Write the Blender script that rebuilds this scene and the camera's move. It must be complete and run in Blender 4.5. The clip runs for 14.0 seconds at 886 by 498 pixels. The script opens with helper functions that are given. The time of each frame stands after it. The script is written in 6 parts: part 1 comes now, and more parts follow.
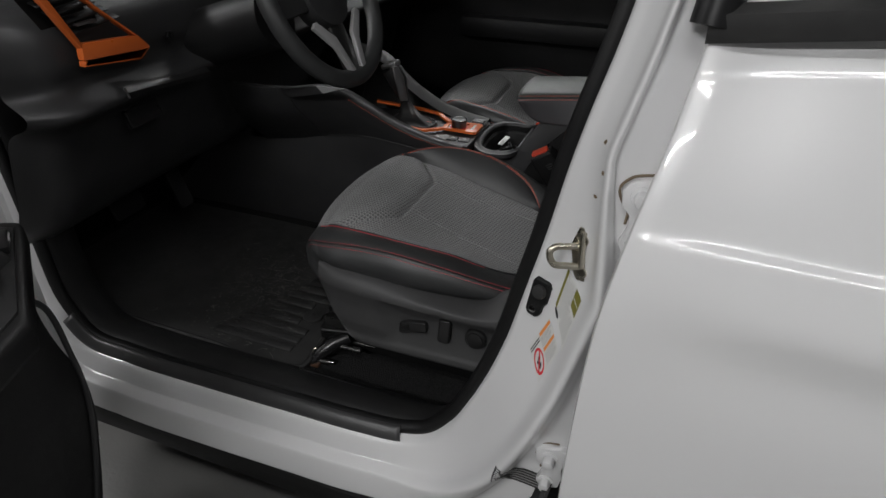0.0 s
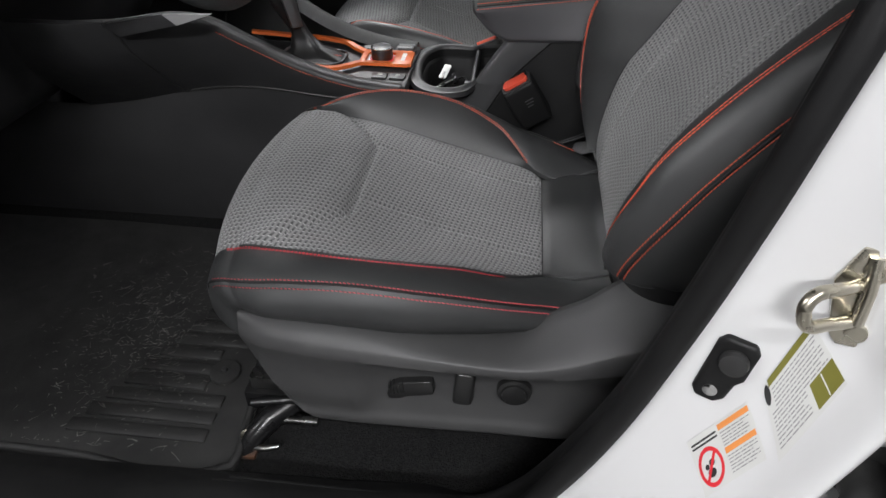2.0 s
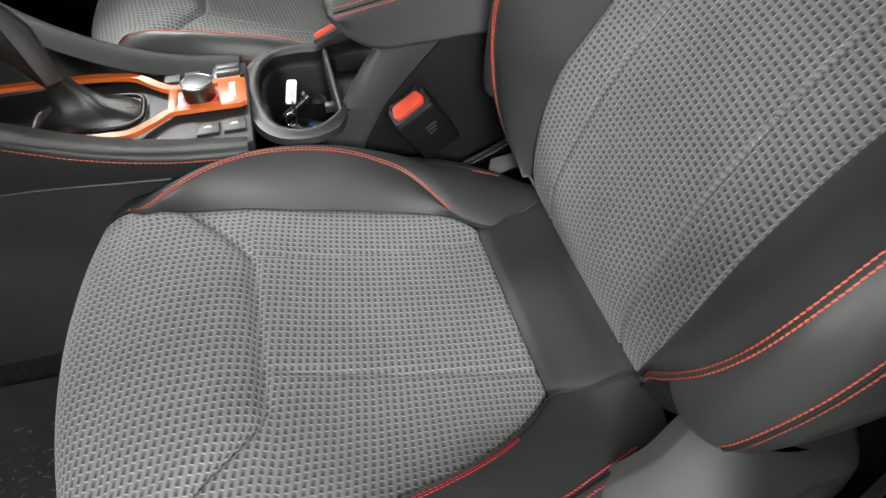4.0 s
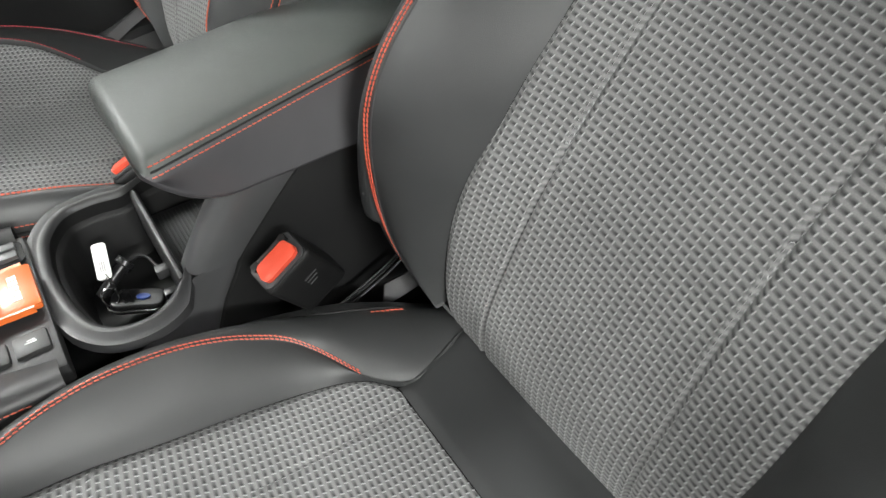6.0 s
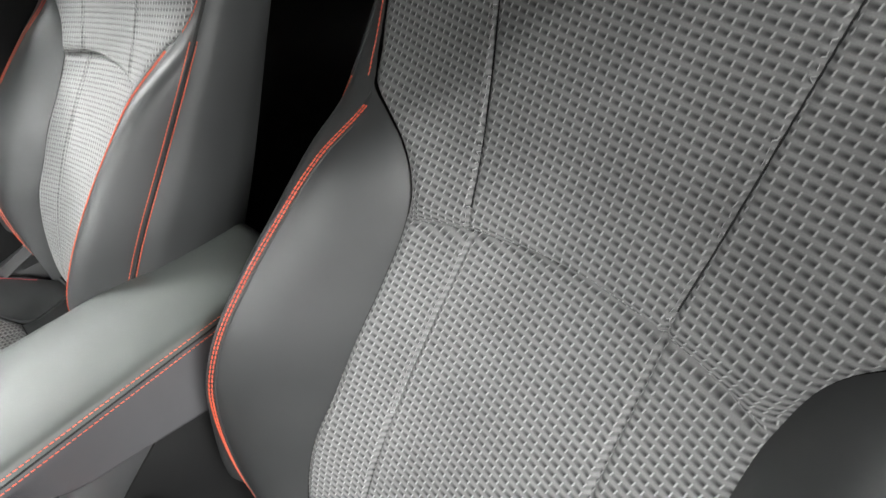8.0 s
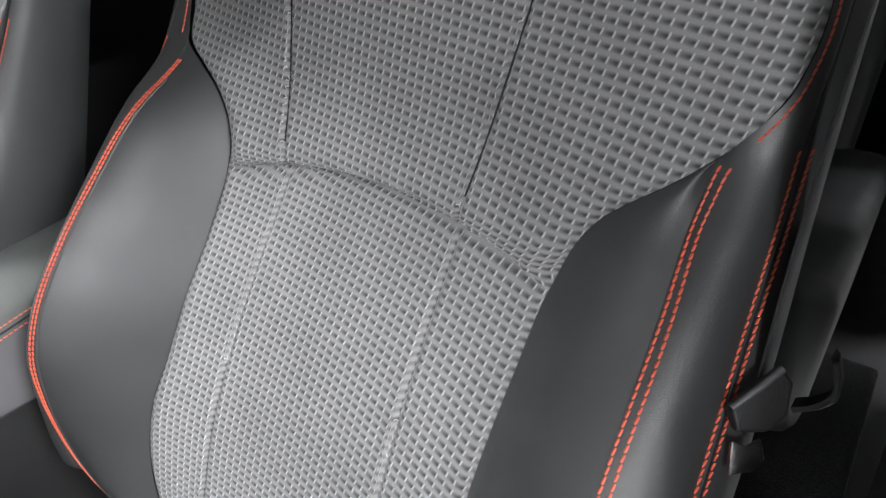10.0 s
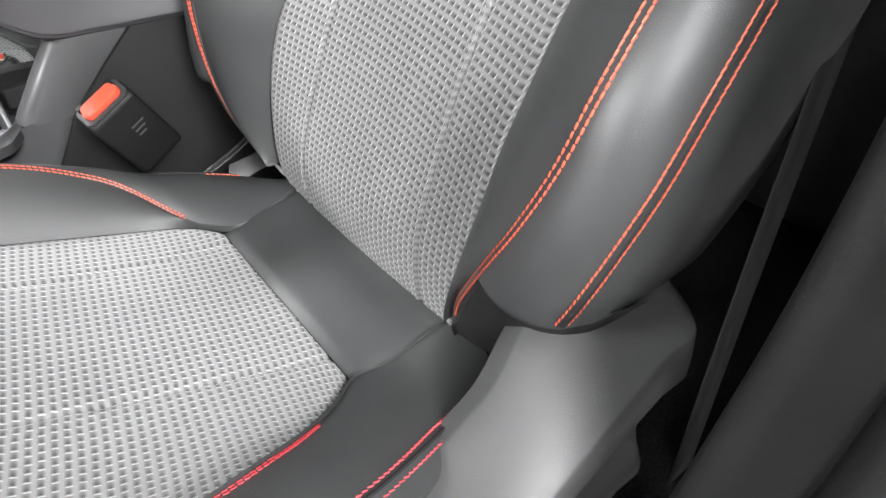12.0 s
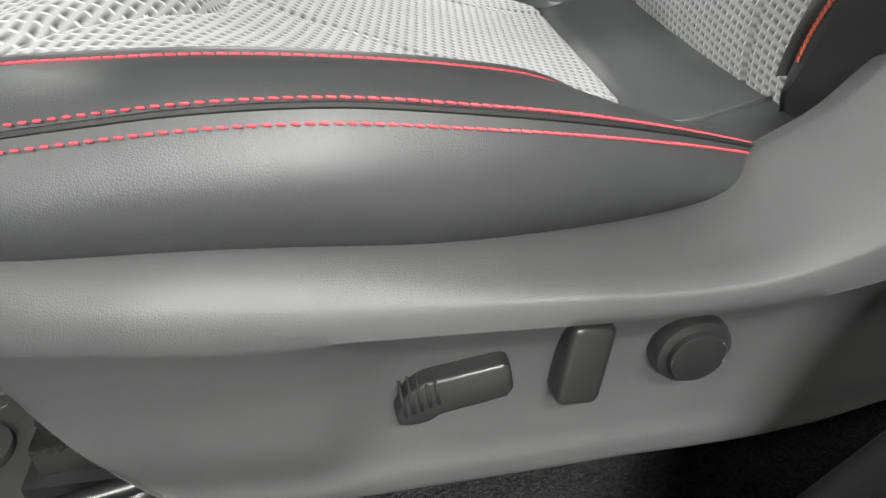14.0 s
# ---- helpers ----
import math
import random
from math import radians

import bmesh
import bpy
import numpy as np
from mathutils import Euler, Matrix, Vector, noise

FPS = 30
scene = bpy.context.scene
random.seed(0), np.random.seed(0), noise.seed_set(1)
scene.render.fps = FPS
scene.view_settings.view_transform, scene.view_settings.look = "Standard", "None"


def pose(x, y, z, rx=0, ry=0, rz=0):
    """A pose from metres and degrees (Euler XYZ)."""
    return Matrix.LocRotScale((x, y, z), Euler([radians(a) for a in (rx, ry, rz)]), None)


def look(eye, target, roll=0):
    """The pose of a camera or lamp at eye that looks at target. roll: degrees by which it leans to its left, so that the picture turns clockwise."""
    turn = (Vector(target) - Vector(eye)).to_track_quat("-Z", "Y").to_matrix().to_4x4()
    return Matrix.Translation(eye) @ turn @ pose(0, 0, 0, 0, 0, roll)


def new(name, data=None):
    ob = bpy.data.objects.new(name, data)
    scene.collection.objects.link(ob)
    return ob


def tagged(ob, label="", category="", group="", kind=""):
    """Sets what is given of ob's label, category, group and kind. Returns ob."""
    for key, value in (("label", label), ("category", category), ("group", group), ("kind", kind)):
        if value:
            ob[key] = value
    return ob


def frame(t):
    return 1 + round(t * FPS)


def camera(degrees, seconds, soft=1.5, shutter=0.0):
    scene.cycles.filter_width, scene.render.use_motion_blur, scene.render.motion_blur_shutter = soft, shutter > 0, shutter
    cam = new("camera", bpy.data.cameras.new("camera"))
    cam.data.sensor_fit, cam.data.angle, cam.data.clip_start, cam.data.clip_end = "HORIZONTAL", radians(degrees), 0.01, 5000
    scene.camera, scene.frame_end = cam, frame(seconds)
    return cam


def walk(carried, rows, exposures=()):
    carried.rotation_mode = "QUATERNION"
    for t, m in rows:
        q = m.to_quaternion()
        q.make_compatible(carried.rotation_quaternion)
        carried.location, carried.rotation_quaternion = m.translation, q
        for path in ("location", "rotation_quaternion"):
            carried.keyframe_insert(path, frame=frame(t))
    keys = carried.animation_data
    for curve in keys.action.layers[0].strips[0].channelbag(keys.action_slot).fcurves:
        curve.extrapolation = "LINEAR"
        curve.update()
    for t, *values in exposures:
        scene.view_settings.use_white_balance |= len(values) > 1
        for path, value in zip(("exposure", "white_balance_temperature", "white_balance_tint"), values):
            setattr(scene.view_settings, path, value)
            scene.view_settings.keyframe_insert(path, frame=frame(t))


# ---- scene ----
cam = camera(69.4, 14.0)
PATH = [
    (0, (0.7170, -0.6660, 1.3450), (0.0850, 0.9180, 0.3000), 0.02),
    (0.5, (0.6060, -0.6550, 1.3250), (0.0570, 0.9470, 0.2600), 0.28),
    (1, (0.5350, -0.5390, 1.3050), (0.0730, 1.0470, 0.1780), 0.16),
    (1.5, (0.4880, -0.3800, 1.2450), (0.1470, 1.2030, 0.0710), 0.09),
    (2, (0.3940, -0.2800, 1.1840), (0.2140, 1.2870, -0.0460), -0.02),
    (2.2, (0.3500, -0.2480, 1.1560), (0.2570, 1.3070, -0.0980), 0.20),
    (4.3, (0.2590, 0.1580, 1.2070), (0.7110, 1.4570, -0.2450), -0.61),
    (4.5, (0.2530, 0.1950, 1.2200), (0.7970, 1.4720, -0.2200), -0.30),
    (5, (0.2690, 0.2760, 1.2040), (0.9870, 1.5120, -0.1950), -0.54),
    (5.5, (0.2710, 0.3250, 1.1850), (1.0760, 1.4900, -0.2280), 0.33),
    (6, (0.2790, 0.3350, 1.1740), (1.1080, 1.4850, -0.2370), 0.52),
    (6.5, (0.2910, 0.3360, 1.1840), (1.1420, 1.4960, -0.2060), -0.04),
    (7, (0.3330, 0.3320, 1.2440), (1.2050, 1.5050, -0.1200), -0.24),
    (7.5, (0.3830, 0.3230, 1.2950), (1.3560, 1.5550, 0.0560), -1.68),
    (7.7, (0.4020, 0.3180, 1.3110), (1.4140, 1.5580, 0.1110), -2.44),
    (9.8, (0.4098, 0.2163, 1.2627), (1.7384, 1.2834, 0.2152), -2.32),
    (10, (0.4002, 0.2075, 1.2345), (1.7280, 1.2733, 0.1855), -2.35),
    (10.5, (0.3798, 0.1969, 1.1498), (1.6917, 1.2372, 0.0557), -1.89),
    (11, (0.3615, 0.1795, 1.0841), (1.6207, 1.2428, -0.0494), -1.11),
    (11.5, (0.3301, 0.1389, 1.0637), (1.4578, 1.3006, -0.1110), -0.88),
    (12, (0.2919, 0.0866, 0.9981), (1.3018, 1.3443, -0.1841), 1.02),
    (12.5, (0.2736, 0.0479, 0.9116), (1.0827, 1.4514, -0.2610), 1.13),
    (13, (0.2410, 0.0288, 0.8422), (0.8088, 1.5470, -0.3296), 0.40),
    (13.5, (0.2285, 0.0236, 0.8218), (0.6136, 1.5845, -0.3678), 1.31),
    (14, (0.2472, 0.0267, 0.8053), (0.5456, 1.5966, -0.3980), 1.56),
]
walk(cam, [(t, look(eye, target, roll)) for t, eye, target, roll in PATH],
     exposures=[(0, -0.18, 6500, 11.5), (0.5, 0.24, 6500, 11.8), (1.0, 0.5, 6480, 12.2), (2.2, 0.98, 6420, 12.5), (4.3, 1.72, 6600, 7), (5.5, 1.80, 6600, 7), (7.7, 2.34, 6560, 8),
                (10, 2.52, 6350, 12), (11.5, 2.68, 6400, 12), (12.5, 2.78, 6540, 9), (13.5, 2.70, 6600, 8), (14, 2.58, 6580, 8)])

# ---- light: a closed garage with tube lamps under its ceiling ----
world = bpy.data.worlds.new("world")
scene.world = world
world.use_nodes = True
world.node_tree.nodes["Background"].inputs[0].default_value = (0.5, 0.55, 0.6, 1)
world.node_tree.nodes["Background"].inputs[1].default_value = 0.02


def tube_light(x, y, z, length, power, width=0.12):
    data = bpy.data.lights.new("tube_light", "AREA")
    data.shape, data.size, data.size_y, data.energy = "RECTANGLE", length, width, power
    data.color = (0.985, 0.99, 0.985)
    ob = new("tube_light", data)
    ob.matrix_world = pose(x, y, z)
    return ob


LAMPS = [(-2.7, -1.3, 3.0, 46, 0.5), (0.0, -3.1, 3.0, 92, 0.12), (0.9, -1.5, 3.0, 22, 0.12), (3.2, -1.5, 3.0, 28, 0.12), (0.9, 0.9, 3.0, 40, 0.12), (-3.4, 0.4, 3.0, 44, 0.6), (-0.8, 3.4, 3.0, 50, 0.6), (1.6, 3.4, 3.0, 26, 0.6)]
for lx, ly, lz, watts, wide in LAMPS:
    tube_light(lx, ly, lz, 1.3, watts, wide)

# ---- materials ----


def material(name, colour=(0.5, 0.5, 0.5), rough=0.5, metal=0.0, coat=0.0):
    m = bpy.data.materials.new(name)
    m.use_nodes = True
    b = m.node_tree.nodes["Principled BSDF"]
    b.inputs["Base Color"].default_value = (*colour, 1)
    b.inputs["Roughness"].default_value = rough
    b.inputs["Metallic"].default_value = metal
    b.inputs["Coat Weight"].default_value = coat
    b.inputs["Coat Roughness"].default_value = 0.04
    return m, m.node_tree, b


def node(tree, kind, **values):
    n = tree.nodes.new(kind)
    for k, v in values.items():
        n.inputs[k.replace("_", " ")].default_value = v
    return n


def calc(tree, op, a, b=0.0, c=0.0):
    n = tree.nodes.new("ShaderNodeMath")
    n.operation = op
    for socket, v in zip(n.inputs, (a, b, c)):
        if isinstance(v, (int, float)):
            socket.default_value = v
        else:
            tree.links.new(v, socket)
    return n.outputs[0]


def ramp(tree, fac, stops):
    n = tree.nodes.new("ShaderNodeValToRGB")
    n.color_ramp.elements[0].position, n.color_ramp.elements[0].color = stops[0][0], (*stops[0][1], 1)
    n.color_ramp.elements[1].position, n.color_ramp.elements[1].color = stops[-1][0], (*stops[-1][1], 1)
    for p, c in stops[1:-1]:
        n.color_ramp.elements.new(p).color = (*c, 1)
    tree.links.new(fac, n.inputs[0])
    return n.outputs[0]


def coords(tree, kind="Object"):
    return tree.nodes.new("ShaderNodeTexCoord").outputs[kind]


def noise_of(tree, vec, scale, detail=3.0, rough=0.55):
    n = node(tree, "ShaderNodeTexNoise", Scale=scale, Detail=detail, Roughness=rough)
    tree.links.new(vec, n.inputs["Vector"])
    return n.outputs["Fac"]


def bump(tree, b, height, dist, strength=1.0):
    n = node(tree, "ShaderNodeBump", Strength=strength, Distance=dist)
    tree.links.new(height, n.inputs["Height"])
    tree.links.new(n.outputs[0], b.inputs["Normal"])
    return n


def grained(name, dark, light, rough, grain=700.0, depth=0.0004, metal=0.0, coat=0.0, blotch=9.0, cells=False):
    """A surface with a fine grain, large faint blotches and a roughness that wanders."""
    m, tree, b = material(name, dark, rough, metal, coat)
    vec = coords(tree)
    large = noise_of(tree, vec, blotch, 4.0)
    tree.links.new(ramp(tree, large, [(0.3, dark), (0.7, light)]), b.inputs["Base Color"])
    if cells:
        v = node(tree, "ShaderNodeTexVoronoi", Scale=grain)
        v.feature = "DISTANCE_TO_EDGE"
        tree.links.new(vec, v.inputs["Vector"])
        soft = tree.nodes.new("ShaderNodeMapRange")
        soft.interpolation_type = "SMOOTHSTEP"
        soft.inputs["From Max"].default_value = 0.32
        tree.links.new(v.outputs["Distance"], soft.inputs["Value"])
        height = calc(tree, "MULTIPLY_ADD", noise_of(tree, vec, grain * 0.12, 3.0), 0.3, soft.outputs[0])
    else:
        height = noise_of(tree, vec, grain, 2.0)
    bump(tree, b, height, depth)
    wander = noise_of(tree, vec, blotch * 3, 3.0)
    tree.links.new(calc(tree, "MULTIPLY_ADD", wander, 0.22, rough - 0.11), b.inputs["Roughness"])
    return m


def woven(name, light, dark, cell_u, cell_v):
    """Coarse woven seat cloth in its own metres: plump pale floats in slanting rows, the shade under each painted as a
    soft dark dip and a pale thread beside the dip.
    """
    m, tree, b = material(name, light, 0.8)
    b.inputs["Sheen Weight"].default_value = 0.2
    b.inputs["Specular IOR Level"].default_value = 0.3
    split = tree.nodes.new("ShaderNodeSeparateXYZ")
    tree.links.new(coords(tree, "UV"), split.inputs[0])
    wob = noise_of(tree, coords(tree), 150.0, 2.0)
    across = calc(tree, "MULTIPLY_ADD", wob, 0.0010, split.outputs[0])
    v_run = calc(tree, "ADD", calc(tree, "MULTIPLY_ADD", wob, 0.0009, split.outputs[1]), calc(tree, "MULTIPLY", split.outputs[0], -0.15))
    v = calc(tree, "FRACT", calc(tree, "ADD", calc(tree, "DIVIDE", v_run, cell_v), 200.0))
    u = calc(tree, "FRACT", calc(tree, "ADD", calc(tree, "DIVIDE", across, cell_u), calc(tree, "MULTIPLY_ADD", v, 0.24, 200.0)))

    def rise(x, lo, hi):
        n = tree.nodes.new("ShaderNodeMapRange")
        n.interpolation_type = "SMOOTHSTEP"
        n.inputs["From Min"].default_value, n.inputs["From Max"].default_value = lo, hi
        tree.links.new(x, n.inputs["Value"])
        return n.outputs[0]

    def band(x, lo, hi, blur):
        return calc(tree, "MULTIPLY", rise(x, lo, lo + blur), rise(x, hi, hi - blur))

    # the small shadow under each float, put into the colour, deepest beside the thread
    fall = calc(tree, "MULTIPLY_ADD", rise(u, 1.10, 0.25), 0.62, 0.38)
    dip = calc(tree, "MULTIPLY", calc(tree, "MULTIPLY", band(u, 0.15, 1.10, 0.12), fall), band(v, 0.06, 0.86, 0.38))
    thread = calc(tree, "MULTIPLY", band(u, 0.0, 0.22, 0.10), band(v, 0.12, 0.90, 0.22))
    plump = calc(tree, "ADD", rise(v, 0.62, 0.92), rise(v, 0.34, 0.04))
    fuzz = noise_of(tree, coords(tree), 1100.0, 2.0)
    wear = noise_of(tree, coords(tree), 14.0, 3.0)
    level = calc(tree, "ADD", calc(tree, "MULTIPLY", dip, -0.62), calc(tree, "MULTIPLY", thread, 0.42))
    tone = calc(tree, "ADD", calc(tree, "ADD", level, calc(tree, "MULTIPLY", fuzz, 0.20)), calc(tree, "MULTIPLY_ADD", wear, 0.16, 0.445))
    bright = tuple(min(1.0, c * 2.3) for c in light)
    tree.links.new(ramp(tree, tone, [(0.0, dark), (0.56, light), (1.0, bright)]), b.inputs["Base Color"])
    height = calc(tree, "ADD", calc(tree, "ADD", calc(tree, "MULTIPLY", dip, -0.55), calc(tree, "MULTIPLY", plump, 0.14)), calc(tree, "MULTIPLY_ADD", thread, 0.40, calc(tree, "MULTIPLY", fuzz, 0.10)))
    bump(tree, b, height, 0.0011, 0.8)
    return m


LEATHER = grained("leather", (0.030, 0.031, 0.0315), (0.039, 0.040, 0.0405), 0.44, 900.0, 0.00005, blotch=7.0, cells=True)
# lighter and greener than LEATHER: the greenish reflected light is in this colour
ARMREST = grained("armrest_lit_leather", (0.056, 0.061, 0.058), (0.070, 0.076, 0.072), 0.43, 760.0, 0.00008, blotch=7.0, cells=True)
SHIELD = grained("shield_plastic", (0.050, 0.050, 0.051), (0.063, 0.063, 0.063), 0.43, 850.0, 0.00005, blotch=9.0, cells=True)
PAD_SIDE = grained("pad_side", (0.062, 0.060, 0.065), (0.075, 0.073, 0.078), 0.48, 820.0, 0.00006, blotch=7.0, cells=True)
LEG_GREY = grained("leg_plastic", (0.056, 0.056, 0.058), (0.070, 0.070, 0.072), 0.34, 900.0, 0.00008, blotch=12.0)
BOX = grained("box_plastic", (0.012, 0.012, 0.0125), (0.018, 0.018, 0.018), 0.42, 1300.0, 0.0002, blotch=12.0)
SWITCH = grained("switch_plastic", (0.014, 0.014, 0.014), (0.019, 0.019, 0.019), 0.33, 1500.0, 0.00008)
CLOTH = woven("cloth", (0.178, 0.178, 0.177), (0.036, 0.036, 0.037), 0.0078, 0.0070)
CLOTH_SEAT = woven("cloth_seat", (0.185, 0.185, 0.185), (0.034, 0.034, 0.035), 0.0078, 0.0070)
THREAD = grained("thread", (0.56, 0.085, 0.045), (0.66, 0.125, 0.065), 0.55, 2500.0, 0.0002)
THREAD_RED = grained("thread_red", (0.46, 0.034, 0.050), (0.56, 0.056, 0.068), 0.55, 2500.0, 0.0002)
PIPING = grained("piping", (0.010, 0.010, 0.011), (0.018, 0.018, 0.018), 0.6, 1500.0, 0.0003)
PLASTIC = grained("plastic", (0.026, 0.026, 0.027), (0.034, 0.034, 0.035), 0.44, 1300.0, 0.00022, blotch=12.0)
PLASTIC_DARK = grained("plastic_dark", (0.006, 0.006, 0.0065), (0.010, 0.010, 0.010), 0.5, 1300.0, 0.0002)
PILLAR_TRIM = grained("pillar_trim", (0.013, 0.013, 0.0135), (0.018, 0.018, 0.018), 0.55, 1300.0, 0.0003, blotch=20.0)
GLOSS = grained("gloss_black", (0.008, 0.008, 0.009), (0.012, 0.012, 0.012), 0.3, 300.0, 0.00003)
RUBBER = grained("rubber", (0.024, 0.024, 0.0242), (0.042, 0.0418, 0.041), 0.55, 900.0, 0.0004, blotch=16.0)
SCUFF = grained("scuff_plastic", (0.036, 0.036, 0.037), (0.048, 0.048, 0.048), 0.36, 1300.0, 0.00015, blotch=14.0)
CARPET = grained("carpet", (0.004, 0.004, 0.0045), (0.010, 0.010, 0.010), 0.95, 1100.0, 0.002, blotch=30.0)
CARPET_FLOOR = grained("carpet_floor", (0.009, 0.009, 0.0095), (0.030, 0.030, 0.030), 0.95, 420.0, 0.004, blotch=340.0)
GUNMETAL = grained("gunmetal", (0.13, 0.13, 0.135), (0.17, 0.17, 0.175), 0.34, 900.0, 0.00004, metal=1.0)
RAIL = grained("rail_steel", (0.24, 0.24, 0.235), (0.34, 0.34, 0.33), 0.28, 500.0, 0.0001, metal=1.0)
RUSTY = grained("rusty_steel", (0.10, 0.09, 0.085), (0.15, 0.065, 0.03), 0.5, 500.0, 0.0003, metal=0.4, blotch=55.0)
PAINT = grained("white_paint", (0.692, 0.692, 0.696), (0.70, 0.70, 0.70), 0.3, 60.0, 0.00003, coat=0.9, blotch=3.0)
ORANGE = grained("orange_trim", (0.62, 0.125, 0.022), (0.70, 0.15, 0.03), 0.32, 900.0, 0.00008, coat=0.3)
RED = grained("red_button", (0.66, 0.07, 0.035), (0.72, 0.085, 0.045), 0.35, 700.0, 0.00008)
CHROME = grained("chrome", (0.60, 0.60, 0.60), (0.68, 0.68, 0.68), 0.15, 300.0, 0.00002, metal=1.0)
STEEL = grained("zinc_steel", (0.50, 0.46, 0.36), (0.60, 0.57, 0.50), 0.28, 500.0, 0.0001, metal=1.0)
SATIN = grained("satin_metal", (0.42, 0.42, 0.43), (0.5, 0.5, 0.5), 0.32, 900.0, 0.00005, metal=1.0)
SILVER = grained("silver_paint", (0.42, 0.42, 0.42), (0.48, 0.48, 0.48), 0.35, 900.0, 0.00005, metal=0.25)
CONCRETE = grained("garage_floor", (0.13, 0.13, 0.127), (0.19, 0.187, 0.18), 0.45, 90.0, 0.0008, blotch=1.6)
WALL = grained("garage_wall", (0.40, 0.40, 0.395), (0.46, 0.46, 0.455), 0.8, 60.0, 0.001, blotch=1.0)
HEADLINER = grained("headliner", (0.46, 0.46, 0.45), (0.52, 0.52, 0.51), 0.9, 900.0, 0.0004, blotch=4.0)
TAG_WHITE = grained("white_tag", (0.70, 0.70, 0.68), (0.76, 0.76, 0.74), 0.5, 400.0, 0.00005)
PAPER = grained("label_paper", (0.60, 0.60, 0.58), (0.66, 0.66, 0.64), 0.45, 400.0, 0.00003)
INK = grained("ink", (0.02, 0.02, 0.02), (0.03, 0.03, 0.03), 0.5, 400.0, 0.00003)
INK_GREY = grained("ink_grey", (0.22, 0.22, 0.22), (0.28, 0.28, 0.28), 0.5, 400.0, 0.00003)
INK_RED = grained("ink_red", (0.65, 0.02, 0.03), (0.7, 0.03, 0.04), 0.5, 400.0, 0.00003)
INK_ORANGE = grained("ink_orange", (0.75, 0.26, 0.06), (0.8, 0.3, 0.08), 0.5, 400.0, 0.00003)
INK_OLIVE = grained("ink_olive", (0.14, 0.13, 0.02), (0.2, 0.19, 0.04), 0.5, 400.0, 0.00003)
BLUE = grained("blue_badge", (0.02, 0.07, 0.35), (0.03, 0.09, 0.4), 0.3, 400.0, 0.00003)
SEALER = grained("brown_sealer", (0.12, 0.085, 0.05), (0.2, 0.15, 0.1), 0.7, 500.0, 0.0005)
for tie in [k for k in PAINT.node_tree.links if k.to_socket.name == "Roughness"]:
    PAINT.node_tree.links.remove(tie)
for soft, spec in ((LEATHER, 0.54), (SHIELD, 0.40), (SWITCH, 0.6), (PLASTIC_DARK, 0.28), (PILLAR_TRIM, 0.25), (CARPET, 0.05), (CARPET_FLOOR, 0.05), (RUBBER, 0.3), (PIPING, 0.3)):
    soft.node_tree.nodes["Principled BSDF"].inputs["Specular IOR Level"].default_value = spec
GLASS, g_tree, g_b = material("tinted_glass", (0.35, 0.38, 0.38), 0.02)
g_b.inputs["Transmission Weight"].default_value = 1.0
g_b.inputs["IOR"].default_value = 1.1

# ---- building helpers ----


def thing(name, label, category, at=(0, 0, 0), group="", kind=""):
    ob = new(name)
    ob.location = at
    ob.empty_display_size = 0.05
    return tagged(ob, label, category, group, kind)


def part(name, mesh, mat, parent, label="", smooth=True):
    """Links a mesh or bmesh as one object under a thing or a part."""
    if isinstance(mesh, bmesh.types.BMesh):
        data = bpy.data.meshes.new(name)
        mesh.to_mesh(data)
        mesh.free()
        mesh = data
    mesh.materials.clear()
    mesh.materials.append(mat)
    if smooth:
        mesh.polygons.foreach_set("use_smooth", [True] * len(mesh.polygons))
        mesh.set_sharp_from_angle(angle=math.radians(48))
    ob = new(name, mesh)
    ob.parent = parent
    if parent is not None:
        up, base = parent, Vector((0, 0, 0))
        while up is not None:
            base += up.location
            up = up.parent
        ob.matrix_parent_inverse = Matrix.Translation(-base)
        if parent.type == "MESH":
            ob.matrix_parent_inverse = Matrix.Identity(4)
    return tagged(ob, label) if label else ob


def sheet(points, uv=None, flip=False, close=False):
    """A mesh from an array of rows of points; uv in metres."""
    p = np.asarray(points, float)
    n, m = p.shape[:2]
    idx = np.arange(n * m).reshape(n, m)
    wrap = np.concatenate([idx, idx[:, :1]], 1) if close else idx
    a, b, c, d = wrap[:-1, :-1], wrap[1:, :-1], wrap[1:, 1:], wrap[:-1, 1:]
    order = (a, d, c, b) if flip else (a, b, c, d)
    faces = np.stack([q.ravel() for q in order], 1)
    data = bpy.data.meshes.new("sheet")
    data.from_pydata(p.reshape(-1, 3).tolist(), [], faces.tolist())
    if uv is not None:
        flat = np.asarray(uv, float).reshape(-1, 2)
        layer = data.uv_layers.new(name="UVMap")
        layer.data.foreach_set("uv", flat[faces.ravel()].ravel())
    data.update()
    return data


def hermite(xs, ys):
    """A smooth function through the given values."""
    xs, ys = np.asarray(xs, float), np.asarray(ys, float)
    d = np.gradient(ys, xs, axis=0)

    def f(x):
        x = np.clip(np.asarray(x, float), xs[0], xs[-1])
        i = np.clip(np.searchsorted(xs, x) - 1, 0, len(xs) - 2)
        h = xs[i + 1] - xs[i]
        t = (x - xs[i]) / h
        if ys.ndim > 1:
            t, h = t[..., None], h[..., None]
        return (ys[i] * (2 * t**3 - 3 * t**2 + 1) + ys[i + 1] * (3 * t**2 - 2 * t**3)
                + d[i] * h * (t**3 - 2 * t**2 + t) + d[i + 1] * h * (t**3 - t**2))

    return f


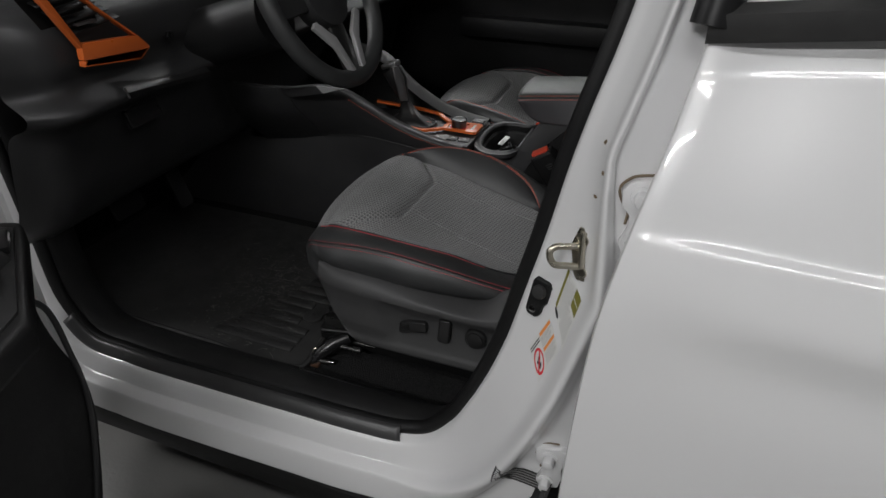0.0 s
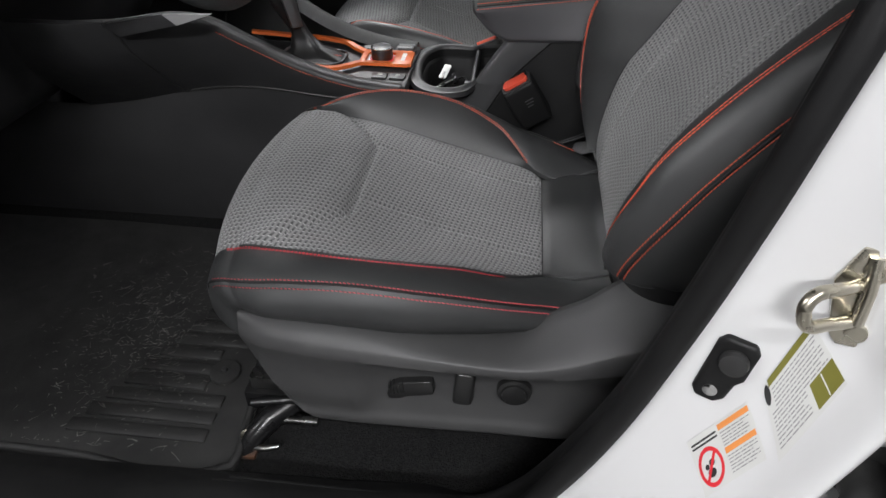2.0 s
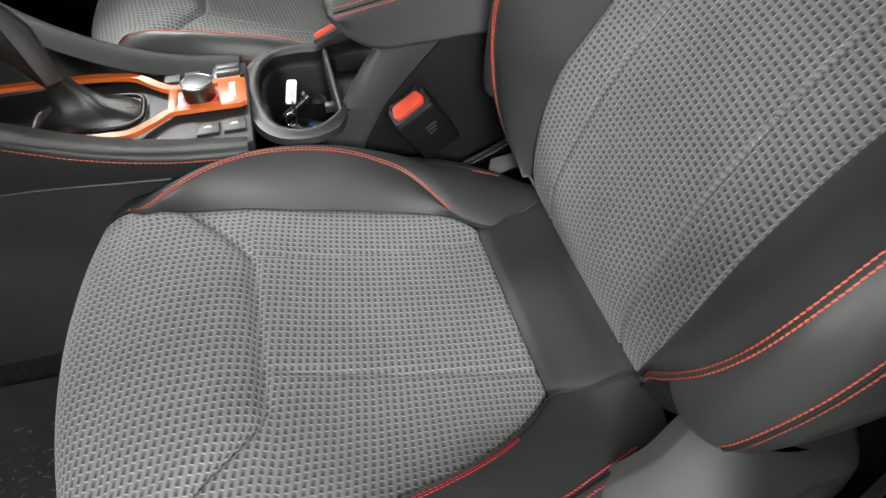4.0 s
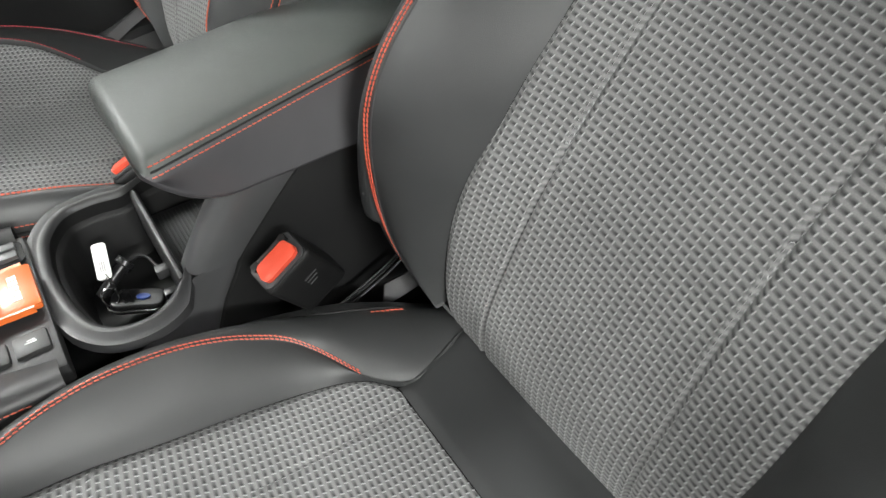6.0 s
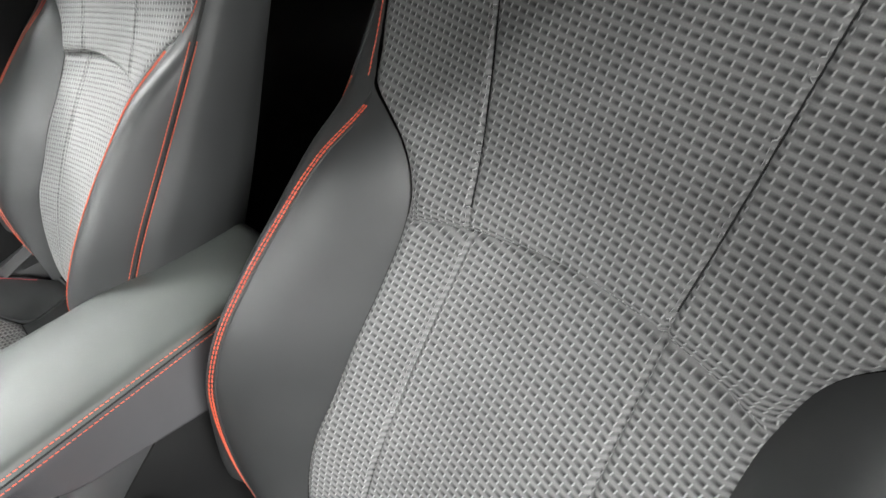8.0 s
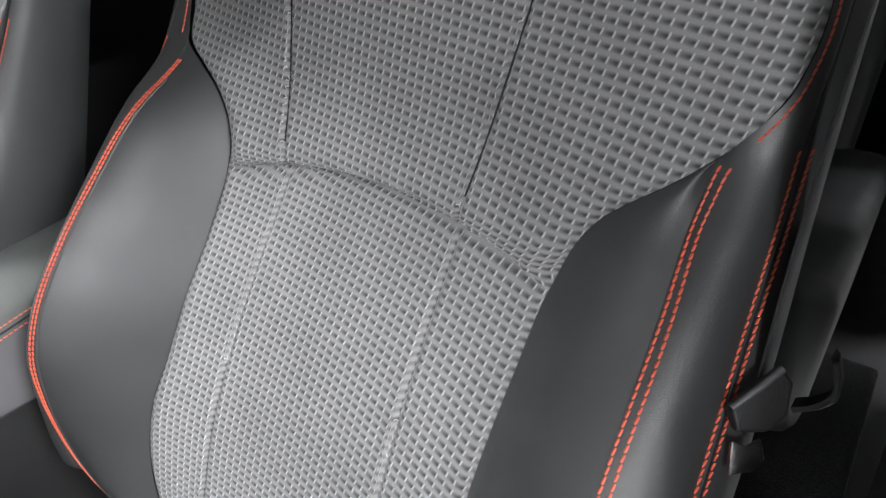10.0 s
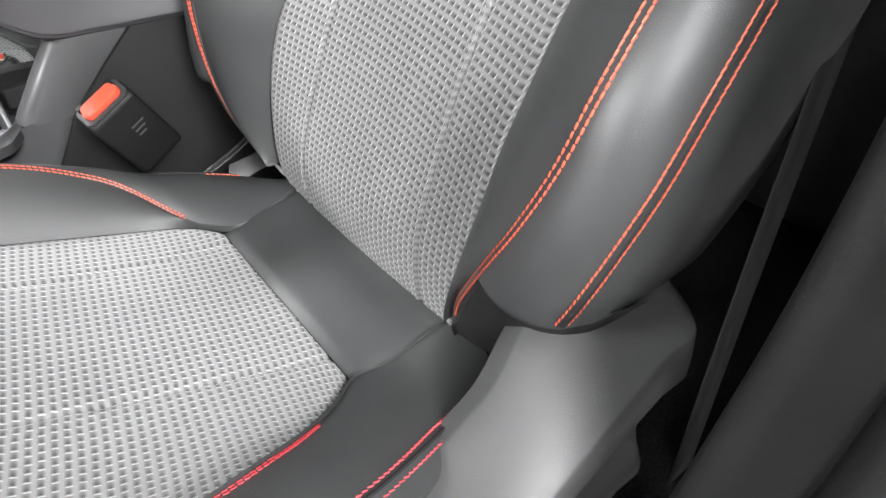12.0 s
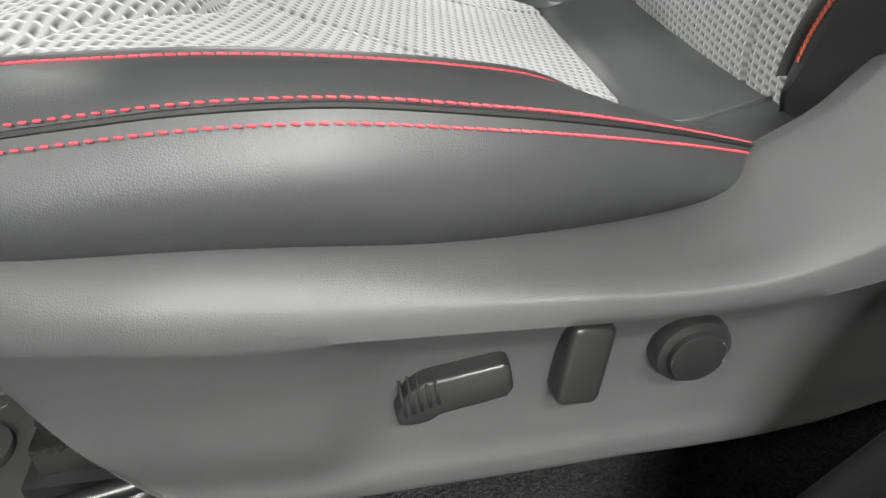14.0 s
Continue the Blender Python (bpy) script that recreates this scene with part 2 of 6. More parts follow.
def path_of(points, step):
    """Evenly spaced points along a smooth curve."""
    p = np.asarray(points, float)
    d = np.r_[0, np.cumsum(np.linalg.norm(np.diff(p, axis=0), axis=1))]
    f = hermite(d, p)
    q = f(np.linspace(0, d[-1], max(8, int(d[-1] / step) * 4)))
    e = np.r_[0, np.cumsum(np.linalg.norm(np.diff(q, axis=0), axis=1))]
    s = np.linspace(0, e[-1], max(2, int(e[-1] / step) + 1))
    return np.stack([np.interp(s, e, q[:, k]) for k in range(3)], 1)


def tube(points, radius, sides=8, closed=False):
    """A round bar along a line of points; radius may be a list."""
    p = np.asarray(points, float)
    t = np.gradient(p, axis=0)
    t /= np.linalg.norm(t, axis=1)[:, None] + 1e-12
    up = np.array([0.0, 0, 1]) if abs(t[:, 2]).mean() < 0.8 else np.array([1.0, 0, 0])
    a = np.cross(t, up)
    a /= np.linalg.norm(a, axis=1)[:, None]
    b = np.cross(a, t)
    r = np.broadcast_to(np.asarray(radius, float), (len(p),))
    ang = np.linspace(0, 2 * np.pi, sides, endpoint=False)
    rings = p[:, None] + r[:, None, None] * (a[:, None] * np.cos(ang)[None, :, None] + b[:, None] * np.sin(ang)[None, :, None])
    if not closed:
        rings = np.concatenate([np.repeat(p[:1, None], sides, 1), rings, np.repeat(p[-1:, None], sides, 1)])
    return sheet(rings, close=True)


def stitches(lines, length=0.0042, gap=0.0012, radius=0.0007, twist=0.25):
    """Rows of sewing stitches, each a short fat thread, along lines of points."""
    verts, faces = [], []
    for line in lines:
        q = path_of(line, length + gap)
        for a, b in zip(q[:-1], q[1:]):
            d = b - a
            n = np.linalg.norm(d)
            if n < 1e-6:
                continue
            d /= n
            side = np.cross(d, (0.31, 0.2, 0.93))
            side /= np.linalg.norm(side) + 1e-9
            up = np.cross(side, d)
            lead = side * radius * twist * 2
            at = [(0.0, 0.55, -1), (0.2, 1.0, -0.5), (0.8, 1.0, 0.5), (1.0, 0.55, 1)]
            base = len(verts)
            for s, w, k in at:
                c = a + d * s * length + lead * k
                for ang in (0.0, 1.2566, 2.5133, 3.7699, 5.0265):
                    verts.append(c + radius * w * (side * math.cos(ang) + up * math.sin(ang)))
            for ring in range(3):
                for k in range(5):
                    i, j = base + ring * 5 + k, base + ring * 5 + (k + 1) % 5
                    faces.append((i, j, j + 5, i + 5))
    data = bpy.data.meshes.new("stitches")
    data.from_pydata([tuple(v) for v in verts], [], faces)
    return data


def box(x0, x1, y0, y1, z0, z1, bevel=0.006, seg=2, taper=None):
    """A block with rounded edges; taper shrinks its top."""
    bm = bmesh.new()
    bmesh.ops.create_cube(bm, size=1)
    for v in bm.verts:
        k = taper if taper and v.co.z > 0 else 1.0
        v.co = ((x0 + x1) / 2 + v.co.x * (x1 - x0) * k, (y0 + y1) / 2 + v.co.y * (y1 - y0) * k, (z0 + z1) / 2 + v.co.z * (z1 - z0))
    if bevel:
        bmesh.ops.bevel(bm, geom=bm.edges[:] + bm.verts[:], offset=bevel, segments=seg, profile=0.6, affect="EDGES")
    return bm


def prism(outline, depth, bevel=0.003, seg=2):
    """A plate from an outline in x and y, from z=0 to depth, with its edges rounded."""
    bm = bmesh.new()
    low = [bm.verts.new((x, y, 0)) for x, y in outline]
    high = [bm.verts.new((x, y, depth)) for x, y in outline]
    bm.faces.new(low[::-1])
    bm.faces.new(high)
    for i in range(len(outline)):
        j = (i + 1) % len(outline)
        bm.faces.new((low[i], low[j], high[j], high[i]))
    bmesh.ops.recalc_face_normals(bm, faces=bm.faces)
    if bevel:
        edges = [e for e in bm.edges if abs(e.verts[0].co.z - e.verts[1].co.z) < 1e-6 or e.calc_face_angle(0) > 0.6]
        bmesh.ops.bevel(bm, geom=edges, offset=bevel, segments=seg, profile=0.6, affect="EDGES", clamp_overlap=True)
    return bm


def disc(radius, depth, sides=32, bevel=0.002):
    return prism([(radius * math.cos(a), radius * math.sin(a)) for a in np.linspace(0, 2 * math.pi, sides, endpoint=False)], depth, bevel)


def moved(bm, m):
    bmesh.ops.transform(bm, matrix=m, verts=bm.verts)
    return bm


def frame_of(origin, across, up):
    """A pose whose x runs along across and whose y is near up; z faces out."""
    x = Vector(across).normalized()
    z = x.cross(Vector(up)).normalized()
    y = z.cross(x)
    return Matrix(((x.x, y.x, z.x, origin[0]), (x.y, y.y, z.y, origin[1]), (x.z, y.z, z.z, origin[2]), (0, 0, 0, 1)))


def thicken(ob, depth, offset=-1.0):
    s = ob.modifiers.new("thickness", "SOLIDIFY")
    s.thickness, s.offset = depth, offset
    return ob


def rounded(w, h, r, n=5):
    """The outline of a rectangle with round corners, about the origin."""
    out = []
    for cx, cy, a0 in ((w / 2 - r, h / 2 - r, 0), (r - w / 2, h / 2 - r, 90), (r - w / 2, r - h / 2, 180), (w / 2 - r, r - h / 2, 270)):
        for k in range(n + 1):
            a = math.radians(a0 + 90 * k / n)
            out.append((cx + r * math.cos(a), cy + r * math.sin(a)))
    return out

# ---- seats ----
# Curves of the cushion along its length: half width and height of each seam.
CUSH = {
    "mid": hermite([0.02, 0.065, 0.11, 0.18, 0.25, 0.35, 0.455, 0.56], [0.690, 0.709, 0.713, 0.695, 0.668, 0.638, 0.616, 0.624]),
    "fab_y": hermite([0.02, 0.045, 0.065, 0.10, 0.144, 0.25, 0.323, 0.38, 0.415, 0.435, 0.455, 0.50, 0.56], [0.205, 0.178, 0.160, 0.162, 0.165, 0.164, 0.165, 0.161, 0.153, 0.142, 0.121, 0.127, 0.136]),
    "fab_z": hermite([0.02, 0.065, 0.10, 0.144, 0.19, 0.234, 0.278, 0.323, 0.369, 0.415, 0.455, 0.56], [0.676, 0.704, 0.697, 0.688, 0.680, 0.668, 0.655, 0.642, 0.630, 0.622, 0.619, 0.630]),
    "crest_y": hermite([0.02, 0.065, 0.106, 0.15, 0.20, 0.25, 0.30, 0.348, 0.387, 0.405, 0.42, 0.43, 0.455, 0.56], [0.206, 0.161, 0.170, 0.192, 0.207, 0.214, 0.215, 0.211, 0.199, 0.184, 0.163, 0.146, 0.122, 0.137]),
    "crest_z": hermite([0.02, 0.065, 0.106, 0.15, 0.20, 0.25, 0.30, 0.348, 0.387, 0.405, 0.42, 0.455, 0.56], [0.677, 0.705, 0.717, 0.721, 0.720, 0.712, 0.699, 0.677, 0.654, 0.640, 0.630, 0.620, 0.631]),
    "dbl_y": hermite([0.02, 0.04, 0.07, 0.099, 0.16, 0.217, 0.27, 0.323, 0.377, 0.434, 0.485, 0.56], [0.236, 0.255, 0.270, 0.279, 0.286, 0.289, 0.289, 0.283, 0.273, 0.254, 0.228, 0.195]),
    "dbl_z": hermite([0.02, 0.04, 0.07, 0.099, 0.16, 0.217, 0.27, 0.323, 0.377, 0.434, 0.485, 0.56], [0.674, 0.682, 0.691, 0.698, 0.708, 0.713, 0.711, 0.702, 0.690, 0.669, 0.646, 0.615]),
    "low_y": hermite([0.02, 0.095, 0.185, 0.284, 0.334, 0.384, 0.44, 0.50, 0.56], [0.250, 0.292, 0.298, 0.293, 0.286, 0.272, 0.252, 0.222, 0.19]),
    "low_z": hermite([0.02, 0.095, 0.185, 0.236, 0.284, 0.334, 0.384, 0.44, 0.50, 0.56], [0.630, 0.655, 0.654, 0.652, 0.646, 0.639, 0.633, 0.628, 0.610, 0.58]),
}


# The outer bolster stands further out than the inner one.
OUTER = {
    "fab_y": hermite([0.02, 0.045, 0.06, 0.10, 0.147, 0.20, 0.25, 0.30, 0.35, 0.39, 0.41, 0.43, 0.455, 0.50, 0.56], [0.212, 0.211, 0.2135, 0.2215, 0.228, 0.2355, 0.2335, 0.2245, 0.208, 0.1855, 0.171, 0.154, 0.130, 0.130, 0.136]),
    "fab_z": hermite([0.02, 0.06, 0.10, 0.147, 0.20, 0.25, 0.30, 0.35, 0.39, 0.43, 0.455, 0.56], [0.676, 0.695, 0.702, 0.7055, 0.708, 0.7038, 0.6948, 0.6792, 0.6545, 0.628, 0.612, 0.628]),
    "crest_y": hermite([0.02, 0.045, 0.06, 0.10, 0.147, 0.20, 0.25, 0.30, 0.35, 0.39, 0.41, 0.43, 0.455, 0.50, 0.56], [0.213, 0.212, 0.2155, 0.2235, 0.230, 0.2375, 0.2355, 0.2265, 0.210, 0.1875, 0.173, 0.156, 0.132, 0.131, 0.137]),
    "crest_z": hermite([0.02, 0.06, 0.10, 0.147, 0.20, 0.25, 0.30, 0.35, 0.39, 0.43, 0.455, 0.56], [0.677, 0.6965, 0.7030, 0.7065, 0.709, 0.7048, 0.6958, 0.6804, 0.6558, 0.629, 0.613, 0.629]),
    "dbl_y": hermite([0.02, 0.032, 0.087, 0.147, 0.20, 0.25, 0.30, 0.35, 0.40, 0.45, 0.50, 0.56], [0.256, 0.2636, 0.2761, 0.281, 0.2837, 0.284, 0.2791, 0.2707, 0.259, 0.2405, 0.2183, 0.19]),
    "dbl_z": hermite([0.02, 0.032, 0.087, 0.147, 0.20, 0.25, 0.30, 0.35, 0.40, 0.45, 0.50, 0.56], [0.679, 0.6828, 0.6922, 0.7005, 0.7057, 0.7054, 0.6976, 0.6867, 0.6726, 0.6538, 0.6325, 0.605]),
    "low_y": hermite([0.02, 0.095, 0.185, 0.284, 0.334, 0.384, 0.44, 0.50, 0.56], [0.262, 0.286, 0.290, 0.285, 0.274, 0.261, 0.246, 0.222, 0.19]),
    "low_z": hermite([0.02, 0.095, 0.185, 0.236, 0.284, 0.334, 0.384, 0.44, 0.50, 0.56], [0.630, 0.648, 0.648, 0.645, 0.638, 0.631, 0.625, 0.622, 0.605, 0.575]),
}

INNER = {
    "dbl_y": hermite([0.02, 0.04, 0.07, 0.099, 0.16, 0.217, 0.27, 0.323, 0.377, 0.434, 0.485, 0.56], [0.228, 0.230, 0.222, 0.216, 0.228, 0.242, 0.247, 0.246, 0.240, 0.224, 0.206, 0.185]),
    "dbl_z": hermite([0.02, 0.04, 0.07, 0.099, 0.16, 0.217, 0.27, 0.323, 0.377, 0.434, 0.485, 0.56], [0.660, 0.666, 0.675, 0.682, 0.686, 0.682, 0.674, 0.664, 0.654, 0.645, 0.636, 0.608]),
    "low_y": hermite([0.02, 0.095, 0.185, 0.284, 0.334, 0.384, 0.44, 0.50, 0.56], [0.228, 0.232, 0.242, 0.250, 0.250, 0.246, 0.236, 0.215, 0.19]),
}


def seam(name, x, outer=False):
    table = OUTER if outer else INNER
    return float((table[name] if name in table else CUSH[name])(x))


def plan(at, y):
    """The front edge bows: its corners lie further back."""
    return at + 0.034 * (np.abs(y) / 0.24) ** 2 * np.clip((0.13 - at) / 0.13, 0, 1)


def groove(d, width, depth):
    return -depth * np.exp(-((d / width) ** 2))


def cushion_rows():
    """Rows of x positions, with the drop and pull-in of the rounded nose."""
    rows = []
    for a in np.linspace(1.0, 0.04, 9):
        ang = a * math.radians(100)
        rows.append((0.045, -0.052 * math.sin(ang), -0.052 * (1 - math.cos(ang)) - 0.05 * max(0, a - 0.85) / 0.15, 1 - 0.05 * math.sin(ang) ** 2))
    rows.insert(0, (0.045, -0.046, -0.13, 0.94))
    for x in np.arange(0.045, 0.5601, 0.004):
        rows.append((x, 0.0, 0.0, 1.0))
    return rows


def cushion_panel(lo, hi, steps, bulge, x_from=-1.0, x_to=1.0, outer=False):
    """The panel between two seams, for y' >= 0, as rows of points."""
    pts = []
    for x, ox, oz, k in cushion_rows():
        at = x + ox
        if not (x_from <= at <= x_to):
            continue
        row = []
        a = np.array((seam(lo + "_y", x, outer), seam(lo + "_z", x, outer)))
        b = np.array((seam(hi + "_y", x, outer), seam(hi + "_z", x, outer)))
        for s in np.linspace(0, 1, steps):
            y, z = a + (b - a) * s
            y, z = bulge(x, s, y, z)
            fall = {"fab": 1.0, "crest": 1.0 - 0.42 * s, "dbl": 0.58 - 0.1 * s}[lo]
            back = 0.045 * s * max(0.0, 1 - (at + 0.005) / 0.12) if lo == "dbl" else 0.0
            row.append((float(plan(at, y)) + back, y * k, z + oz * fall))
        pts.append(row)
    return np.array(pts)


def cushion_cloth():
    pts = []
    for x, ox, oz, k in cushion_rows():
        if x > 0.4555:
            continue
        zm = seam("mid", x)
        span = np.linspace(-1, 1, 97)
        half = np.where(span < 0, seam("fab_y", x, True), seam("fab_y", x))
        edge_z = np.where(span < 0, seam("fab_z", x, True), seam("fab_z", x))
        ys = span * half
        s = np.abs(span)
        z = zm + (edge_z - zm) * s ** np.where(span < 0, 3.0, 2.0)
        z += groove(half - np.abs(ys), 0.005, 0.004)
        # two long seams, and the fold that runs out to the corners of the front pad
        if x > 0.16:
            lane = 0.075 + 0.025 * (x - 0.185) / 0.27
            z += groove(np.abs(ys) - lane, 0.0035, 0.0035) * min(1, (x - 0.16) / 0.03)
        fold = 0.187 - 0.075 * np.clip(np.where(span < 0, (-ys - 0.120) / 0.080, (ys - 0.065) / 0.100), 0, 1.2) ** 1.25
        z += groove(x - fold, 0.0050, 0.0090) * np.clip((half - np.abs(ys)) / 0.025, 0, 1) + 0.004 * np.exp(-(((x - fold + 0.028) / 0.022) ** 2)) * (x < 0.2)
        if x > 0.44:
            z += groove(0.457 - x, 0.005, 0.004)
        pts.append(np.stack([plan(x + ox, ys), ys * k, z + oz], 1))
    # the weave follows the surface, counted from the middle of the cushion
    pts = np.array(pts)
    ahead = np.cumsum(np.linalg.norm(np.diff(pts, axis=0, prepend=pts[:1])[..., [0, 2]], axis=2), axis=0)
    across = np.cumsum(np.linalg.norm(np.diff(pts, axis=1, prepend=pts[:, :1]), axis=2), axis=1)
    mid = int(np.argmin(np.abs(pts[:, 48, 0] - 0.30)))
    return pts, np.stack([across - across[:, 48:49], ahead - ahead[mid]], 2)


# Curves of the backrest against its height.
BACK = {
    "mid": hermite([0.56, 0.63, 0.68, 0.76, 0.85, 0.95, 1.01, 1.06, 1.12, 1.2, 1.34], [0.570, 0.545, 0.543, 0.569, 0.609, 0.672, 0.716, 0.736, 0.752, 0.775, 0.83]),
    "fab_y": hermite([0.56, 0.656, 0.71, 0.764, 0.811, 0.85, 0.90, 0.95, 1.00, 1.02, 1.045, 1.065, 1.08, 1.092, 1.12, 1.2, 1.34], [0.158, 0.161, 0.165, 0.167, 0.164, 0.160, 0.157, 0.156, 0.157, 0.160, 0.172, 0.190, 0.212, 0.232, 0.247, 0.252, 0.225]),
    "fab_x": hermite([0.56, 0.656, 0.71, 0.764, 0.811, 0.85, 0.90, 0.95, 1.00, 1.02, 1.045, 1.065, 1.08, 1.092, 1.12, 1.2, 1.34], [0.575, 0.540, 0.541, 0.551, 0.567, 0.591, 0.621, 0.659, 0.693, 0.704, 0.714, 0.721, 0.727, 0.733, 0.752, 0.785, 0.845]),
    "crest_y": hermite([0.56, 0.655, 0.668, 0.686, 0.715, 0.745, 0.786, 0.82, 0.857, 0.90, 0.95, 1.00, 1.05, 1.092, 1.12, 1.2, 1.34], [0.159, 0.162, 0.180, 0.201, 0.219, 0.231, 0.242, 0.248, 0.251, 0.254, 0.251, 0.246, 0.241, 0.236, 0.249, 0.253, 0.226]),
    "crest_x": hermite([0.56, 0.655, 0.668, 0.686, 0.715, 0.745, 0.786, 0.82, 0.857, 0.90, 0.95, 1.00, 1.05, 1.092, 1.12, 1.2, 1.34], [0.574, 0.538, 0.531, 0.522, 0.513, 0.508, 0.506, 0.507, 0.512, 0.532, 0.568, 0.613, 0.666, 0.731, 0.753, 0.786, 0.846]),
    "dbl_y": hermite([0.56, 0.655, 0.70, 0.742, 0.783, 0.822, 0.90, 1.0, 1.1, 1.2, 1.34], [0.20, 0.232, 0.252, 0.268, 0.277, 0.283, 0.283, 0.274, 0.272, 0.272, 0.25]),
    "dbl_x": hermite([0.56, 0.655, 0.70, 0.742, 0.783, 0.822, 0.90, 1.0, 1.1, 1.2, 1.34], [0.575, 0.535, 0.525, 0.523, 0.535, 0.554, 0.599, 0.672, 0.740, 0.800, 0.862]),
    "rear_y": hermite([0.56, 0.7, 0.8, 0.9, 1.1, 1.2, 1.34], [0.2, 0.25, 0.272, 0.278, 0.268, 0.264, 0.235]),
    "rear_x": hermite([0.56, 0.7, 0.8, 0.9, 1.1, 1.2, 1.34], [0.66, 0.675, 0.70, 0.745, 0.835, 0.88, 0.91]),
}


BACK_OUTER = {
    "fab_y": hermite([0.56, 0.62, 0.656, 0.71, 0.764, 0.811, 0.85, 0.90, 0.95, 1.00, 1.045, 1.08, 1.10, 1.12, 1.14, 1.2, 1.34], [0.147, 0.150, 0.153, 0.159, 0.1638, 0.1646, 0.1634, 0.1645, 0.1664, 0.1713, 0.1902, 0.2332, 0.254, 0.267, 0.272, 0.268, 0.238]),
    "fab_x": hermite([0.56, 0.62, 0.656, 0.71, 0.764, 0.811, 0.85, 0.90, 0.95, 1.00, 1.045, 1.08, 1.10, 1.12, 1.14, 1.2, 1.34], [0.577, 0.5493, 0.5423, 0.546, 0.5569, 0.5735, 0.5966, 0.6259, 0.6624, 0.6956, 0.7161, 0.7300, 0.742, 0.757, 0.770, 0.798, 0.852]),
    "crest_y": hermite([0.56, 0.65, 0.68, 0.715, 0.752, 0.791, 0.83, 0.873, 0.92, 0.97, 1.02, 1.07, 1.092, 1.105, 1.12, 1.14, 1.2, 1.34], [0.150, 0.1545, 0.1645, 0.186, 0.2085, 0.230, 0.2445, 0.2525, 0.253, 0.250, 0.2475, 0.243, 0.247, 0.258, 0.268, 0.273, 0.269, 0.239]),
    "crest_x": hermite([0.56, 0.65, 0.68, 0.715, 0.752, 0.791, 0.83, 0.873, 0.92, 0.97, 1.02, 1.07, 1.092, 1.105, 1.12, 1.14, 1.2, 1.34], [0.576, 0.5385, 0.5325, 0.5229, 0.5175, 0.5187, 0.5275, 0.542, 0.574, 0.618, 0.670, 0.727, 0.742, 0.748, 0.758, 0.771, 0.799, 0.853]),
    "dbl_y": hermite([0.56, 0.655, 0.70, 0.73, 0.752, 0.791, 0.83, 0.873, 0.92, 0.97, 1.02, 1.07, 1.12, 1.2, 1.34], [0.20, 0.232, 0.254, 0.2687, 0.2783, 0.2888, 0.2951, 0.2962, 0.2939, 0.2902, 0.2861, 0.2833, 0.281, 0.277, 0.25]),
    "dbl_x": hermite([0.56, 0.655, 0.70, 0.73, 0.752, 0.791, 0.83, 0.873, 0.92, 0.97, 1.02, 1.07, 1.12, 1.2, 1.34], [0.575, 0.535, 0.526, 0.5236, 0.5248, 0.5369, 0.5554, 0.5806, 0.616, 0.659, 0.7023, 0.7435, 0.773, 0.808, 0.864]),
    "rear_y": hermite([0.56, 0.7, 0.8, 0.9, 1.1, 1.2, 1.34], [0.2, 0.258, 0.282, 0.288, 0.275, 0.268, 0.235]),
}


def rise(name, z, outer=False):
    return float((BACK_OUTER[name] if outer and name in BACK_OUTER else BACK[name])(z))


def arch(y):
    """The height of the arched seam between the two cloth pads."""
    return 1.017 - 0.017 * (np.abs(y) / 0.155) ** 2


def back_rows():
    return np.concatenate([np.arange(0.575, 1.30, 0.0045), 1.30 + 0.04 * np.sin(np.linspace(0.1, math.pi / 2, 8))])


def lane_at(z):
    """Half the distance between the two long seams of the backrest."""
    return 0.098 - 0.01 * (z - 0.65) / 0.4 if z < 1.012 else 0.089 + 0.16 * (z - 1.012)


def back_cloth():
    pts, uvs, run, last = [], [], 0.0, None
    for z in back_rows():
        span, xm = np.linspace(-1, 1, 261), float(BACK["mid"](z))
        half = np.where(span < 0, rise("fab_y", z, True), rise("fab_y", z))
        xf = np.where(span < 0, rise("fab_x", z, True), rise("fab_x", z))
        ys, s = span * half, np.abs(span)
        x = xm + (xf - xm) * s**2.2
        x -= groove(half - np.abs(ys), 0.005, 0.004)
        lane = lane_at(z)
        x -= groove(np.abs(ys) - lane, 0.0024, 0.0034)
        for side in (-lane, lane):
            x += groove(ys - side - 0.0045, 0.003, 0.0010)
        gap = z - arch(ys)
        fade = np.clip((half - np.abs(ys)) / 0.02, 0, 1)
        x -= groove(gap, 0.0045, 0.008) * fade
        x -= fade * np.where(gap > 0, 0.014 * np.exp(-np.clip(gap - 0.004, 0, 1) / 0.06) * (1 - np.exp(-np.clip(gap, 0, 1) / 0.008)), 0)
        row = np.stack([x, ys, np.full_like(ys, z)], 1)
        run += 0 if last is None else np.linalg.norm((row[130] - last)[[0, 2]])
        last = row[130]
        pts.append(row)
        wide = np.concatenate([[0.0], np.cumsum(np.hypot(np.diff(x), np.diff(ys)))])
        across = wide - wide[130]
        for side in (-lane, lane):
            fold = (ys > side + 0.0008) & (ys < side + 0.0034)
            across = np.where(fold, (np.floor(np.interp(side, ys, across) / 0.0078) + 0.74) * 0.0078, across)
        uvs.append(np.stack([across, np.full_like(ys, run)], 1))
    return np.array(pts), np.array(uvs)


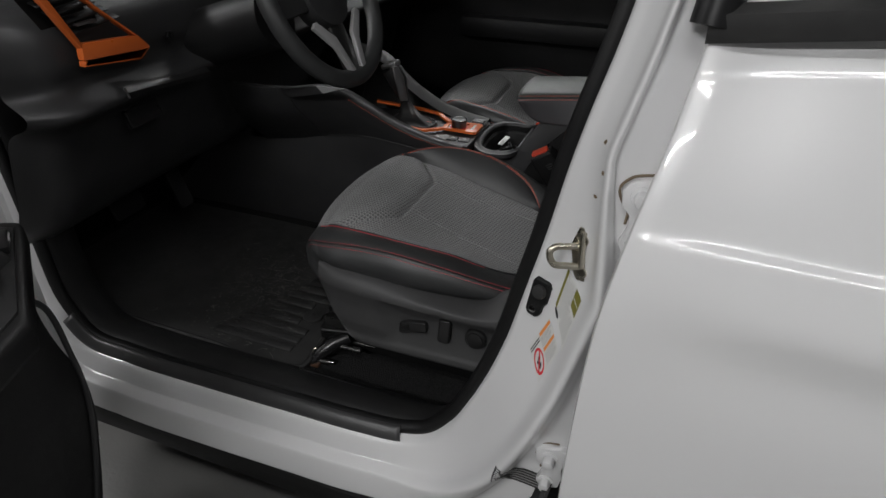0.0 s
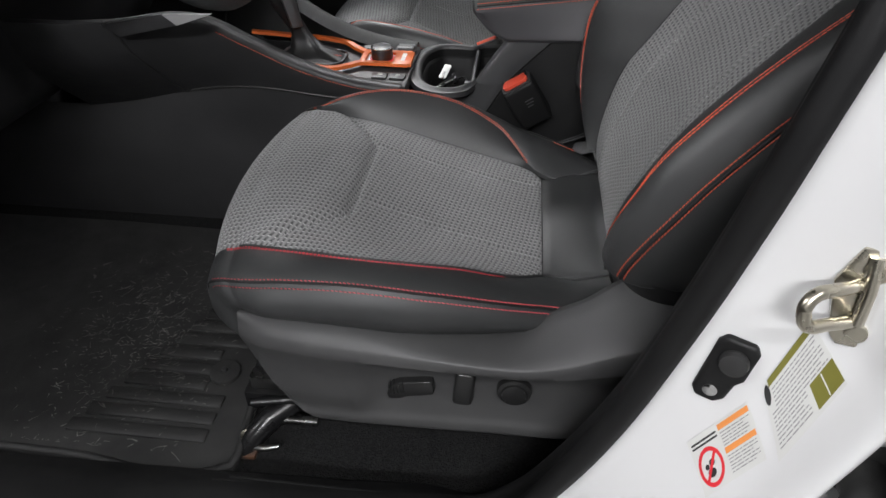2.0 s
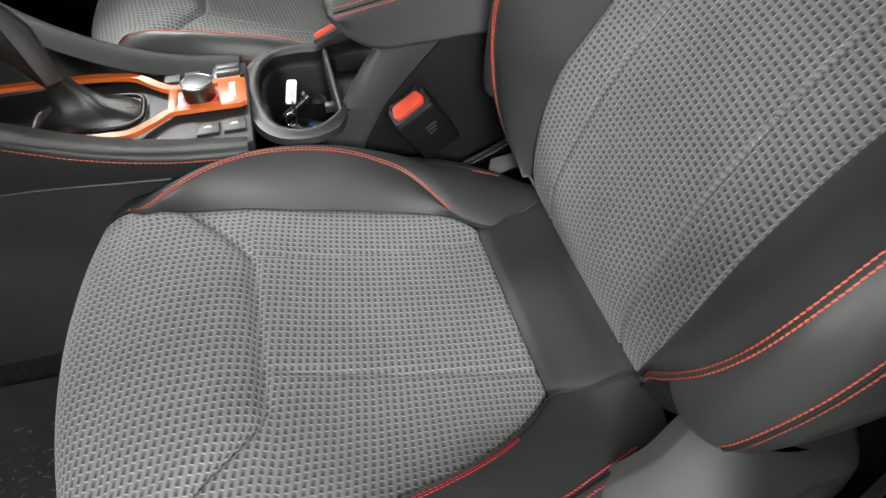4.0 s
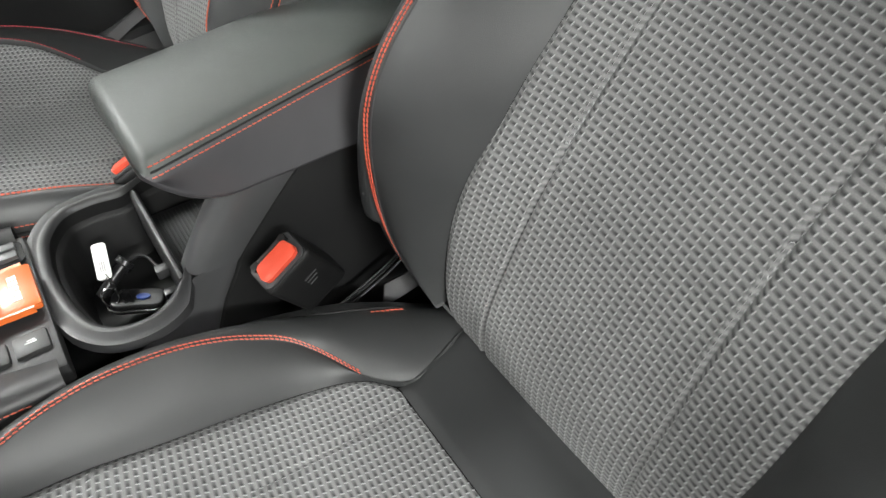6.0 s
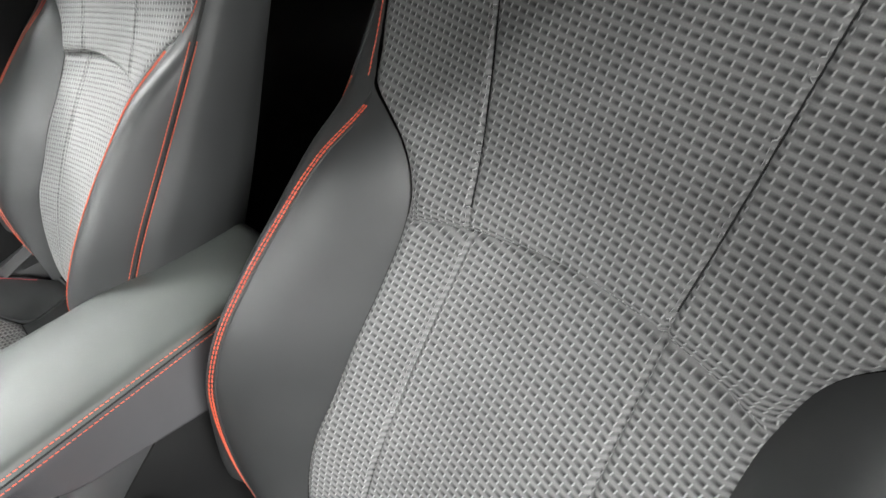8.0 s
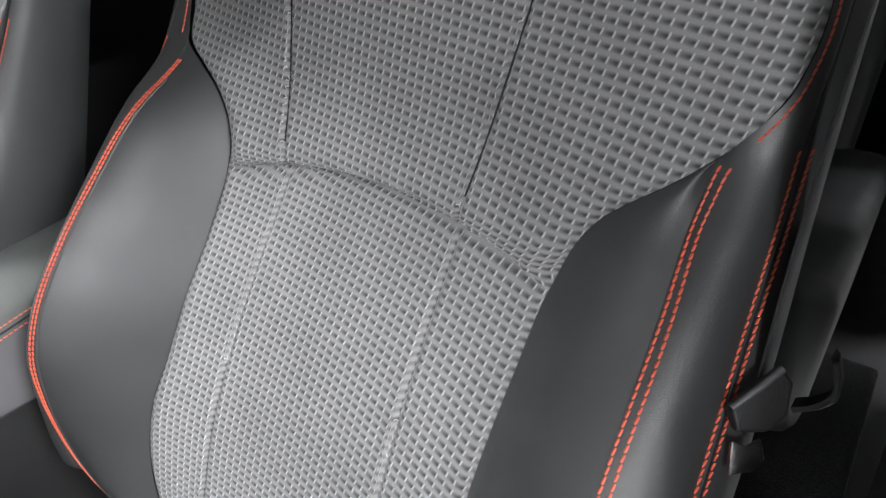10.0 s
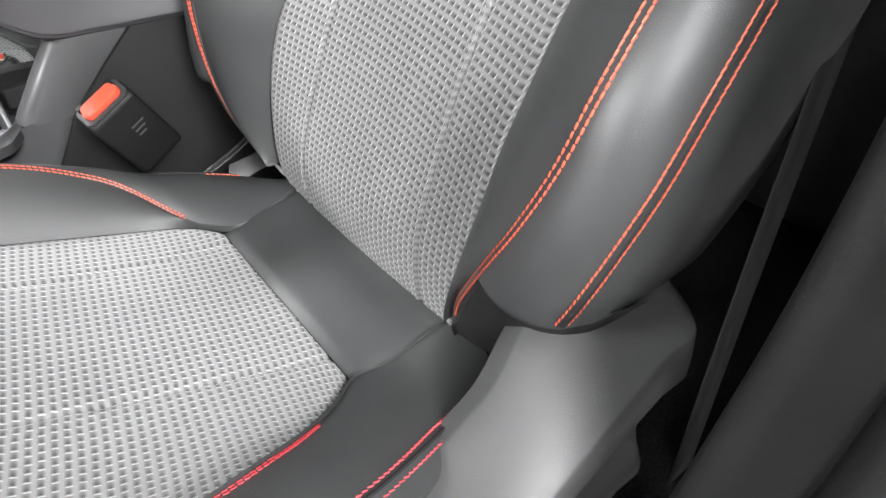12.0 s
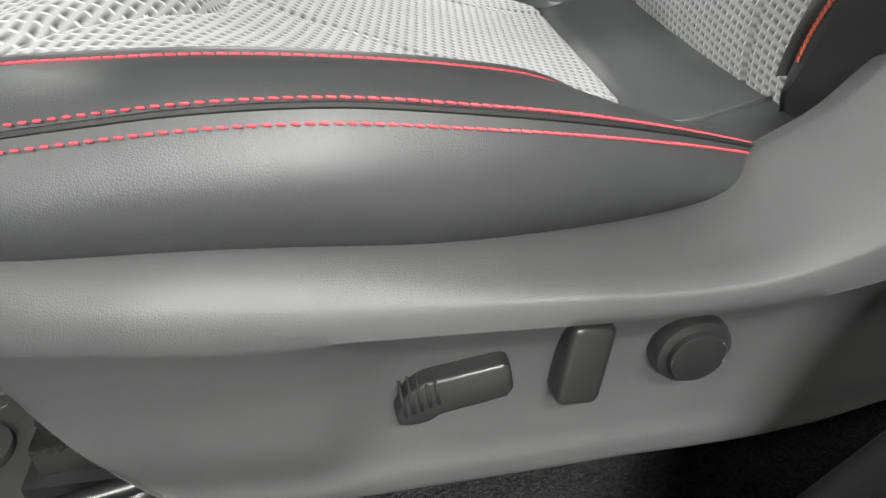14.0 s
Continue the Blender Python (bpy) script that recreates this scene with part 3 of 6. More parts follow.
def back_panel(lo, hi, steps, bulge, z_from=0.575, z_to=1.4, outer=False):
    pts = []
    for z in back_rows():
        if not (z_from <= z <= z_to):
            continue
        a = np.array((rise(lo + "_x", z, outer), rise(lo + "_y", z, outer)))
        b = np.array((rise(hi + "_x", z, outer), rise(hi + "_y", z, outer)))
        pts.append([(*bulge(z, s, *(a + (b - a) * s)), z) for s in np.linspace(0, 1, steps)])
    return np.array(pts)


def seam_line(panel, s, x_from, x_to, lift):
    """A line along a cushion panel at the share s of its width, a little proud of it."""
    k = s * (panel.shape[1] - 1)
    i = min(int(k), panel.shape[1] - 2)
    p = panel[:, i] + (panel[:, i + 1] - panel[:, i]) * (k - i)
    p = p[(p[:, 0] >= x_from) & (p[:, 0] <= x_to)]
    return p + np.array([0, 0.7, 0.7]) * lift


def rise_line(panel, s, z_from, z_to, lift, out=0.7):
    """The same up a backrest panel."""
    k = s * (panel.shape[1] - 1)
    i = min(int(k), panel.shape[1] - 2)
    p = panel[:, i] + (panel[:, i + 1] - panel[:, i]) * (k - i)
    p = p[(p[:, 2] >= z_from) & (p[:, 2] <= z_to)]
    return p + np.array([-0.7, out, 0]) * lift


def row_at(panel, dist, lo, hi, lift, axis, from_end=False):
    """A line along a panel, dist metres away from its first (or last) seam."""
    p = panel[:, ::-1] if from_end else panel
    run = np.cumsum(np.linalg.norm(np.diff(p, axis=1, prepend=p[:, :1]), axis=2), axis=1)
    q = np.array([[np.interp(min(dist, 0.45 * d[-1]), d, r[:, k]) for k in range(3)] for d, r in zip(run, p)])
    q = q[(q[:, axis] >= lo) & (q[:, axis] <= hi)]
    return q + np.asarray(lift)


def car_seat(label, yc, side, dx=0.0, dz=0.0, recline=0.0, group="front seats"):
    """A bolstered front seat. Its own y' points to the middle of the car on the driver's side; side mirrors it."""
    seat = thing("bucket_seat", label, "car seat", (0.25 + dx, yc, 0.44), group)
    turn = math.radians(recline)

    def place(p, back=False):
        p = np.array(p, float)
        if back and turn:
            x, z = p[..., 0] - 0.58, p[..., 2] - 0.62
            p[..., 0], p[..., 2] = 0.58 + x * math.cos(turn) + z * math.sin(turn), 0.62 - x * math.sin(turn) + z * math.cos(turn)
        p[..., 0] += dx
        p[..., 1] = yc + side * p[..., 1]
        p[..., 2] += dz
        return p

    def both(p):
        q = np.array(p, float)
        q[..., 1] *= -1
        return q

    # cushion
    pts, uv = cushion_cloth()
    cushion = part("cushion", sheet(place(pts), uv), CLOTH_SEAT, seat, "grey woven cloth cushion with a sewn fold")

    def inner(x, s, y, z):
        w = math.sin(math.pi * s)
        return y, z + 0.004 * w + groove(s * 0.05, 0.006, 0.003)

    hump = 0.013

    def top(x, s, y, z):
        w = math.sin(math.pi * s) ** 0.8
        e = min(1.0, max(0.0, (x - 0.02) / 0.08)) * min(1, max(0, (0.56 - x) / 0.1))
        return y + 0.004 * s * w, z + hump * w * (0.35 + 0.65 * e)

    def flank(x, s, y, z):
        return y + 0.014 * math.sin(math.pi * s) ** 0.9, z

    for mirror in (False, True):
        f = both if mirror else (lambda q: q)
        hump = 0.006 if mirror else 0.013
        p1 = cushion_panel("fab", "crest", 9, inner, 0.05, 0.56, mirror)
        p2 = cushion_panel("crest", "dbl", 15, top, outer=mirror)
        p3 = cushion_panel("dbl", "low", 13, flank, outer=mirror)
        tuck = p3[:, -1:].copy()
        tuck[..., 1] *= 0.8
        tuck[..., 2] -= 0.05
        p3 = np.concatenate([p3, tuck], 1)
        part("bolster", sheet(place(f(p1))), LEATHER, cushion, "black leather inner bolster")
        part("bolster_top", sheet(place(f(p2))), LEATHER, cushion, "black leather bolster top")
        part("side_panel", sheet(place(f(p3))), LEATHER, cushion, "black leather side panel")
        edge_s, stop = (0.93, 0.402) if mirror else (0.90, 0.43)
        part("stitching", stitches([place(f(row_at(p2, d, 0.05, stop, (0, 0.0003, 0.0006), 0))) for d in ((0.0014, 0.0046) if mirror else (0.0014, 0.0048))], 0.0040, 0.0010, 0.00062 if mirror else 0.00072), THREAD_RED if mirror else THREAD, cushion, "red double stitching")
        part("stitching", stitches([place(f(seam_line(p2, edge_s, 0.045 if mirror or side < 0 else 0.47, 0.512, 0.0008)))], 0.0038, 0.0013, 0.00068, 0.6), THREAD_RED if mirror else THREAD, cushion, "red upper stitching")
        if mirror or side < 0:
            part("stitching", stitches([place(f(seam_line(p3, 0.08, 0.047, 0.498, 0.0008)))], 0.0038, 0.0013, 0.00068, 0.6), THREAD_RED if mirror else THREAD, cushion, "red lower stitching")
        part("piping", tube(place(f(seam_line(p3, 0.0, 0.040, 0.512, 0.0))), 0.0016, 6), PIPING, cushion, "black sewn piping")
    # leather behind the cloth, down into the gap
    rows = []
    for x in np.arange(0.4545, 0.66, 0.004):
        xc = min(x, 0.56)
        span, zm = np.linspace(-1, 1, 41), float(CUSH["mid"](xc))
        half = np.where(span < 0, seam("fab_y", xc, True), seam("fab_y", xc))
        edge_z = np.where(span < 0, seam("fab_z", xc, True), seam("fab_z", xc))
        ys = span * half
        z = zm + (edge_z - zm) * span**2
        z = z + groove(half - np.abs(ys), 0.004, 0.0025) + groove(x - 0.4545, 0.006, 0.003) + 0.004 * math.sin(min(1, (x - 0.4545) / 0.08) * math.pi)
        rows.append(np.stack([np.full_like(ys, x), ys, z], 1))
    part("rear_panel", sheet(place(rows)), LEATHER, cushion, "black leather rear panel")

    # backrest
    pts, uv = back_cloth()
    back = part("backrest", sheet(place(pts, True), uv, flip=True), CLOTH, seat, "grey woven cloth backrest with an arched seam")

    for sign in (-1, 1):
        for z_from, z_to in ((1.03, 1.32),):
            run = [(np.interp(sign * lane_at(r[0, 2]), r[:, 1], r[:, 0]) - 0.0002, sign * lane_at(r[0, 2]), r[0, 2]) for r in pts if z_from < r[0, 2] < z_to]
            part("seam", tube(place(np.array(run), True), 0.0008, 6), PIPING, back, "dark sewn seam")

    def inner_b(z, s, x, y):
        w = min(1.0, max(0.0, (1.10 - z) / 0.06))
        return x - 0.012 * w * math.sin(math.pi * s) - groove(s * 0.08, 0.006, 0.003) * w, y

    def top_b(z, s, x, y):
        return x - 0.014 * math.sin(math.pi * s) ** 0.8 * min(1, max(0, (1.12 - z) / 0.06)), y + 0.004 * math.sin(math.pi * s)

    def flank_b(z, s, x, y):
        return x, y + 0.013 * math.sin(math.pi * s) ** 0.35

    for mirror in (False, True):
        f = both if mirror else (lambda q: q)
        p1 = back_panel("fab", "crest", 15, inner_b, 0.65, 1.1, mirror)
        p2 = back_panel("crest", "dbl", 13, top_b, 0.735, outer=mirror)
        p3 = back_panel("dbl", "rear", 9, flank_b, 0.735, outer=mirror)
        part("bolster", sheet(place(f(p1), True)), LEATHER, back, "black leather inner bolster")
        part("bolster_top", sheet(place(f(p2), True)), LEATHER, back, "black leather bolster front")
        part("side_panel", sheet(place(f(p3), True)), LEATHER, back, "black leather side panel")
        full = back_panel("crest", "dbl", 13, top_b, 0.66, outer=mirror)
        if mirror:
            rows_of = [row_at(full, d, 0.662, 1.088, (-0.0006, 0.0004, 0), 2) for d in (0.0022, 0.0078)]
        else:
            rows_of = [row_at(p1, d, 0.664, 1.085, (-0.0008, -0.0006, 0), 2, True) for d in (0.0026, 0.0060)]
            part("seam", tube(place(f(row_at(p1, 0.0096, 0.68, 1.07, (0.0002, 0, 0), 2, True)), True), 0.0011, 6), LEATHER, back, "raised black leather seam")
        part("stitching", stitches([place(f(q), True) for q in rows_of], 0.0044, 0.0006, 0.00085), THREAD, back, "orange-red double stitching")
        part("stitching", stitches([place(f(row_at(p2, 0.0042, 0.735, 1.10, (-0.0006, 0.0003, 0), 2, True)), True)], 0.0044, 0.0002, 0.0007, 0.5), THREAD, back, "orange-red front stitching")
        part("stitching", stitches([place(f(row_at(p3, 0.0040, 0.735, 1.10, (-0.0007, 0.0005, 0), 2)), True)], 0.0044, 0.0002, 0.0007, 0.5), THREAD, back, "orange-red rear stitching")
        part("piping", tube(place(f(rise_line(p3, 0.0, 0.735, 1.25, 0.0)), True), 0.0022, 6), PIPING, back, "black sewn piping")
        # the leather curls in underneath, above a tuck of black mesh cloth
        for panel in (p2, p3):
            edge_line = panel[0]
            inward = np.array([0.60, 0.17, 0.735]) - edge_line
            inward /= np.linalg.norm(inward, axis=1)[:, None]
            curl = [edge_line + inward * d + np.array([0, 0, dz]) for d, dz in ((0.0, 0.0), (0.001, -0.004), (0.004, -0.007), (0.010, -0.008), (0.030, 0.002))]
            part("lower_edge", sheet(place(f(np.array(curl)), True)), LEATHER, back, "black leather lower edge")
        q, low = [], []
        for z in np.linspace(0.595, 0.742, 24):
            cx, cy = rise("crest_x", z, mirror), rise("crest_y", z, mirror)
            w = (0.012 if mirror else 0.022) * math.sqrt(max(0.0, min(1.0, (z - 0.640) / 0.05)))
            gx, gy = rise("dbl_x", z, mirror) - cx, rise("dbl_y", z, mirror) - cy
            n = math.hypot(gx, gy)
            low.append([(cx + gx / n * w * v - 0.004 * math.sin(math.pi * v), cy + gy / n * w * v, z) for v in np.linspace(0, 1, 6)])
            cx, cy = low[-1][-1][0], low[-1][-1][1]
            out_y = 0.075 * math.sqrt(max(0.0, min(1.0, (z - 0.58) / 0.10))) if mirror else 0.012
            q.append([(cx + 0.065 * v - 0.016 * math.sin(math.pi * v), cy + out_y * math.sin(0.5 * math.pi * v), z - 0.004 * v) for v in np.linspace(0, 1, 13)])
        part("lower_bolster", sheet(place(f(np.array(low)), True)), LEATHER, back, "black leather lower bolster")
        part("under_cloth", sheet(place(f(np.array(q)), True)), PIPING, back, "black mesh cloth under the bolster")
        part("stitching", stitches([place(f(rise_line(p2, 0.15, 1.10, 1.33, 0.0007)), True)], 0.0044, 0.0006), THREAD, back, "orange-red shoulder stitching")
    # shell behind
    rows = []
    for z in back_rows():
        ry, rx = float(BACK["rear_y"](z)), float(BACK["rear_x"](z))
        ys = np.linspace(-1, 1, 21) * ry
        rows.append(np.stack([rx + 0.03 * (1 - (ys / ry) ** 2), ys, np.full_like(ys, z)], 1))
    part("back_shell", sheet(place(rows, True)), PLASTIC_DARK, back, "dark shell")
    return seat, place


driver, drv = car_seat("black leather and grey cloth driver seat with red stitching", 0.533, 1)
passenger, psg = car_seat("black leather and grey cloth passenger seat with red stitching", 1.275, -1, -0.045, 0.0, -2.5)
part("side_tag", moved(prism(rounded(0.010, 0.030, 0.002), 0.002, 0.0005), Matrix.Translation((0.672, 1.012, 1.005)) @ frame_of((0, 0, 0), (1, 0, -0.3), (0.3, 0.05, 1))), RED, passenger, "small red fabric tag")


def hinge_cover(seat):
    """The plate and trim strips at the seat's hinge, beside the console."""
    for dy, r, m in ((0.0, 0.0018, PLASTIC), (0.006, 0.0016, PIPING), (0.010, 0.0014, PLASTIC)):
        part("hinge_strip", tube(path_of([(0.450, 0.785 + dy, 0.597), (0.496, 0.785 + dy, 0.615), (0.527, 0.785 + dy, 0.629), (0.555, 0.785 + dy, 0.645)], 0.006), r, 8), m, seat, "grey trim strip at the seat hinge")
    part("hinge_plate", moved(prism([(-0.03, -0.010), (0.026, -0.012), (0.034, 0.008), (-0.012, 0.014)], 0.006, 0.002), Matrix.Translation((0.530, 0.772, 0.612)) @ frame_of((0, 0, 0), (0.9, -0.1, 0.35), (-0.3, 0.6, 0.7))), PLASTIC, seat, "grey steel hinge plate")


hinge_cover(driver)


def side_shield(seat, place, switches):
    """The plastic shield along the outer side of the seat, with its switches."""
    xs = np.concatenate([np.linspace(0.086, 0.20, 24), np.linspace(0.205, 0.69, 95)])
    rims = [0.086, 0.133, 0.185, 0.235, 0.284, 0.334, 0.384, 0.42, 0.445, 0.469, 0.50, 0.53, 0.57, 0.62]
    top_z = hermite(rims, [0.655, 0.6528, 0.6517, 0.6475, 0.6411, 0.6334, 0.6279, 0.6283, 0.6421, 0.6574, 0.6751, 0.6937, 0.7099, 0.716])
    top_y = hermite(rims, [0.288, 0.2889, 0.2907, 0.2895, 0.2856, 0.2742, 0.2612, 0.254, 0.2478, 0.247, 0.2454, 0.2354, 0.2212, 0.21])
    rims = [0.086, 0.10, 0.15, 0.20, 0.25, 0.30, 0.35, 0.40, 0.44, 0.484, 0.522, 0.573, 0.62]
    ridge_z = hermite(rims, [0.641, 0.6407, 0.6388, 0.6349, 0.6312, 0.6278, 0.6253, 0.6226, 0.6251, 0.6352, 0.649, 0.664, 0.672])
    ridge_y = hermite(rims, [0.294, 0.3014, 0.311, 0.3127, 0.3138, 0.3148, 0.3162, 0.3164, 0.316, 0.313, 0.309, 0.303, 0.297])
    lip_z = hermite(rims, [0.620, 0.6209, 0.6202, 0.6163, 0.6148, 0.6123, 0.6091, 0.606, 0.6069, 0.6124, 0.619, 0.627, 0.630])
    lip_y = hermite(rims, [0.297, 0.3055, 0.3155, 0.318, 0.3185, 0.318, 0.3172, 0.316, 0.316, 0.315, 0.312, 0.306, 0.300])
    low_z = hermite([0.086, 0.095, 0.115, 0.15, 0.185, 0.24, 0.34, 0.45, 0.62], [0.615, 0.60, 0.56, 0.508, 0.486, 0.478, 0.480, 0.487, 0.50])
    pts = []
    for x in xs:
        ty, tz, ry, rz, ly, lip, lz = (float(f(x)) for f in (top_y, top_z, ridge_y, ridge_z, lip_y, lip_z, low_z))
        inset = min(1.0, max(0.0, (x - 0.215) / 0.06))
        inset = inset * inset * (3 - 2 * inset)
        prof = [(ty - 0.02, tz - 0.012), (ty - 0.004, tz - 0.001), (ty, tz)]
        for s in (0.25, 0.5, 0.75):
            prof.append((ty + (ry - ty) * s, tz + (rz - tz) * s + 0.003 * math.sin(math.pi * s)))
        prof += [(ry - 0.002, rz + 0.0012), (ry, rz - 0.0012), ((ry + ly) / 2 + 0.0008, (rz + lip) / 2), (ly, lip + 0.0025), (ly - 0.0012 - 0.003 * inset, lip - 0.001)]
        deep = 0.008 + 0.019 * inset
        prof += [(ly - 0.6 * deep, lip - 0.006 - 0.010 * (1 - inset)), (ly - deep, 0.575), (ly - deep, 0.54), (ly - 0.012 - 0.008 * inset, 0.512), (ly - 0.009 - 0.004 * inset, 0.497), (ly - 0.016, 0.484), (ly - 0.05, 0.474)]
        # the lower face is one smooth curve, and the rear end turns inwards
        face_rows = hermite(np.arange(7), np.array(prof[-7:]))(np.linspace(0, 6, 31))
        prof = prof[:-7] + [tuple(q) for q in face_rows]
        turn_in = 0.05 * max(0.0, (x - 0.645) / 0.045) ** 2
        pts.append([(x, -(y - turn_in), max(z, lz - 0.0001 * k)) for k, (y, z) in enumerate(prof)])
    shield = part("side_shield", sheet(place(pts)), SHIELD, seat, "grained black plastic side shield")
    if not switches:
        return shield
    face = frame_of((0, 0, 0), (1, 0, 0), (0, 0.06, 1))

    def put(name, bm, x, y, z, tilt, label):
        m = Matrix.Translation(place((x, -y, z)).tolist()) @ pose(0, 0, 0, 0, tilt, 0) @ face
        return part(name, moved(bm, m), SWITCH, shield, label)

    long = put("seat_switch", prism([(-0.030, -0.012), (-0.024, -0.0145), (-0.014, -0.0145), (-0.008, -0.011), (0.027, -0.009), (0.031, -0.004), (0.031, 0.011), (0.027, 0.014), (-0.012, 0.013), (-0.022, 0.008), (-0.030, -0.004)], 0.021, 0.003, 3), 0.2935, 0.281, 0.5545, -9, "long black slide switch")
    for k in range(5):
        put("grip_rib", box(-0.0008, 0.0008, -0.008, 0.007, 0, 0.0225, 0.0004, 1), 0.2685 + 0.0042 * k, 0.281, 0.553 + 0.0017 * k, -9, "")
    put("lever_switch", prism(rounded(0.0245, 0.053, 0.006), 0.022, 0.004, 3), 0.3605, 0.281, 0.5645, 4, "upright black switch")
    put("switch_ring", disc(0.0240, 0.004, 40, 0.002), 0.4215, 0.283, 0.562, 0, "black switch ring")
    put("round_switch", disc(0.0215, 0.016, 40, 0.005), 0.4225, 0.283, 0.562, 0, "round black lumbar switch")
    put("switch_cap", disc(0.0158, 0.0198, 40, 0.0012), 0.4225, 0.283, 0.562, 0, "flat black switch cap")
    m = Matrix.Translation(place((0.4225, -0.283, 0.562)).tolist()) @ face
    for mid in (12, 202):
        arc = [m @ Vector((0.0148 * math.cos(math.radians(mid + a)), 0.0148 * math.sin(math.radians(mid + a)), 0.0197)) for a in range(-26, 27, 4)]
        part("rim_mark", tube(arc, 0.0006, 6), SATIN, shield, "pale rim mark")
    return shield


side_shield(driver, drv, True)
side_shield(passenger, psg, False)


def seat_base(seat, place):
    """Rails and brackets under the cushion."""
    for y in (-0.215, 0.215):
        p = place(np.array([(0.03, y, 0.415), (0.60, y, 0.425)]))
        a, b = p
        part("rail", box(a[0], b[0], min(a[1] - 0.02, a[1] + 0.02), max(a[1] - 0.02, a[1] + 0.02), a[2] - 0.016, a[2] + 0.02, 0.004), PLASTIC_DARK, seat, "dark steel seat rail")
        part("rail_slider", box(a[0] + 0.01, b[0], a[1] - 0.011, a[1] + 0.011, a[2] + 0.02, a[2] + 0.045, 0.003), RAIL, seat, "bright steel slider")
    p = place(np.array([(0.06, -0.27, 0.46), (0.14, -0.255, 0.462), (0.3, -0.22, 0.47)]))
    part("front_tube", tube(place(np.array([(0.075, -0.24, 0.50), (0.075, 0.24, 0.50)])), 0.012, 10), GLOSS, seat, "black steel cross tube")
    foot = place(np.array([(0.046, -0.302, 0.384), (0.058, -0.285, 0.402), (0.080, -0.262, 0.420), (0.110, -0.240, 0.432)]))
    part("foot", tube(foot, [0.012, 0.016, 0.018, 0.016], 10), GLOSS, seat, "glossy black steel foot")
    at = place((0.050, -0.284, 0.404))
    part("bolt", moved(disc(0.0095, 0.008, 6, 0.0015), Matrix.Translation(at.tolist()) @ frame_of((0, 0, 0), (0.85, 0.2, 0.45), (-0.3, 0.6, 0.7))), STEEL, seat, "steel bolt")
    at = place((0.046, -0.302, 0.386))
    part("foot_base", box(at[0] - 0.014, at[0] + 0.020, at[1] - 0.010, at[1] + 0.012, 0.382, 0.391, 0.003), RUSTY, seat, "rust-spotted foot base")
    part("foot_tab", tube(place(np.array([(0.058, -0.300, 0.394), (0.078, -0.298, 0.395), (0.098, -0.293, 0.396)])), [0.003, 0.006, 0.004], 8), RAIL, seat, "bright steel tab")
    part("cross_bar", tube(place(np.array([(0.060, -0.233, 0.412), (0.17, -0.233, 0.413)])), 0.0042, 8), RAIL, seat, "bright steel bar")
    part("cross_bar", tube(place(np.array([(0.090, -0.263, 0.418), (0.150, -0.263, 0.420)])), 0.0066, 10), RAIL, seat, "bright steel bar")
    part("link_arm", tube(p, 0.006, 8), GLOSS, seat, "glossy black steel link")
    lo, hi = place((0.10, -0.20, 0.48)), place((0.56, 0.20, 0.60))
    part("pan", box(lo[0], hi[0], min(lo[1], hi[1]), max(lo[1], hi[1]), lo[2] + 0.05, hi[2], 0.02), PLASTIC_DARK, seat, "black seat pan")


seat_base(driver, drv)
seat_base(passenger, psg)

# ---- garage ----
from mathutils.bvhtree import BVHTree


def slab(name, x0, x1, y0, y1, z0, z1, mat, label, category):
    ob = part(name, box(x0, x1, y0, y1, z0, z1, 0), mat, None, label, smooth=False)
    return tagged(ob, label, category, kind="structure")


slab("ground", -7, 8, -6, 7, -0.1, 0.0, CONCRETE, "grey smooth concrete garage floor", "floor")
slab("wall_north", -7, 8, 7, 7.2, 0, 3.4, WALL, "pale painted garage wall", "wall")
slab("wall_south", -7, 8, -6.2, -6, 0, 3.4, WALL, "pale painted garage wall", "wall")
slab("wall_west", -7.2, -7, -6, 7, 0, 3.4, WALL, "pale painted garage wall", "wall")
slab("wall_east", 8, 8.2, -6, 7, 0, 3.4, WALL, "pale painted garage wall", "wall")
slab("ceiling", -7, 8, -6, 7, 3.4, 3.5, WALL, "pale garage ceiling", "ceiling")
for lx, ly, lz, watts, wide in LAMPS:
    lamp = thing("ceiling_light", "white tube light hanging from the garage ceiling", "ceiling light", (lx, ly, lz), "garage tube lights")
    part("housing", box(lx - 0.68, lx + 0.68, ly - wide / 2 - 0.01, ly + wide / 2 + 0.01, lz + 0.02, lz + 0.09, 0.01), TAG_WHITE, lamp)
    part("stem", box(lx - 0.02, lx + 0.02, ly - 0.02, ly + 0.02, lz + 0.09, 3.4, 0.0), TAG_WHITE, lamp)

# ---- car body ----
car = thing("car", "white car body with a black rubber door seal", "car", (0.6, 0.87, 0.25))
SEAL = np.array([(-0.66, 0.12, 1.20), (-0.57, 0.11, 0.90), (-0.53, 0.10, 0.65), (-0.49, 0.085, 0.50), (-0.42, 0.072, 0.443), (-0.30, 0.07, 0.430), (-0.1, 0.072, 0.428),
                 (0.1, 0.078, 0.427), (0.25, 0.085, 0.424), (0.33, 0.093, 0.424), (0.38, 0.099, 0.437), (0.425, 0.103, 0.483), (0.46, 0.104, 0.548), (0.49, 0.1, 0.62), (0.515, 0.096, 0.695),
                 (0.545, 0.091, 0.816), (0.569, 0.092, 0.92), (0.588, 0.094, 1.013), (0.605, 0.101, 1.084), (0.623, 0.113, 1.152), (0.655, 0.145, 1.30), (0.685, 0.18, 1.45)])
seal = path_of(SEAL, 0.012)
along = np.gradient(seal, axis=0)
along /= np.linalg.norm(along, axis=1)[:, None]
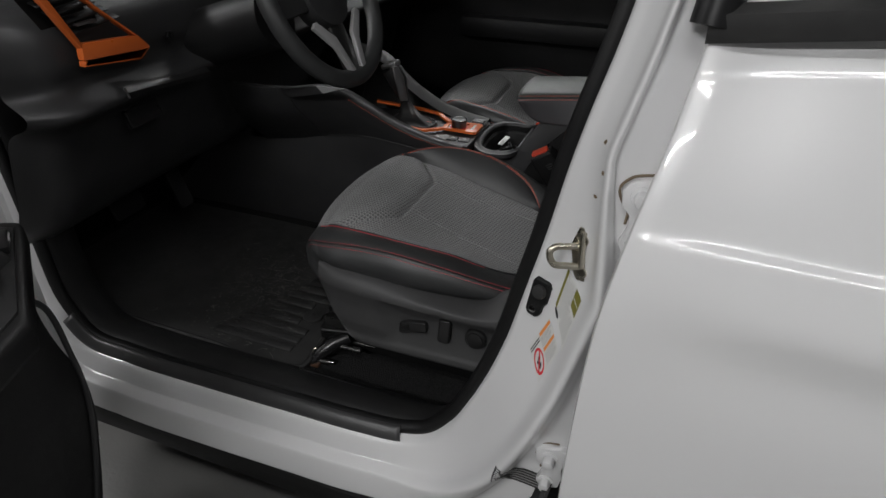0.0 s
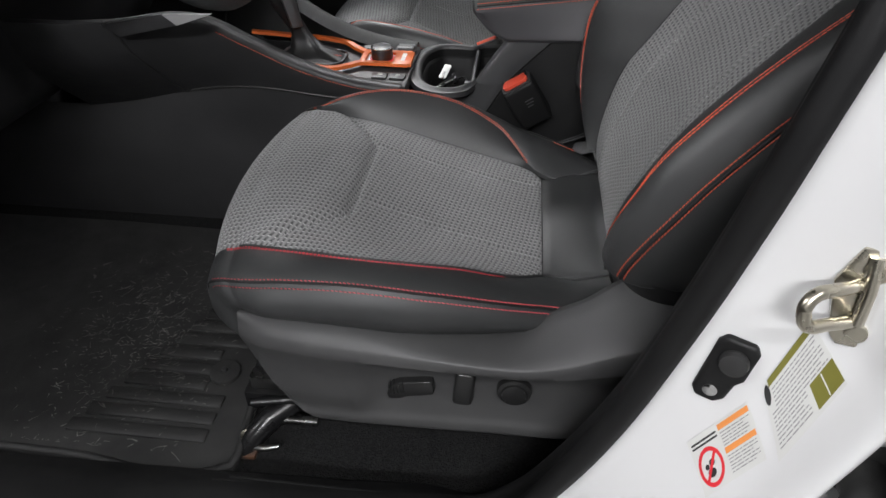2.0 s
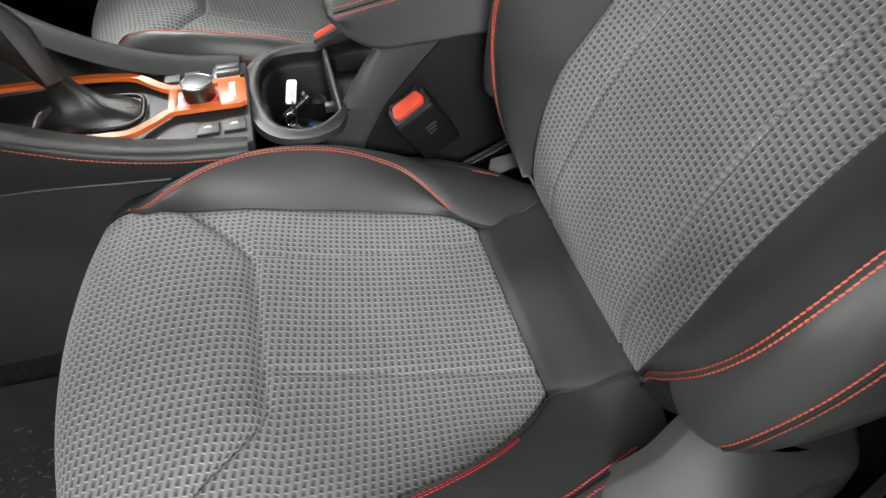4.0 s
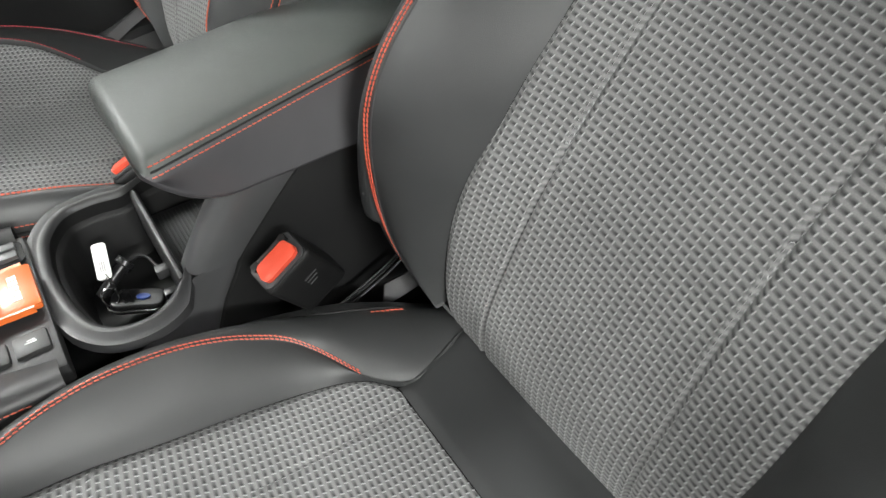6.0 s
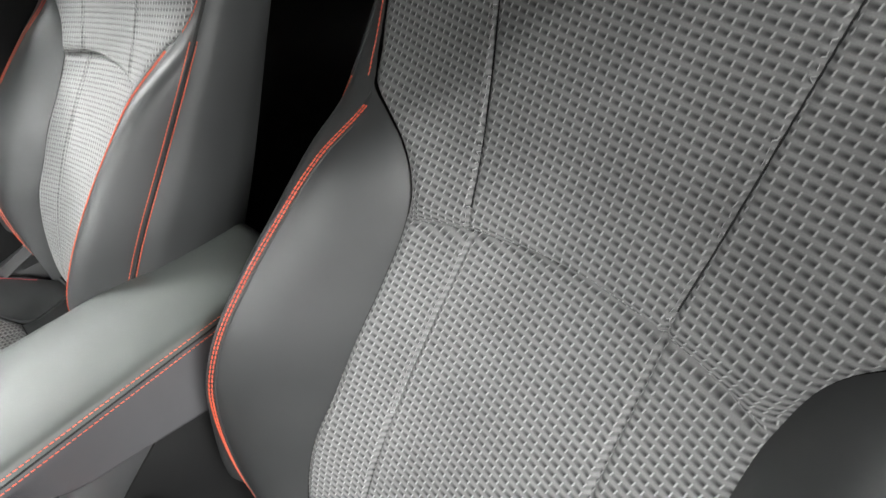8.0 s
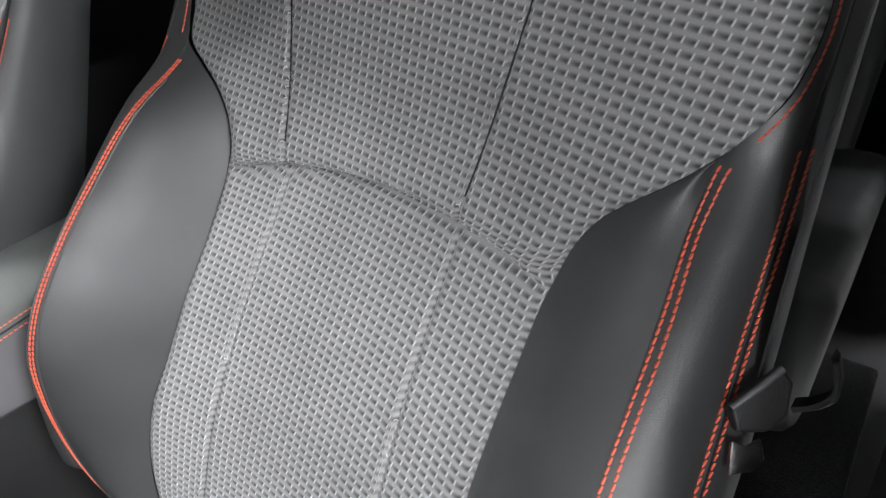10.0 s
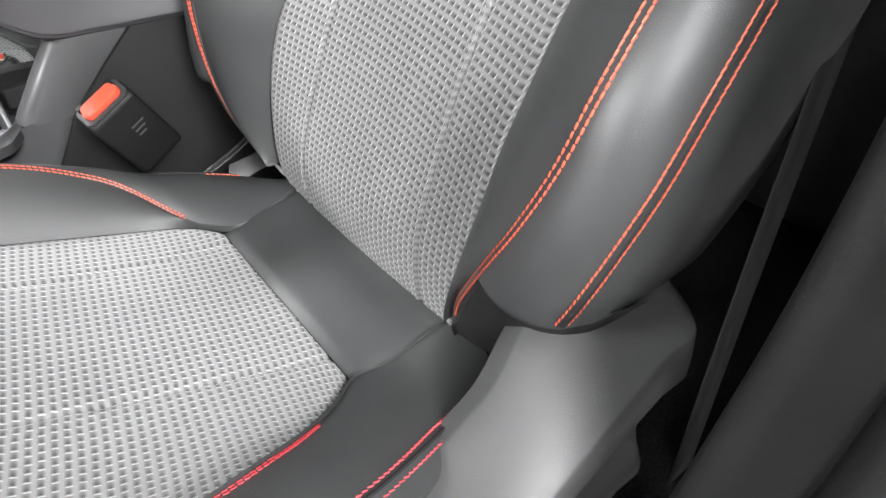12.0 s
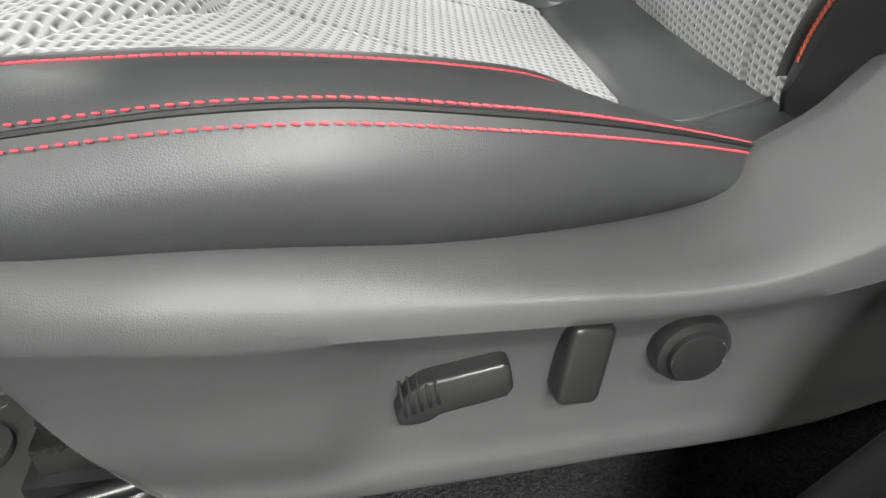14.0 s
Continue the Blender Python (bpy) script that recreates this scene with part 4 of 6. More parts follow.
out_y = np.array([0.0, -1, 0])
away = np.cross(along, out_y)
away /= np.linalg.norm(away, axis=1)[:, None]
if away[len(away) // 2][2] > 0:
    away = -away
SILL = [(0.0, 0.0), (0.006, 0.012), (0.014, 0.024), (0.034, 0.030), (0.050, 0.033), (0.055, 0.036), (0.061, 0.052), (0.070, 0.059), (0.114, 0.064), (0.129, 0.063), (0.134, 0.048)]
PILLAR = [(0.0, 0.0), (0.006, 0.010), (0.016, 0.016), (0.040, 0.026), (0.064, 0.040), (0.082, 0.056), (0.094, 0.082), (0.104, 0.086), (0.114, 0.072), (0.132, 0.052), (0.190, 0.046)]
blend = np.clip((seal[:, 0] - 0.30) / 0.17, 0, 1)
blend = blend * blend * (3 - 2 * blend)
ring = []
for p, a, w in zip(seal, away, blend):
    row = []
    up = min(1.0, max(0.0, (p[2] - 0.88) / 0.185))
    for j, ((n0, o0), (n1, o1)) in enumerate(zip(SILL, PILLAR)):
        if j < len(PILLAR) - 1:
            n1 *= 1 - 0.55 * up
        if 5 <= j <= 8:
            o1 -= (o1 - 0.05) * 0.45 * up
        row.append(p + a * (n0 + (n1 - n0) * w) + out_y * (o0 + (o1 - o0) * w))
    ring.append(row)
ring = np.array(ring)
fine = np.stack([hermite(np.arange(ring.shape[1]), r)(np.linspace(0, ring.shape[1] - 1, 50)) for r in ring])
body = part("body_side", sheet(fine), PAINT, car, "white painted sill and door pillar")
strip = seal - away * 0.006 + np.array([0, 0.006, 0])
part("door_seal", tube(strip, 0.013, 10), PLASTIC_DARK, car, "black rubber door seal")
# the sill's scuff plate laps over the seal and stops short of the pillar
lap = [(p, a) for p, a in zip(seal, away) if -0.475 < p[0] < 0.338 and p[2] < 0.5]
plate = sheet([[p + a * n + out_y * o for n, o in ((-0.016, 0.0), (-0.010, 0.007), (-0.004, 0.012), (0.002, 0.0155), (0.006, 0.0165), (0.0085, 0.016), (0.009, 0.010))] for p, a in lap])
thicken(part("scuff_plate", plate, SCUFF, car, "black plastic scuff plate on the sill"), 0.003)
# trim inside the pillar and the sill plate
rows = []
for p, a, w in zip(seal, away, blend):
    inside = ((-0.004, 0.008), (-0.016 + 0.018 * w, 0.020 + 0.005 * w), (-0.018 + 0.026 * w, 0.045 + 0.003 * w), (-0.012 + 0.028 * w, 0.075 - 0.004 * w), (0.012 + 0.070 * w, 0.105 - 0.022 * w))
    rows.append([p + a * n + np.array([0, y, -0.004 * (1 - w) * (k == 3)]) for k, (n, y) in enumerate(inside)])
rows = np.array(rows)
trim = np.stack([hermite(np.arange(5), r)(np.linspace(0, 4, 25)) for r in rows])
part("pillar_trim", sheet(trim), PILLAR_TRIM, car, "black plastic sill plate and pillar trim")
for k, yy in enumerate((0.150, 0.158, 0.166)):
    part("sill_rib", tube(np.array([(0.02 + 0.02 * k, yy, 0.4325 - 0.002 * k), (0.27, yy, 0.4305 - 0.002 * k)]), 0.0022, 6), PLASTIC_DARK, car)
part("rocker_cladding", box(-0.62, 0.75, 0.012, 0.05, 0.235, 0.297, 0.012), PLASTIC_DARK, car, "black plastic strip under the sill")
part("underside", box(-0.9, 3.0, 0.08, 1.66, 0.24, 0.33, 0.02), PLASTIC_DARK, car, "black underside")
part("cabin_floor", box(-0.95, 1.6, 0.13, 1.62, 0.33, 0.384, 0.01), CARPET_FLOOR, car, "black carpet on the cabin floor")
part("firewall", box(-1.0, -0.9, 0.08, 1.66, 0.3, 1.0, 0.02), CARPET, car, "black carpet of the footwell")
part("far_side", box(-0.9, 1.9, 1.60, 1.66, 0.33, 1.16, 0.02), PLASTIC_DARK, car, "dark door trim on the far side")
part("far_armrest", box(-0.1, 0.62, 1.535, 1.61, 0.80, 0.87, 0.02), PLASTIC_DARK, car, "dark door armrest")
part("far_handle", box(-0.05, 0.12, 1.585, 1.605, 0.93, 0.96, 0.008), SATIN, car, "metal inner door handle")
part("far_skin", box(-0.9, 3.0, 1.66, 1.75, 0.3, 1.18, 0.03), PAINT, car, "white far side")
roof_pts = []
for x in np.linspace(-0.30, 3.0, 24):
    crown = 1.66 - 0.10 * max(0, (0.2 - x) / 0.5) ** 2 - 0.03 * max(0, (x - 1.8) / 1.2) ** 2
    roof_pts.append([(x, y, crown - 0.10 * (abs(y - 0.87) / 0.65) ** 6) for y in np.linspace(0.22, 1.52, 25)])
thicken(part("roof", sheet(roof_pts), PAINT, car, "white roof"), 0.04)
part("headliner", sheet(np.array(roof_pts) - np.array([0, 0, 0.05])), HEADLINER, car, "pale roof lining")
for y0, y1 in ((0.20, 0.12), (1.54, 1.62)):
    part("front_pillar", tube(path_of([(-0.95, y1, 1.05), (-0.62, (y0 + y1) / 2, 1.34), (-0.25, y0, 1.58)], 0.05), 0.035, 10), PAINT, car, "white windscreen pillar")
    part("roof_rail", tube(path_of([(-0.25, y0, 1.58), (0.6, y0, 1.63), (1.6, y0, 1.62), (2.9, y0, 1.5)], 0.1), 0.035, 10), PAINT, car, "white roof rail")
    part("rear_pillar", tube(path_of([(2.9, y0, 1.5), (3.0, y1, 1.2), (3.0, y1, 0.5)], 0.1), 0.05, 10), PAINT, car, "white rear pillar")
part("far_pillar", tube(path_of([(0.55, 1.62, 1.1), (0.66, 1.56, 1.35), (0.7, 1.54, 1.6)], 0.1), 0.045, 10), PLASTIC_DARK, car, "dark far pillar")
# unseen panel, added to keep light out of the rear cabin
thicken(part("rear_quarter", sheet([[(x, 0.05 + 0.10 * max(0.0, (z - 1.1) / 0.5), z) for z in np.linspace(0.32, 1.56, 14)] for x in np.linspace(1.84, 2.97, 12)]), PAINT, car, "white rear quarter panel, unseen, closing off light"), 0.03)
part("tailgate", box(2.95, 3.05, 0.1, 1.65, 0.3, 1.15, 0.03), PLASTIC_DARK, car, "dark tailgate trim")
screen = part("windscreen", sheet([[(-0.95, y, 1.06), (-0.3, y, 1.57)] for y in np.linspace(0.18, 1.56, 9)]), GLASS, car, "clear windscreen")
screen.visible_shadow = False
pane = part("far_window", sheet([[(x, 1.63, 1.16), (x, 1.55, 1.58)] for x in np.linspace(-0.5, 0.6, 9)]), GLASS, car, "far side window")
# opaque, added to keep lamp light off the bench; tint assumed from the near side
part("far_rear_window", sheet([[(x, 1.63, 1.16), (x, 1.55, 1.58)] for x in np.linspace(0.7, 2.8, 9)]), GLOSS, car, "dark tinted rear side window")
pane.visible_shadow = False

# ---- rear door, shut ----
rear_door = thing("rear_door", "white rear car door, shut, with a dark window", "car door", (1.1, -0.04, 0.34))
edge = hermite([0.32, 0.40, 0.50, 0.60, 0.70, 0.81, 0.904, 0.976, 1.037, 1.09, 1.145, 1.20], [(0.640, -0.030), (0.643, -0.045), (0.647, -0.054), (0.650, -0.060), (0.653, -0.062), (0.658, -0.062), (0.666, -0.058), (0.678, -0.046), (0.691, -0.024), (0.703, 0.0), (0.713, 0.026), (0.722, 0.045)])
pts = []
for z in np.concatenate([np.linspace(0.32, 0.97, 48), np.linspace(0.976, 1.024, 40), np.linspace(1.035, 1.14, 10), np.linspace(1.146, 1.166, 14), np.linspace(1.172, 1.19, 4)]):
    ex, ey = edge(z)
    row = [(ex + 0.03, ey + 0.05, z), (ex + 0.006, ey + 0.03, z), (ex, ey + 0.008, z), (ex + 0.002, ey + 0.002, z), (ex + 0.008, ey, z)]
    for d in np.linspace(0.03, 1.15, 30):
        swell = -0.018 * math.sin(min(1.0, d / 0.5) * math.pi / 2) - 0.006 * math.exp(-(((z - 0.93) / 0.03) ** 2)) * min(1, d / 0.2)
        dip = 0.006 * math.exp(-(((z - 0.87) / 0.05) ** 2)) * min(1, d / 0.2)
        ledge = 0.009 / (1 + math.exp(-(z - 1.000) / 0.0022)) * min(1, d / 0.06)
        ledge += 0.003 / (1 + math.exp(-(z - 1.155) / 0.002)) * min(1, d / 0.04)
        row.append((ex + d, ey + swell + dip + ledge, z + 0.135 * d * max(0.0, (z - 1.0) / 0.19)))
    pts.append(row)
part("door_skin", sheet(pts), PAINT, rear_door, "white painted door skin")
belt = [(0.718, 0.036, 1.190), (0.9, 0.018, 1.214), (1.3, 0.015, 1.268), (1.87, 0.03, 1.345)]
b = path_of(belt, 0.05)
part("belt_moulding", sheet([[p + np.array([0, 0.0, -0.004]), p + np.array([0, -0.004, 0.002]), p + np.array([0, -0.003, 0.024]), p + np.array([0, 0.012, 0.032]), p + np.array([0, 0.02, 0.03])] for p in b]), RUBBER, rear_door, "black rubber window moulding")
part("window_glass", sheet([[p + np.array([0.06, 0.012, 0.02]), p + np.array([0.09, 0.06, 0.20]), p + np.array([0.12, 0.13, 0.37])] for p in b[1:]]), GLOSS, rear_door, "dark tinted rear window")
part("window_frame", tube(path_of([(0.722, 0.050, 1.20), (0.742, 0.085, 1.35), (0.775, 0.16, 1.56)], 0.03), 0.024, 10), GLOSS, rear_door, "black window frame")

# ---- fittings on the door pillar ----
def on_pillar(x, y, z, lean=0.0):
    """A pose on the pillar's face: x along the car, y up along the pillar, z out towards the open door."""
    return Matrix.Translation((x, y, z)) @ frame_of((0, 0, 0), (0.93, -0.37, 0), (0.22, 0.0, 1.0)) @ pose(0, 0, 0, 0, 0, lean)


striker = thing("door_striker", "zinc-plated steel door striker bolted to the pillar", "door striker", (0.625, 0.06, 0.89))
m = on_pillar(0.6245, 0.055, 0.9065, 6) @ Matrix.Scale(0.78, 4)
part("plate", moved(prism([(-0.013, -0.038), (-0.006, -0.048), (0.010, -0.048), (0.018, -0.036), (0.018, 0.016), (0.004, 0.048), (-0.006, 0.048), (-0.020, 0.014)], 0.006, 0.0018), m), STEEL, striker, "zinc-plated plate")
loop = path_of([(0.004, 0.016, 0.004), (-0.018, 0.016, 0.024), (-0.032, 0.015, 0.036), (-0.037, 0.009, 0.041), (-0.037, -0.004, 0.041), (-0.033, -0.015, 0.037), (-0.016, -0.019, 0.022), (0.006, -0.021, 0.004)], 0.003)
part("loop", tube([m @ Vector(p) for p in loop], 0.0046, 10), STEEL, striker, "bright steel loop")
part("upright", tube([m @ Vector(p) for p in ((0.004, -0.02, 0.010), (0.005, 0.012, 0.012), (0.004, 0.042, 0.007))], 0.0045, 10), STEEL, striker, "bright steel rib")
for yy in (-0.031, 0.028):
    part("bolt", moved(disc(0.009, 0.007, 18, 0.0015), m @ Matrix.Translation((0.006, yy, 0.004))), STEEL, striker, "steel bolt")

switch = thing("door_switch", "black rubber door switch on the white pillar", "switch", (0.575, 0.075, 0.80))
m = on_pillar(0.572, 0.0765, 0.813, -6) @ Matrix.Scale(0.9, 4)
part("housing", moved(prism([(-0.017, -0.030), (-0.012, -0.038), (0.004, -0.038), (0.011, -0.030), (0.013, -0.012), (0.018, -0.004), (0.019, 0.026), (0.014, 0.034), (-0.010, 0.034), (-0.015, 0.026)], 0.012, 0.004, 3), m), PLASTIC_DARK, switch, "black plastic housing")
part("button", moved(disc(0.012, 0.012, 24, 0.005), m @ Matrix.Translation((0.003, 0.014, 0.009))), RUBBER, switch, "black rubber button")
part("screw", moved(disc(0.0065, 0.003, 16, 0.001), m @ Matrix.Translation((-0.003, -0.024, 0.0112))), CHROME, switch, "steel screw")

label = thing("warning_label", "white warning sticker with red ring and orange bars", "sticker", (0.59, 0.06, 0.74))
m = on_pillar(0.592, 0.0585, 0.742, 0)


SKIN = BVHTree.FromPolygons([tuple(v.co) for v in body.data.vertices], [tuple(f.vertices) for f in body.data.polygons])


def decal(bm, mat, parent, place_on, name, text=""):
    """A sticker, or a piece of its print, that follows the curve of the pillar's paint."""
    bmesh.ops.triangulate(bm, faces=bm.faces)
    for _ in range(4):
        long = [e for e in bm.edges if e.calc_length() > 0.14]
        if not long:
            break
        bmesh.ops.subdivide_edges(bm, edges=long, cuts=1)
        bmesh.ops.triangulate(bm, faces=bm.faces)
    for v in bm.verts:
        at, out = place_on(v.co.x, v.co.y)
        hit = SKIN.ray_cast(at + out * 0.08, -out, 0.2)[0] or at
        v.co = hit + out * (0.0006 + v.co.z)
    return part(name, bm, mat, parent, text, smooth=False)


def corners(m, tl, tr, br, bl):
    """Maps a unit square to a sticker with these corners on the plane of m."""
    out = (m.to_3x3() @ Vector((0, 0, 1))).normalized()

    def at(a, b):
        x = (tl[0] * (1 - a) + tr[0] * a) * b + (bl[0] * (1 - a) + br[0] * a) * (1 - b)
        y = (tl[1] * (1 - a) + tr[1] * a) * b + (bl[1] * (1 - a) + br[1] * a) * (1 - b)
        return m @ Vector((x, y, 0)), out

    return at


def mark(x0, x1, y0, y1, h):
    return prism([(x0, y0), (x1, y0), (x1, y1), (x0, y1)], h, 0)


def print_line(x0, x1, y, h, rng):
    """One line of unreadable print: bars of the words' lengths."""
    bm, x = bmesh.new(), x0
    while x < x1 - 0.02:
        e = min(x1, x + rng.uniform(0.035, 0.12))
        v = [bm.verts.new((px, py, h)) for px, py in ((x, y), (e, y), (e, y + 0.017), (x, y + 0.017))]
        bm.faces.new(v)
        x = e + 0.016
    return bm


rng = random.Random(11)
spot = corners(m, (-0.0316, -0.0208), (-0.0024, 0.0478), (0.0247, 0.0058), (-0.0025, -0.0692))
decal(mark(0, 1, 0, 1, 0.0003), PAPER, label, spot, "paper")
ringm = bmesh.new()
for a in np.linspace(0, 2 * math.pi, 36, endpoint=False):
    for r in (0.78, 1.0):
        ringm.verts.new((0.235 + 0.20 * r * math.cos(a), 0.40 + 0.34 * r * math.sin(a), 0.0006))
ringm.verts.ensure_lookup_table()
for i in range(36):
    j = (i + 1) % 36
    ringm.faces.new((ringm.verts[2 * i], ringm.verts[2 * i + 1], ringm.verts[2 * j + 1], ringm.verts[2 * j]))
decal(ringm, INK_RED, label, spot, "ring", "red ring")
decal(prism([(0.10, 0.20), (0.13, 0.16), (0.37, 0.60), (0.34, 0.64)], 0.0007, 0), INK_RED, label, spot, "slash", "red slash")
for px, py, w, h in ((0.22, 0.30, 0.14, 0.16), (0.26, 0.46, 0.10, 0.12), (0.17, 0.42, 0.07, 0.10)):
    decal(prism([(px + w * math.cos(k) / 2, py + h * math.sin(k) / 2) for k in np.linspace(0, 5.6, 9)], 0.0005, 0), INK, label, spot, "pictogram", "black pictogram")
for yy in (0.86, 0.44):
    decal(mark(0.50, 0.98, yy, yy + 0.10, 0.0005), INK_ORANGE, label, spot, "orange_bar", "orange bar")
for k, yy in enumerate((0.80, 0.745, 0.69, 0.635, 0.58, 0.38, 0.325, 0.27, 0.215, 0.16, 0.105)):
    decal(print_line(0.51, 0.96 - 0.08 * (k % 3 == 1), yy, 0.0007, rng), INK_GREY, label, spot, "text_line")
for yy in (0.86, 0.79):
    decal(mark(0.04, 0.46, yy, yy + 0.035, 0.0005), INK, label, spot, "text_line")

label2 = thing("data_label", "white data sticker with dark panel and small print", "sticker", (0.615, 0.05, 0.82))
m = on_pillar(0.620, 0.0515, 0.822, 0)
spot = corners(m, (-0.0249, -0.0143), (-0.0137, 0.0533), (0.0191, 0.0216), (0.0035, -0.0687))
decal(mark(0, 1, 0, 1, 0.0003), PAPER, label2, spot, "paper")
decal(mark(0.64, 0.99, 0.06, 0.42, 0.0005), INK_OLIVE, label2, spot, "dark_panel", "dark olive panel")
decal(mark(0.80, 0.815, 0.08, 0.40, 0.0006), PAPER, label2, spot, "panel_line")
decal(mark(0.10, 1.0, 0.93, 1.03, 0.0005), INK_OLIVE, label2, spot, "dark_band", "dark olive band")
decal(prism([(0.05 + 0.055 * math.cos(k), 0.86 + 0.14 * math.sin(k)) for k in np.linspace(0, 6.0, 18)], 0.0005, 0), INK, label2, spot, "round_mark", "black round mark")
for k in range(14):
    yy = 0.86 - 0.058 * k
    decal(print_line(0.14 if yy > 0.6 else 0.06, (0.95 if yy > 0.40 else 0.58) - 0.07 * (k % 4 == 2), yy, 0.0007, rng), INK_GREY, label2, spot, "text_line")

label3 = thing("tyre_label", "black sticker with pale print low on the pillar", "sticker", (0.57, 0.03, 0.46))
m = Matrix.Translation((0.575, 0.012, 0.470)) @ frame_of((0, 0, 0), (0.96, -0.26, -0.10), (0.0, 0.35, 0.9))
spot = corners(m, (-0.045, 0.018), (0.05, 0.018), (0.05, -0.018), (-0.045, -0.018))
decal(mark(0, 1, 0, 1, 0.0005), INK, label3, spot, "backing")
for k in range(5):
    decal(mark(0.06, 0.94 - 0.1 * (k % 2), 0.80 - 0.17 * k, 0.87 - 0.17 * k, 0.0008), INK_GREY, label3, spot, "text_line")

for k, (hx, hy, hz) in enumerate([(0.680, 0.036, 0.983), (0.612, 0.040, 0.505)]):
    hit, n = SKIN.ray_cast(Vector((hx, -0.3, hz)), Vector((0, 1, 0)), 1.0)[:2]
    if n.y > 0:
        n = -n
    m = Matrix.Translation(hit - n * 0.003) @ frame_of((0, 0, 0), (-n.y, n.x, 0), n.cross(Vector((-n.y, n.x, 0)))) @ Matrix.Scale(1.05, 4)
    leaf = part("hinge", moved(prism([(-0.014, -0.036), (-0.010, -0.046), (0.004, -0.050), (0.022, -0.044), (0.026, -0.020), (0.024, 0.0), (0.030, 0.022), (0.034, 0.040), (0.020, 0.046), (-0.008, 0.040), (-0.018, 0.030), (-0.016, 0.012), (-0.006, 0.0), (-0.006, -0.016)], 0.014, 0.003, 2), m), PAINT, car, "white painted door hinge")
    for bx, by in ((0.002, -0.032), (0.004, 0.024)):
        part("washer", moved(disc(0.0125, 0.003, 24, 0.001), m @ Matrix.Translation((bx, by, 0.013))), PAINT, leaf, "white painted washer")
        part("bolt", moved(disc(0.0092, 0.018, 6, 0.002), m @ Matrix.Translation((bx, by, 0.013))), PAINT, leaf, "white painted bolt")
    part("sealer", tube([m @ Vector(p) for p in path_of([(0.016, 0.048, 0.004), (-0.010, 0.042, 0.004), (-0.020, 0.030, 0.004), (-0.016, 0.014, 0.004), (-0.008, 0.002, 0.004), (-0.009, -0.014, 0.004)], 0.004)], 0.0017, 6), SEALER, leaf, "brown cracked sealer")

boot = thing("cable_boot", "black rubber cable boot between pillar and rear door", "cable boot", (0.68, 0.03, 0.74))
m = on_pillar(0.690, 0.055, 0.742)
part("flange", moved(disc(0.031, 0.018, 28, 0.008), m), RUBBER, boot, "round rubber flange")
part("hose", tube([m @ Vector(p) for p in path_of([(0.0, 0.0, 0.012), (0.006, -0.010, 0.045), (0.014, -0.05, 0.06), (0.03, -0.09, 0.055)], 0.006)], [0.017 + 0.002 * (i % 2) for i in range(len(path_of([(0.0, 0.0, 0.012), (0.006, -0.010, 0.045), (0.014, -0.05, 0.06), (0.03, -0.09, 0.055)], 0.006)))], 14), RUBBER, boot, "ribbed rubber hose")
for k, (px, py, pz) in enumerate([(0.634, 0.040, 1.063), (0.638, 0.034, 1.030), (0.632, 0.035, 0.995)]):
    py = SKIN.ray_cast(Vector((px, -0.3, pz)), Vector((0, 1, 0)), 1.0)[0].y - 0.0006
    chip = thing("paint_chip", "dark rusty chip in the white pillar paint", "paint chip", (px, py, pz), "paint chips")
    part("chip", moved(prism([(-0.0022, -0.001), (0.0004, -0.003), (0.0018, 0.0), (0.001, 0.0036), (-0.0012, 0.002)], 0.0012, 0), on_pillar(px, py, pz, 35 * k)), SEALER, chip)

# ---- open front door ----
door = thing("front_door", "open white front door with dark plastic inner trim", "car door", (-0.45, -0.02, 0.35))
hinge_at, swing = Vector((-0.370, -0.03, 0)), math.radians(68)
d_along, d_in = Vector((math.cos(swing), -math.sin(swing), 0)), Vector((math.sin(swing), math.cos(swing), 0))


def door_point(s, depth, z):
    return hinge_at + d_along * s + d_in * depth + Vector((0, 0, z))


TRIM = [(0.24, 0.125), (0.28, 0.145), (0.36, 0.15), (0.44, 0.15), (0.5, 0.15), (0.58, 0.148), (0.66, 0.142), (0.74, 0.145), (0.80, 0.155), (0.86, 0.15), (0.92, 0.08), (1.0, 0.05), (1.1, 0.04), (1.17, 0.015)]
front_edge = hermite([0.24, 0.40, 0.54, 0.60, 0.69, 0.825, 0.95, 1.17], [0.27, 0.185, 0.135, 0.138, 0.166, 0.190, 0.205, 0.28])
pts = []
for s in np.linspace(0.0, 1.05, 60) ** 1.5:
    r = min(1.0, s / 0.03)
    row = []
    for z, d in TRIM:
        start = float(front_edge(z))
        row.append(tuple(door_point(start + (1.05 - start) * s / 1.05, d * math.sqrt(r) + 0.004, z)))
    pts.append(row)
fine_door = np.stack([hermite(np.arange(len(TRIM)), np.array(r))(np.linspace(0, len(TRIM) - 1, 50)) for r in pts])
part("inner_trim", sheet(fine_door), PILLAR_TRIM, door, "dark plastic inner door trim")
part("inner_metal", sheet([[tuple(door_point(s, -0.004 * (s > 0.01), z)) for z in np.linspace(0.24, 1.18, 12)] for s in np.linspace(-0.005, 1.05, 12)]), PAINT, door, "white painted inner door metal")
part("outer_skin", sheet([[tuple(door_point(s, -0.10 - 0.02 * math.sin((z - 0.3) * 3), z)) for z in np.linspace(0.24, 1.18, 12)] for s in np.linspace(-0.02, 1.08, 12)]), PAINT, door, "white outer skin")
part("door_front_edge", sheet([[tuple(door_point(-0.0, d, z)) for d in np.linspace(-0.11, 0.012, 5)] for z in np.linspace(0.24, 1.18, 12)]), PAINT, door, "white front edge of the door")
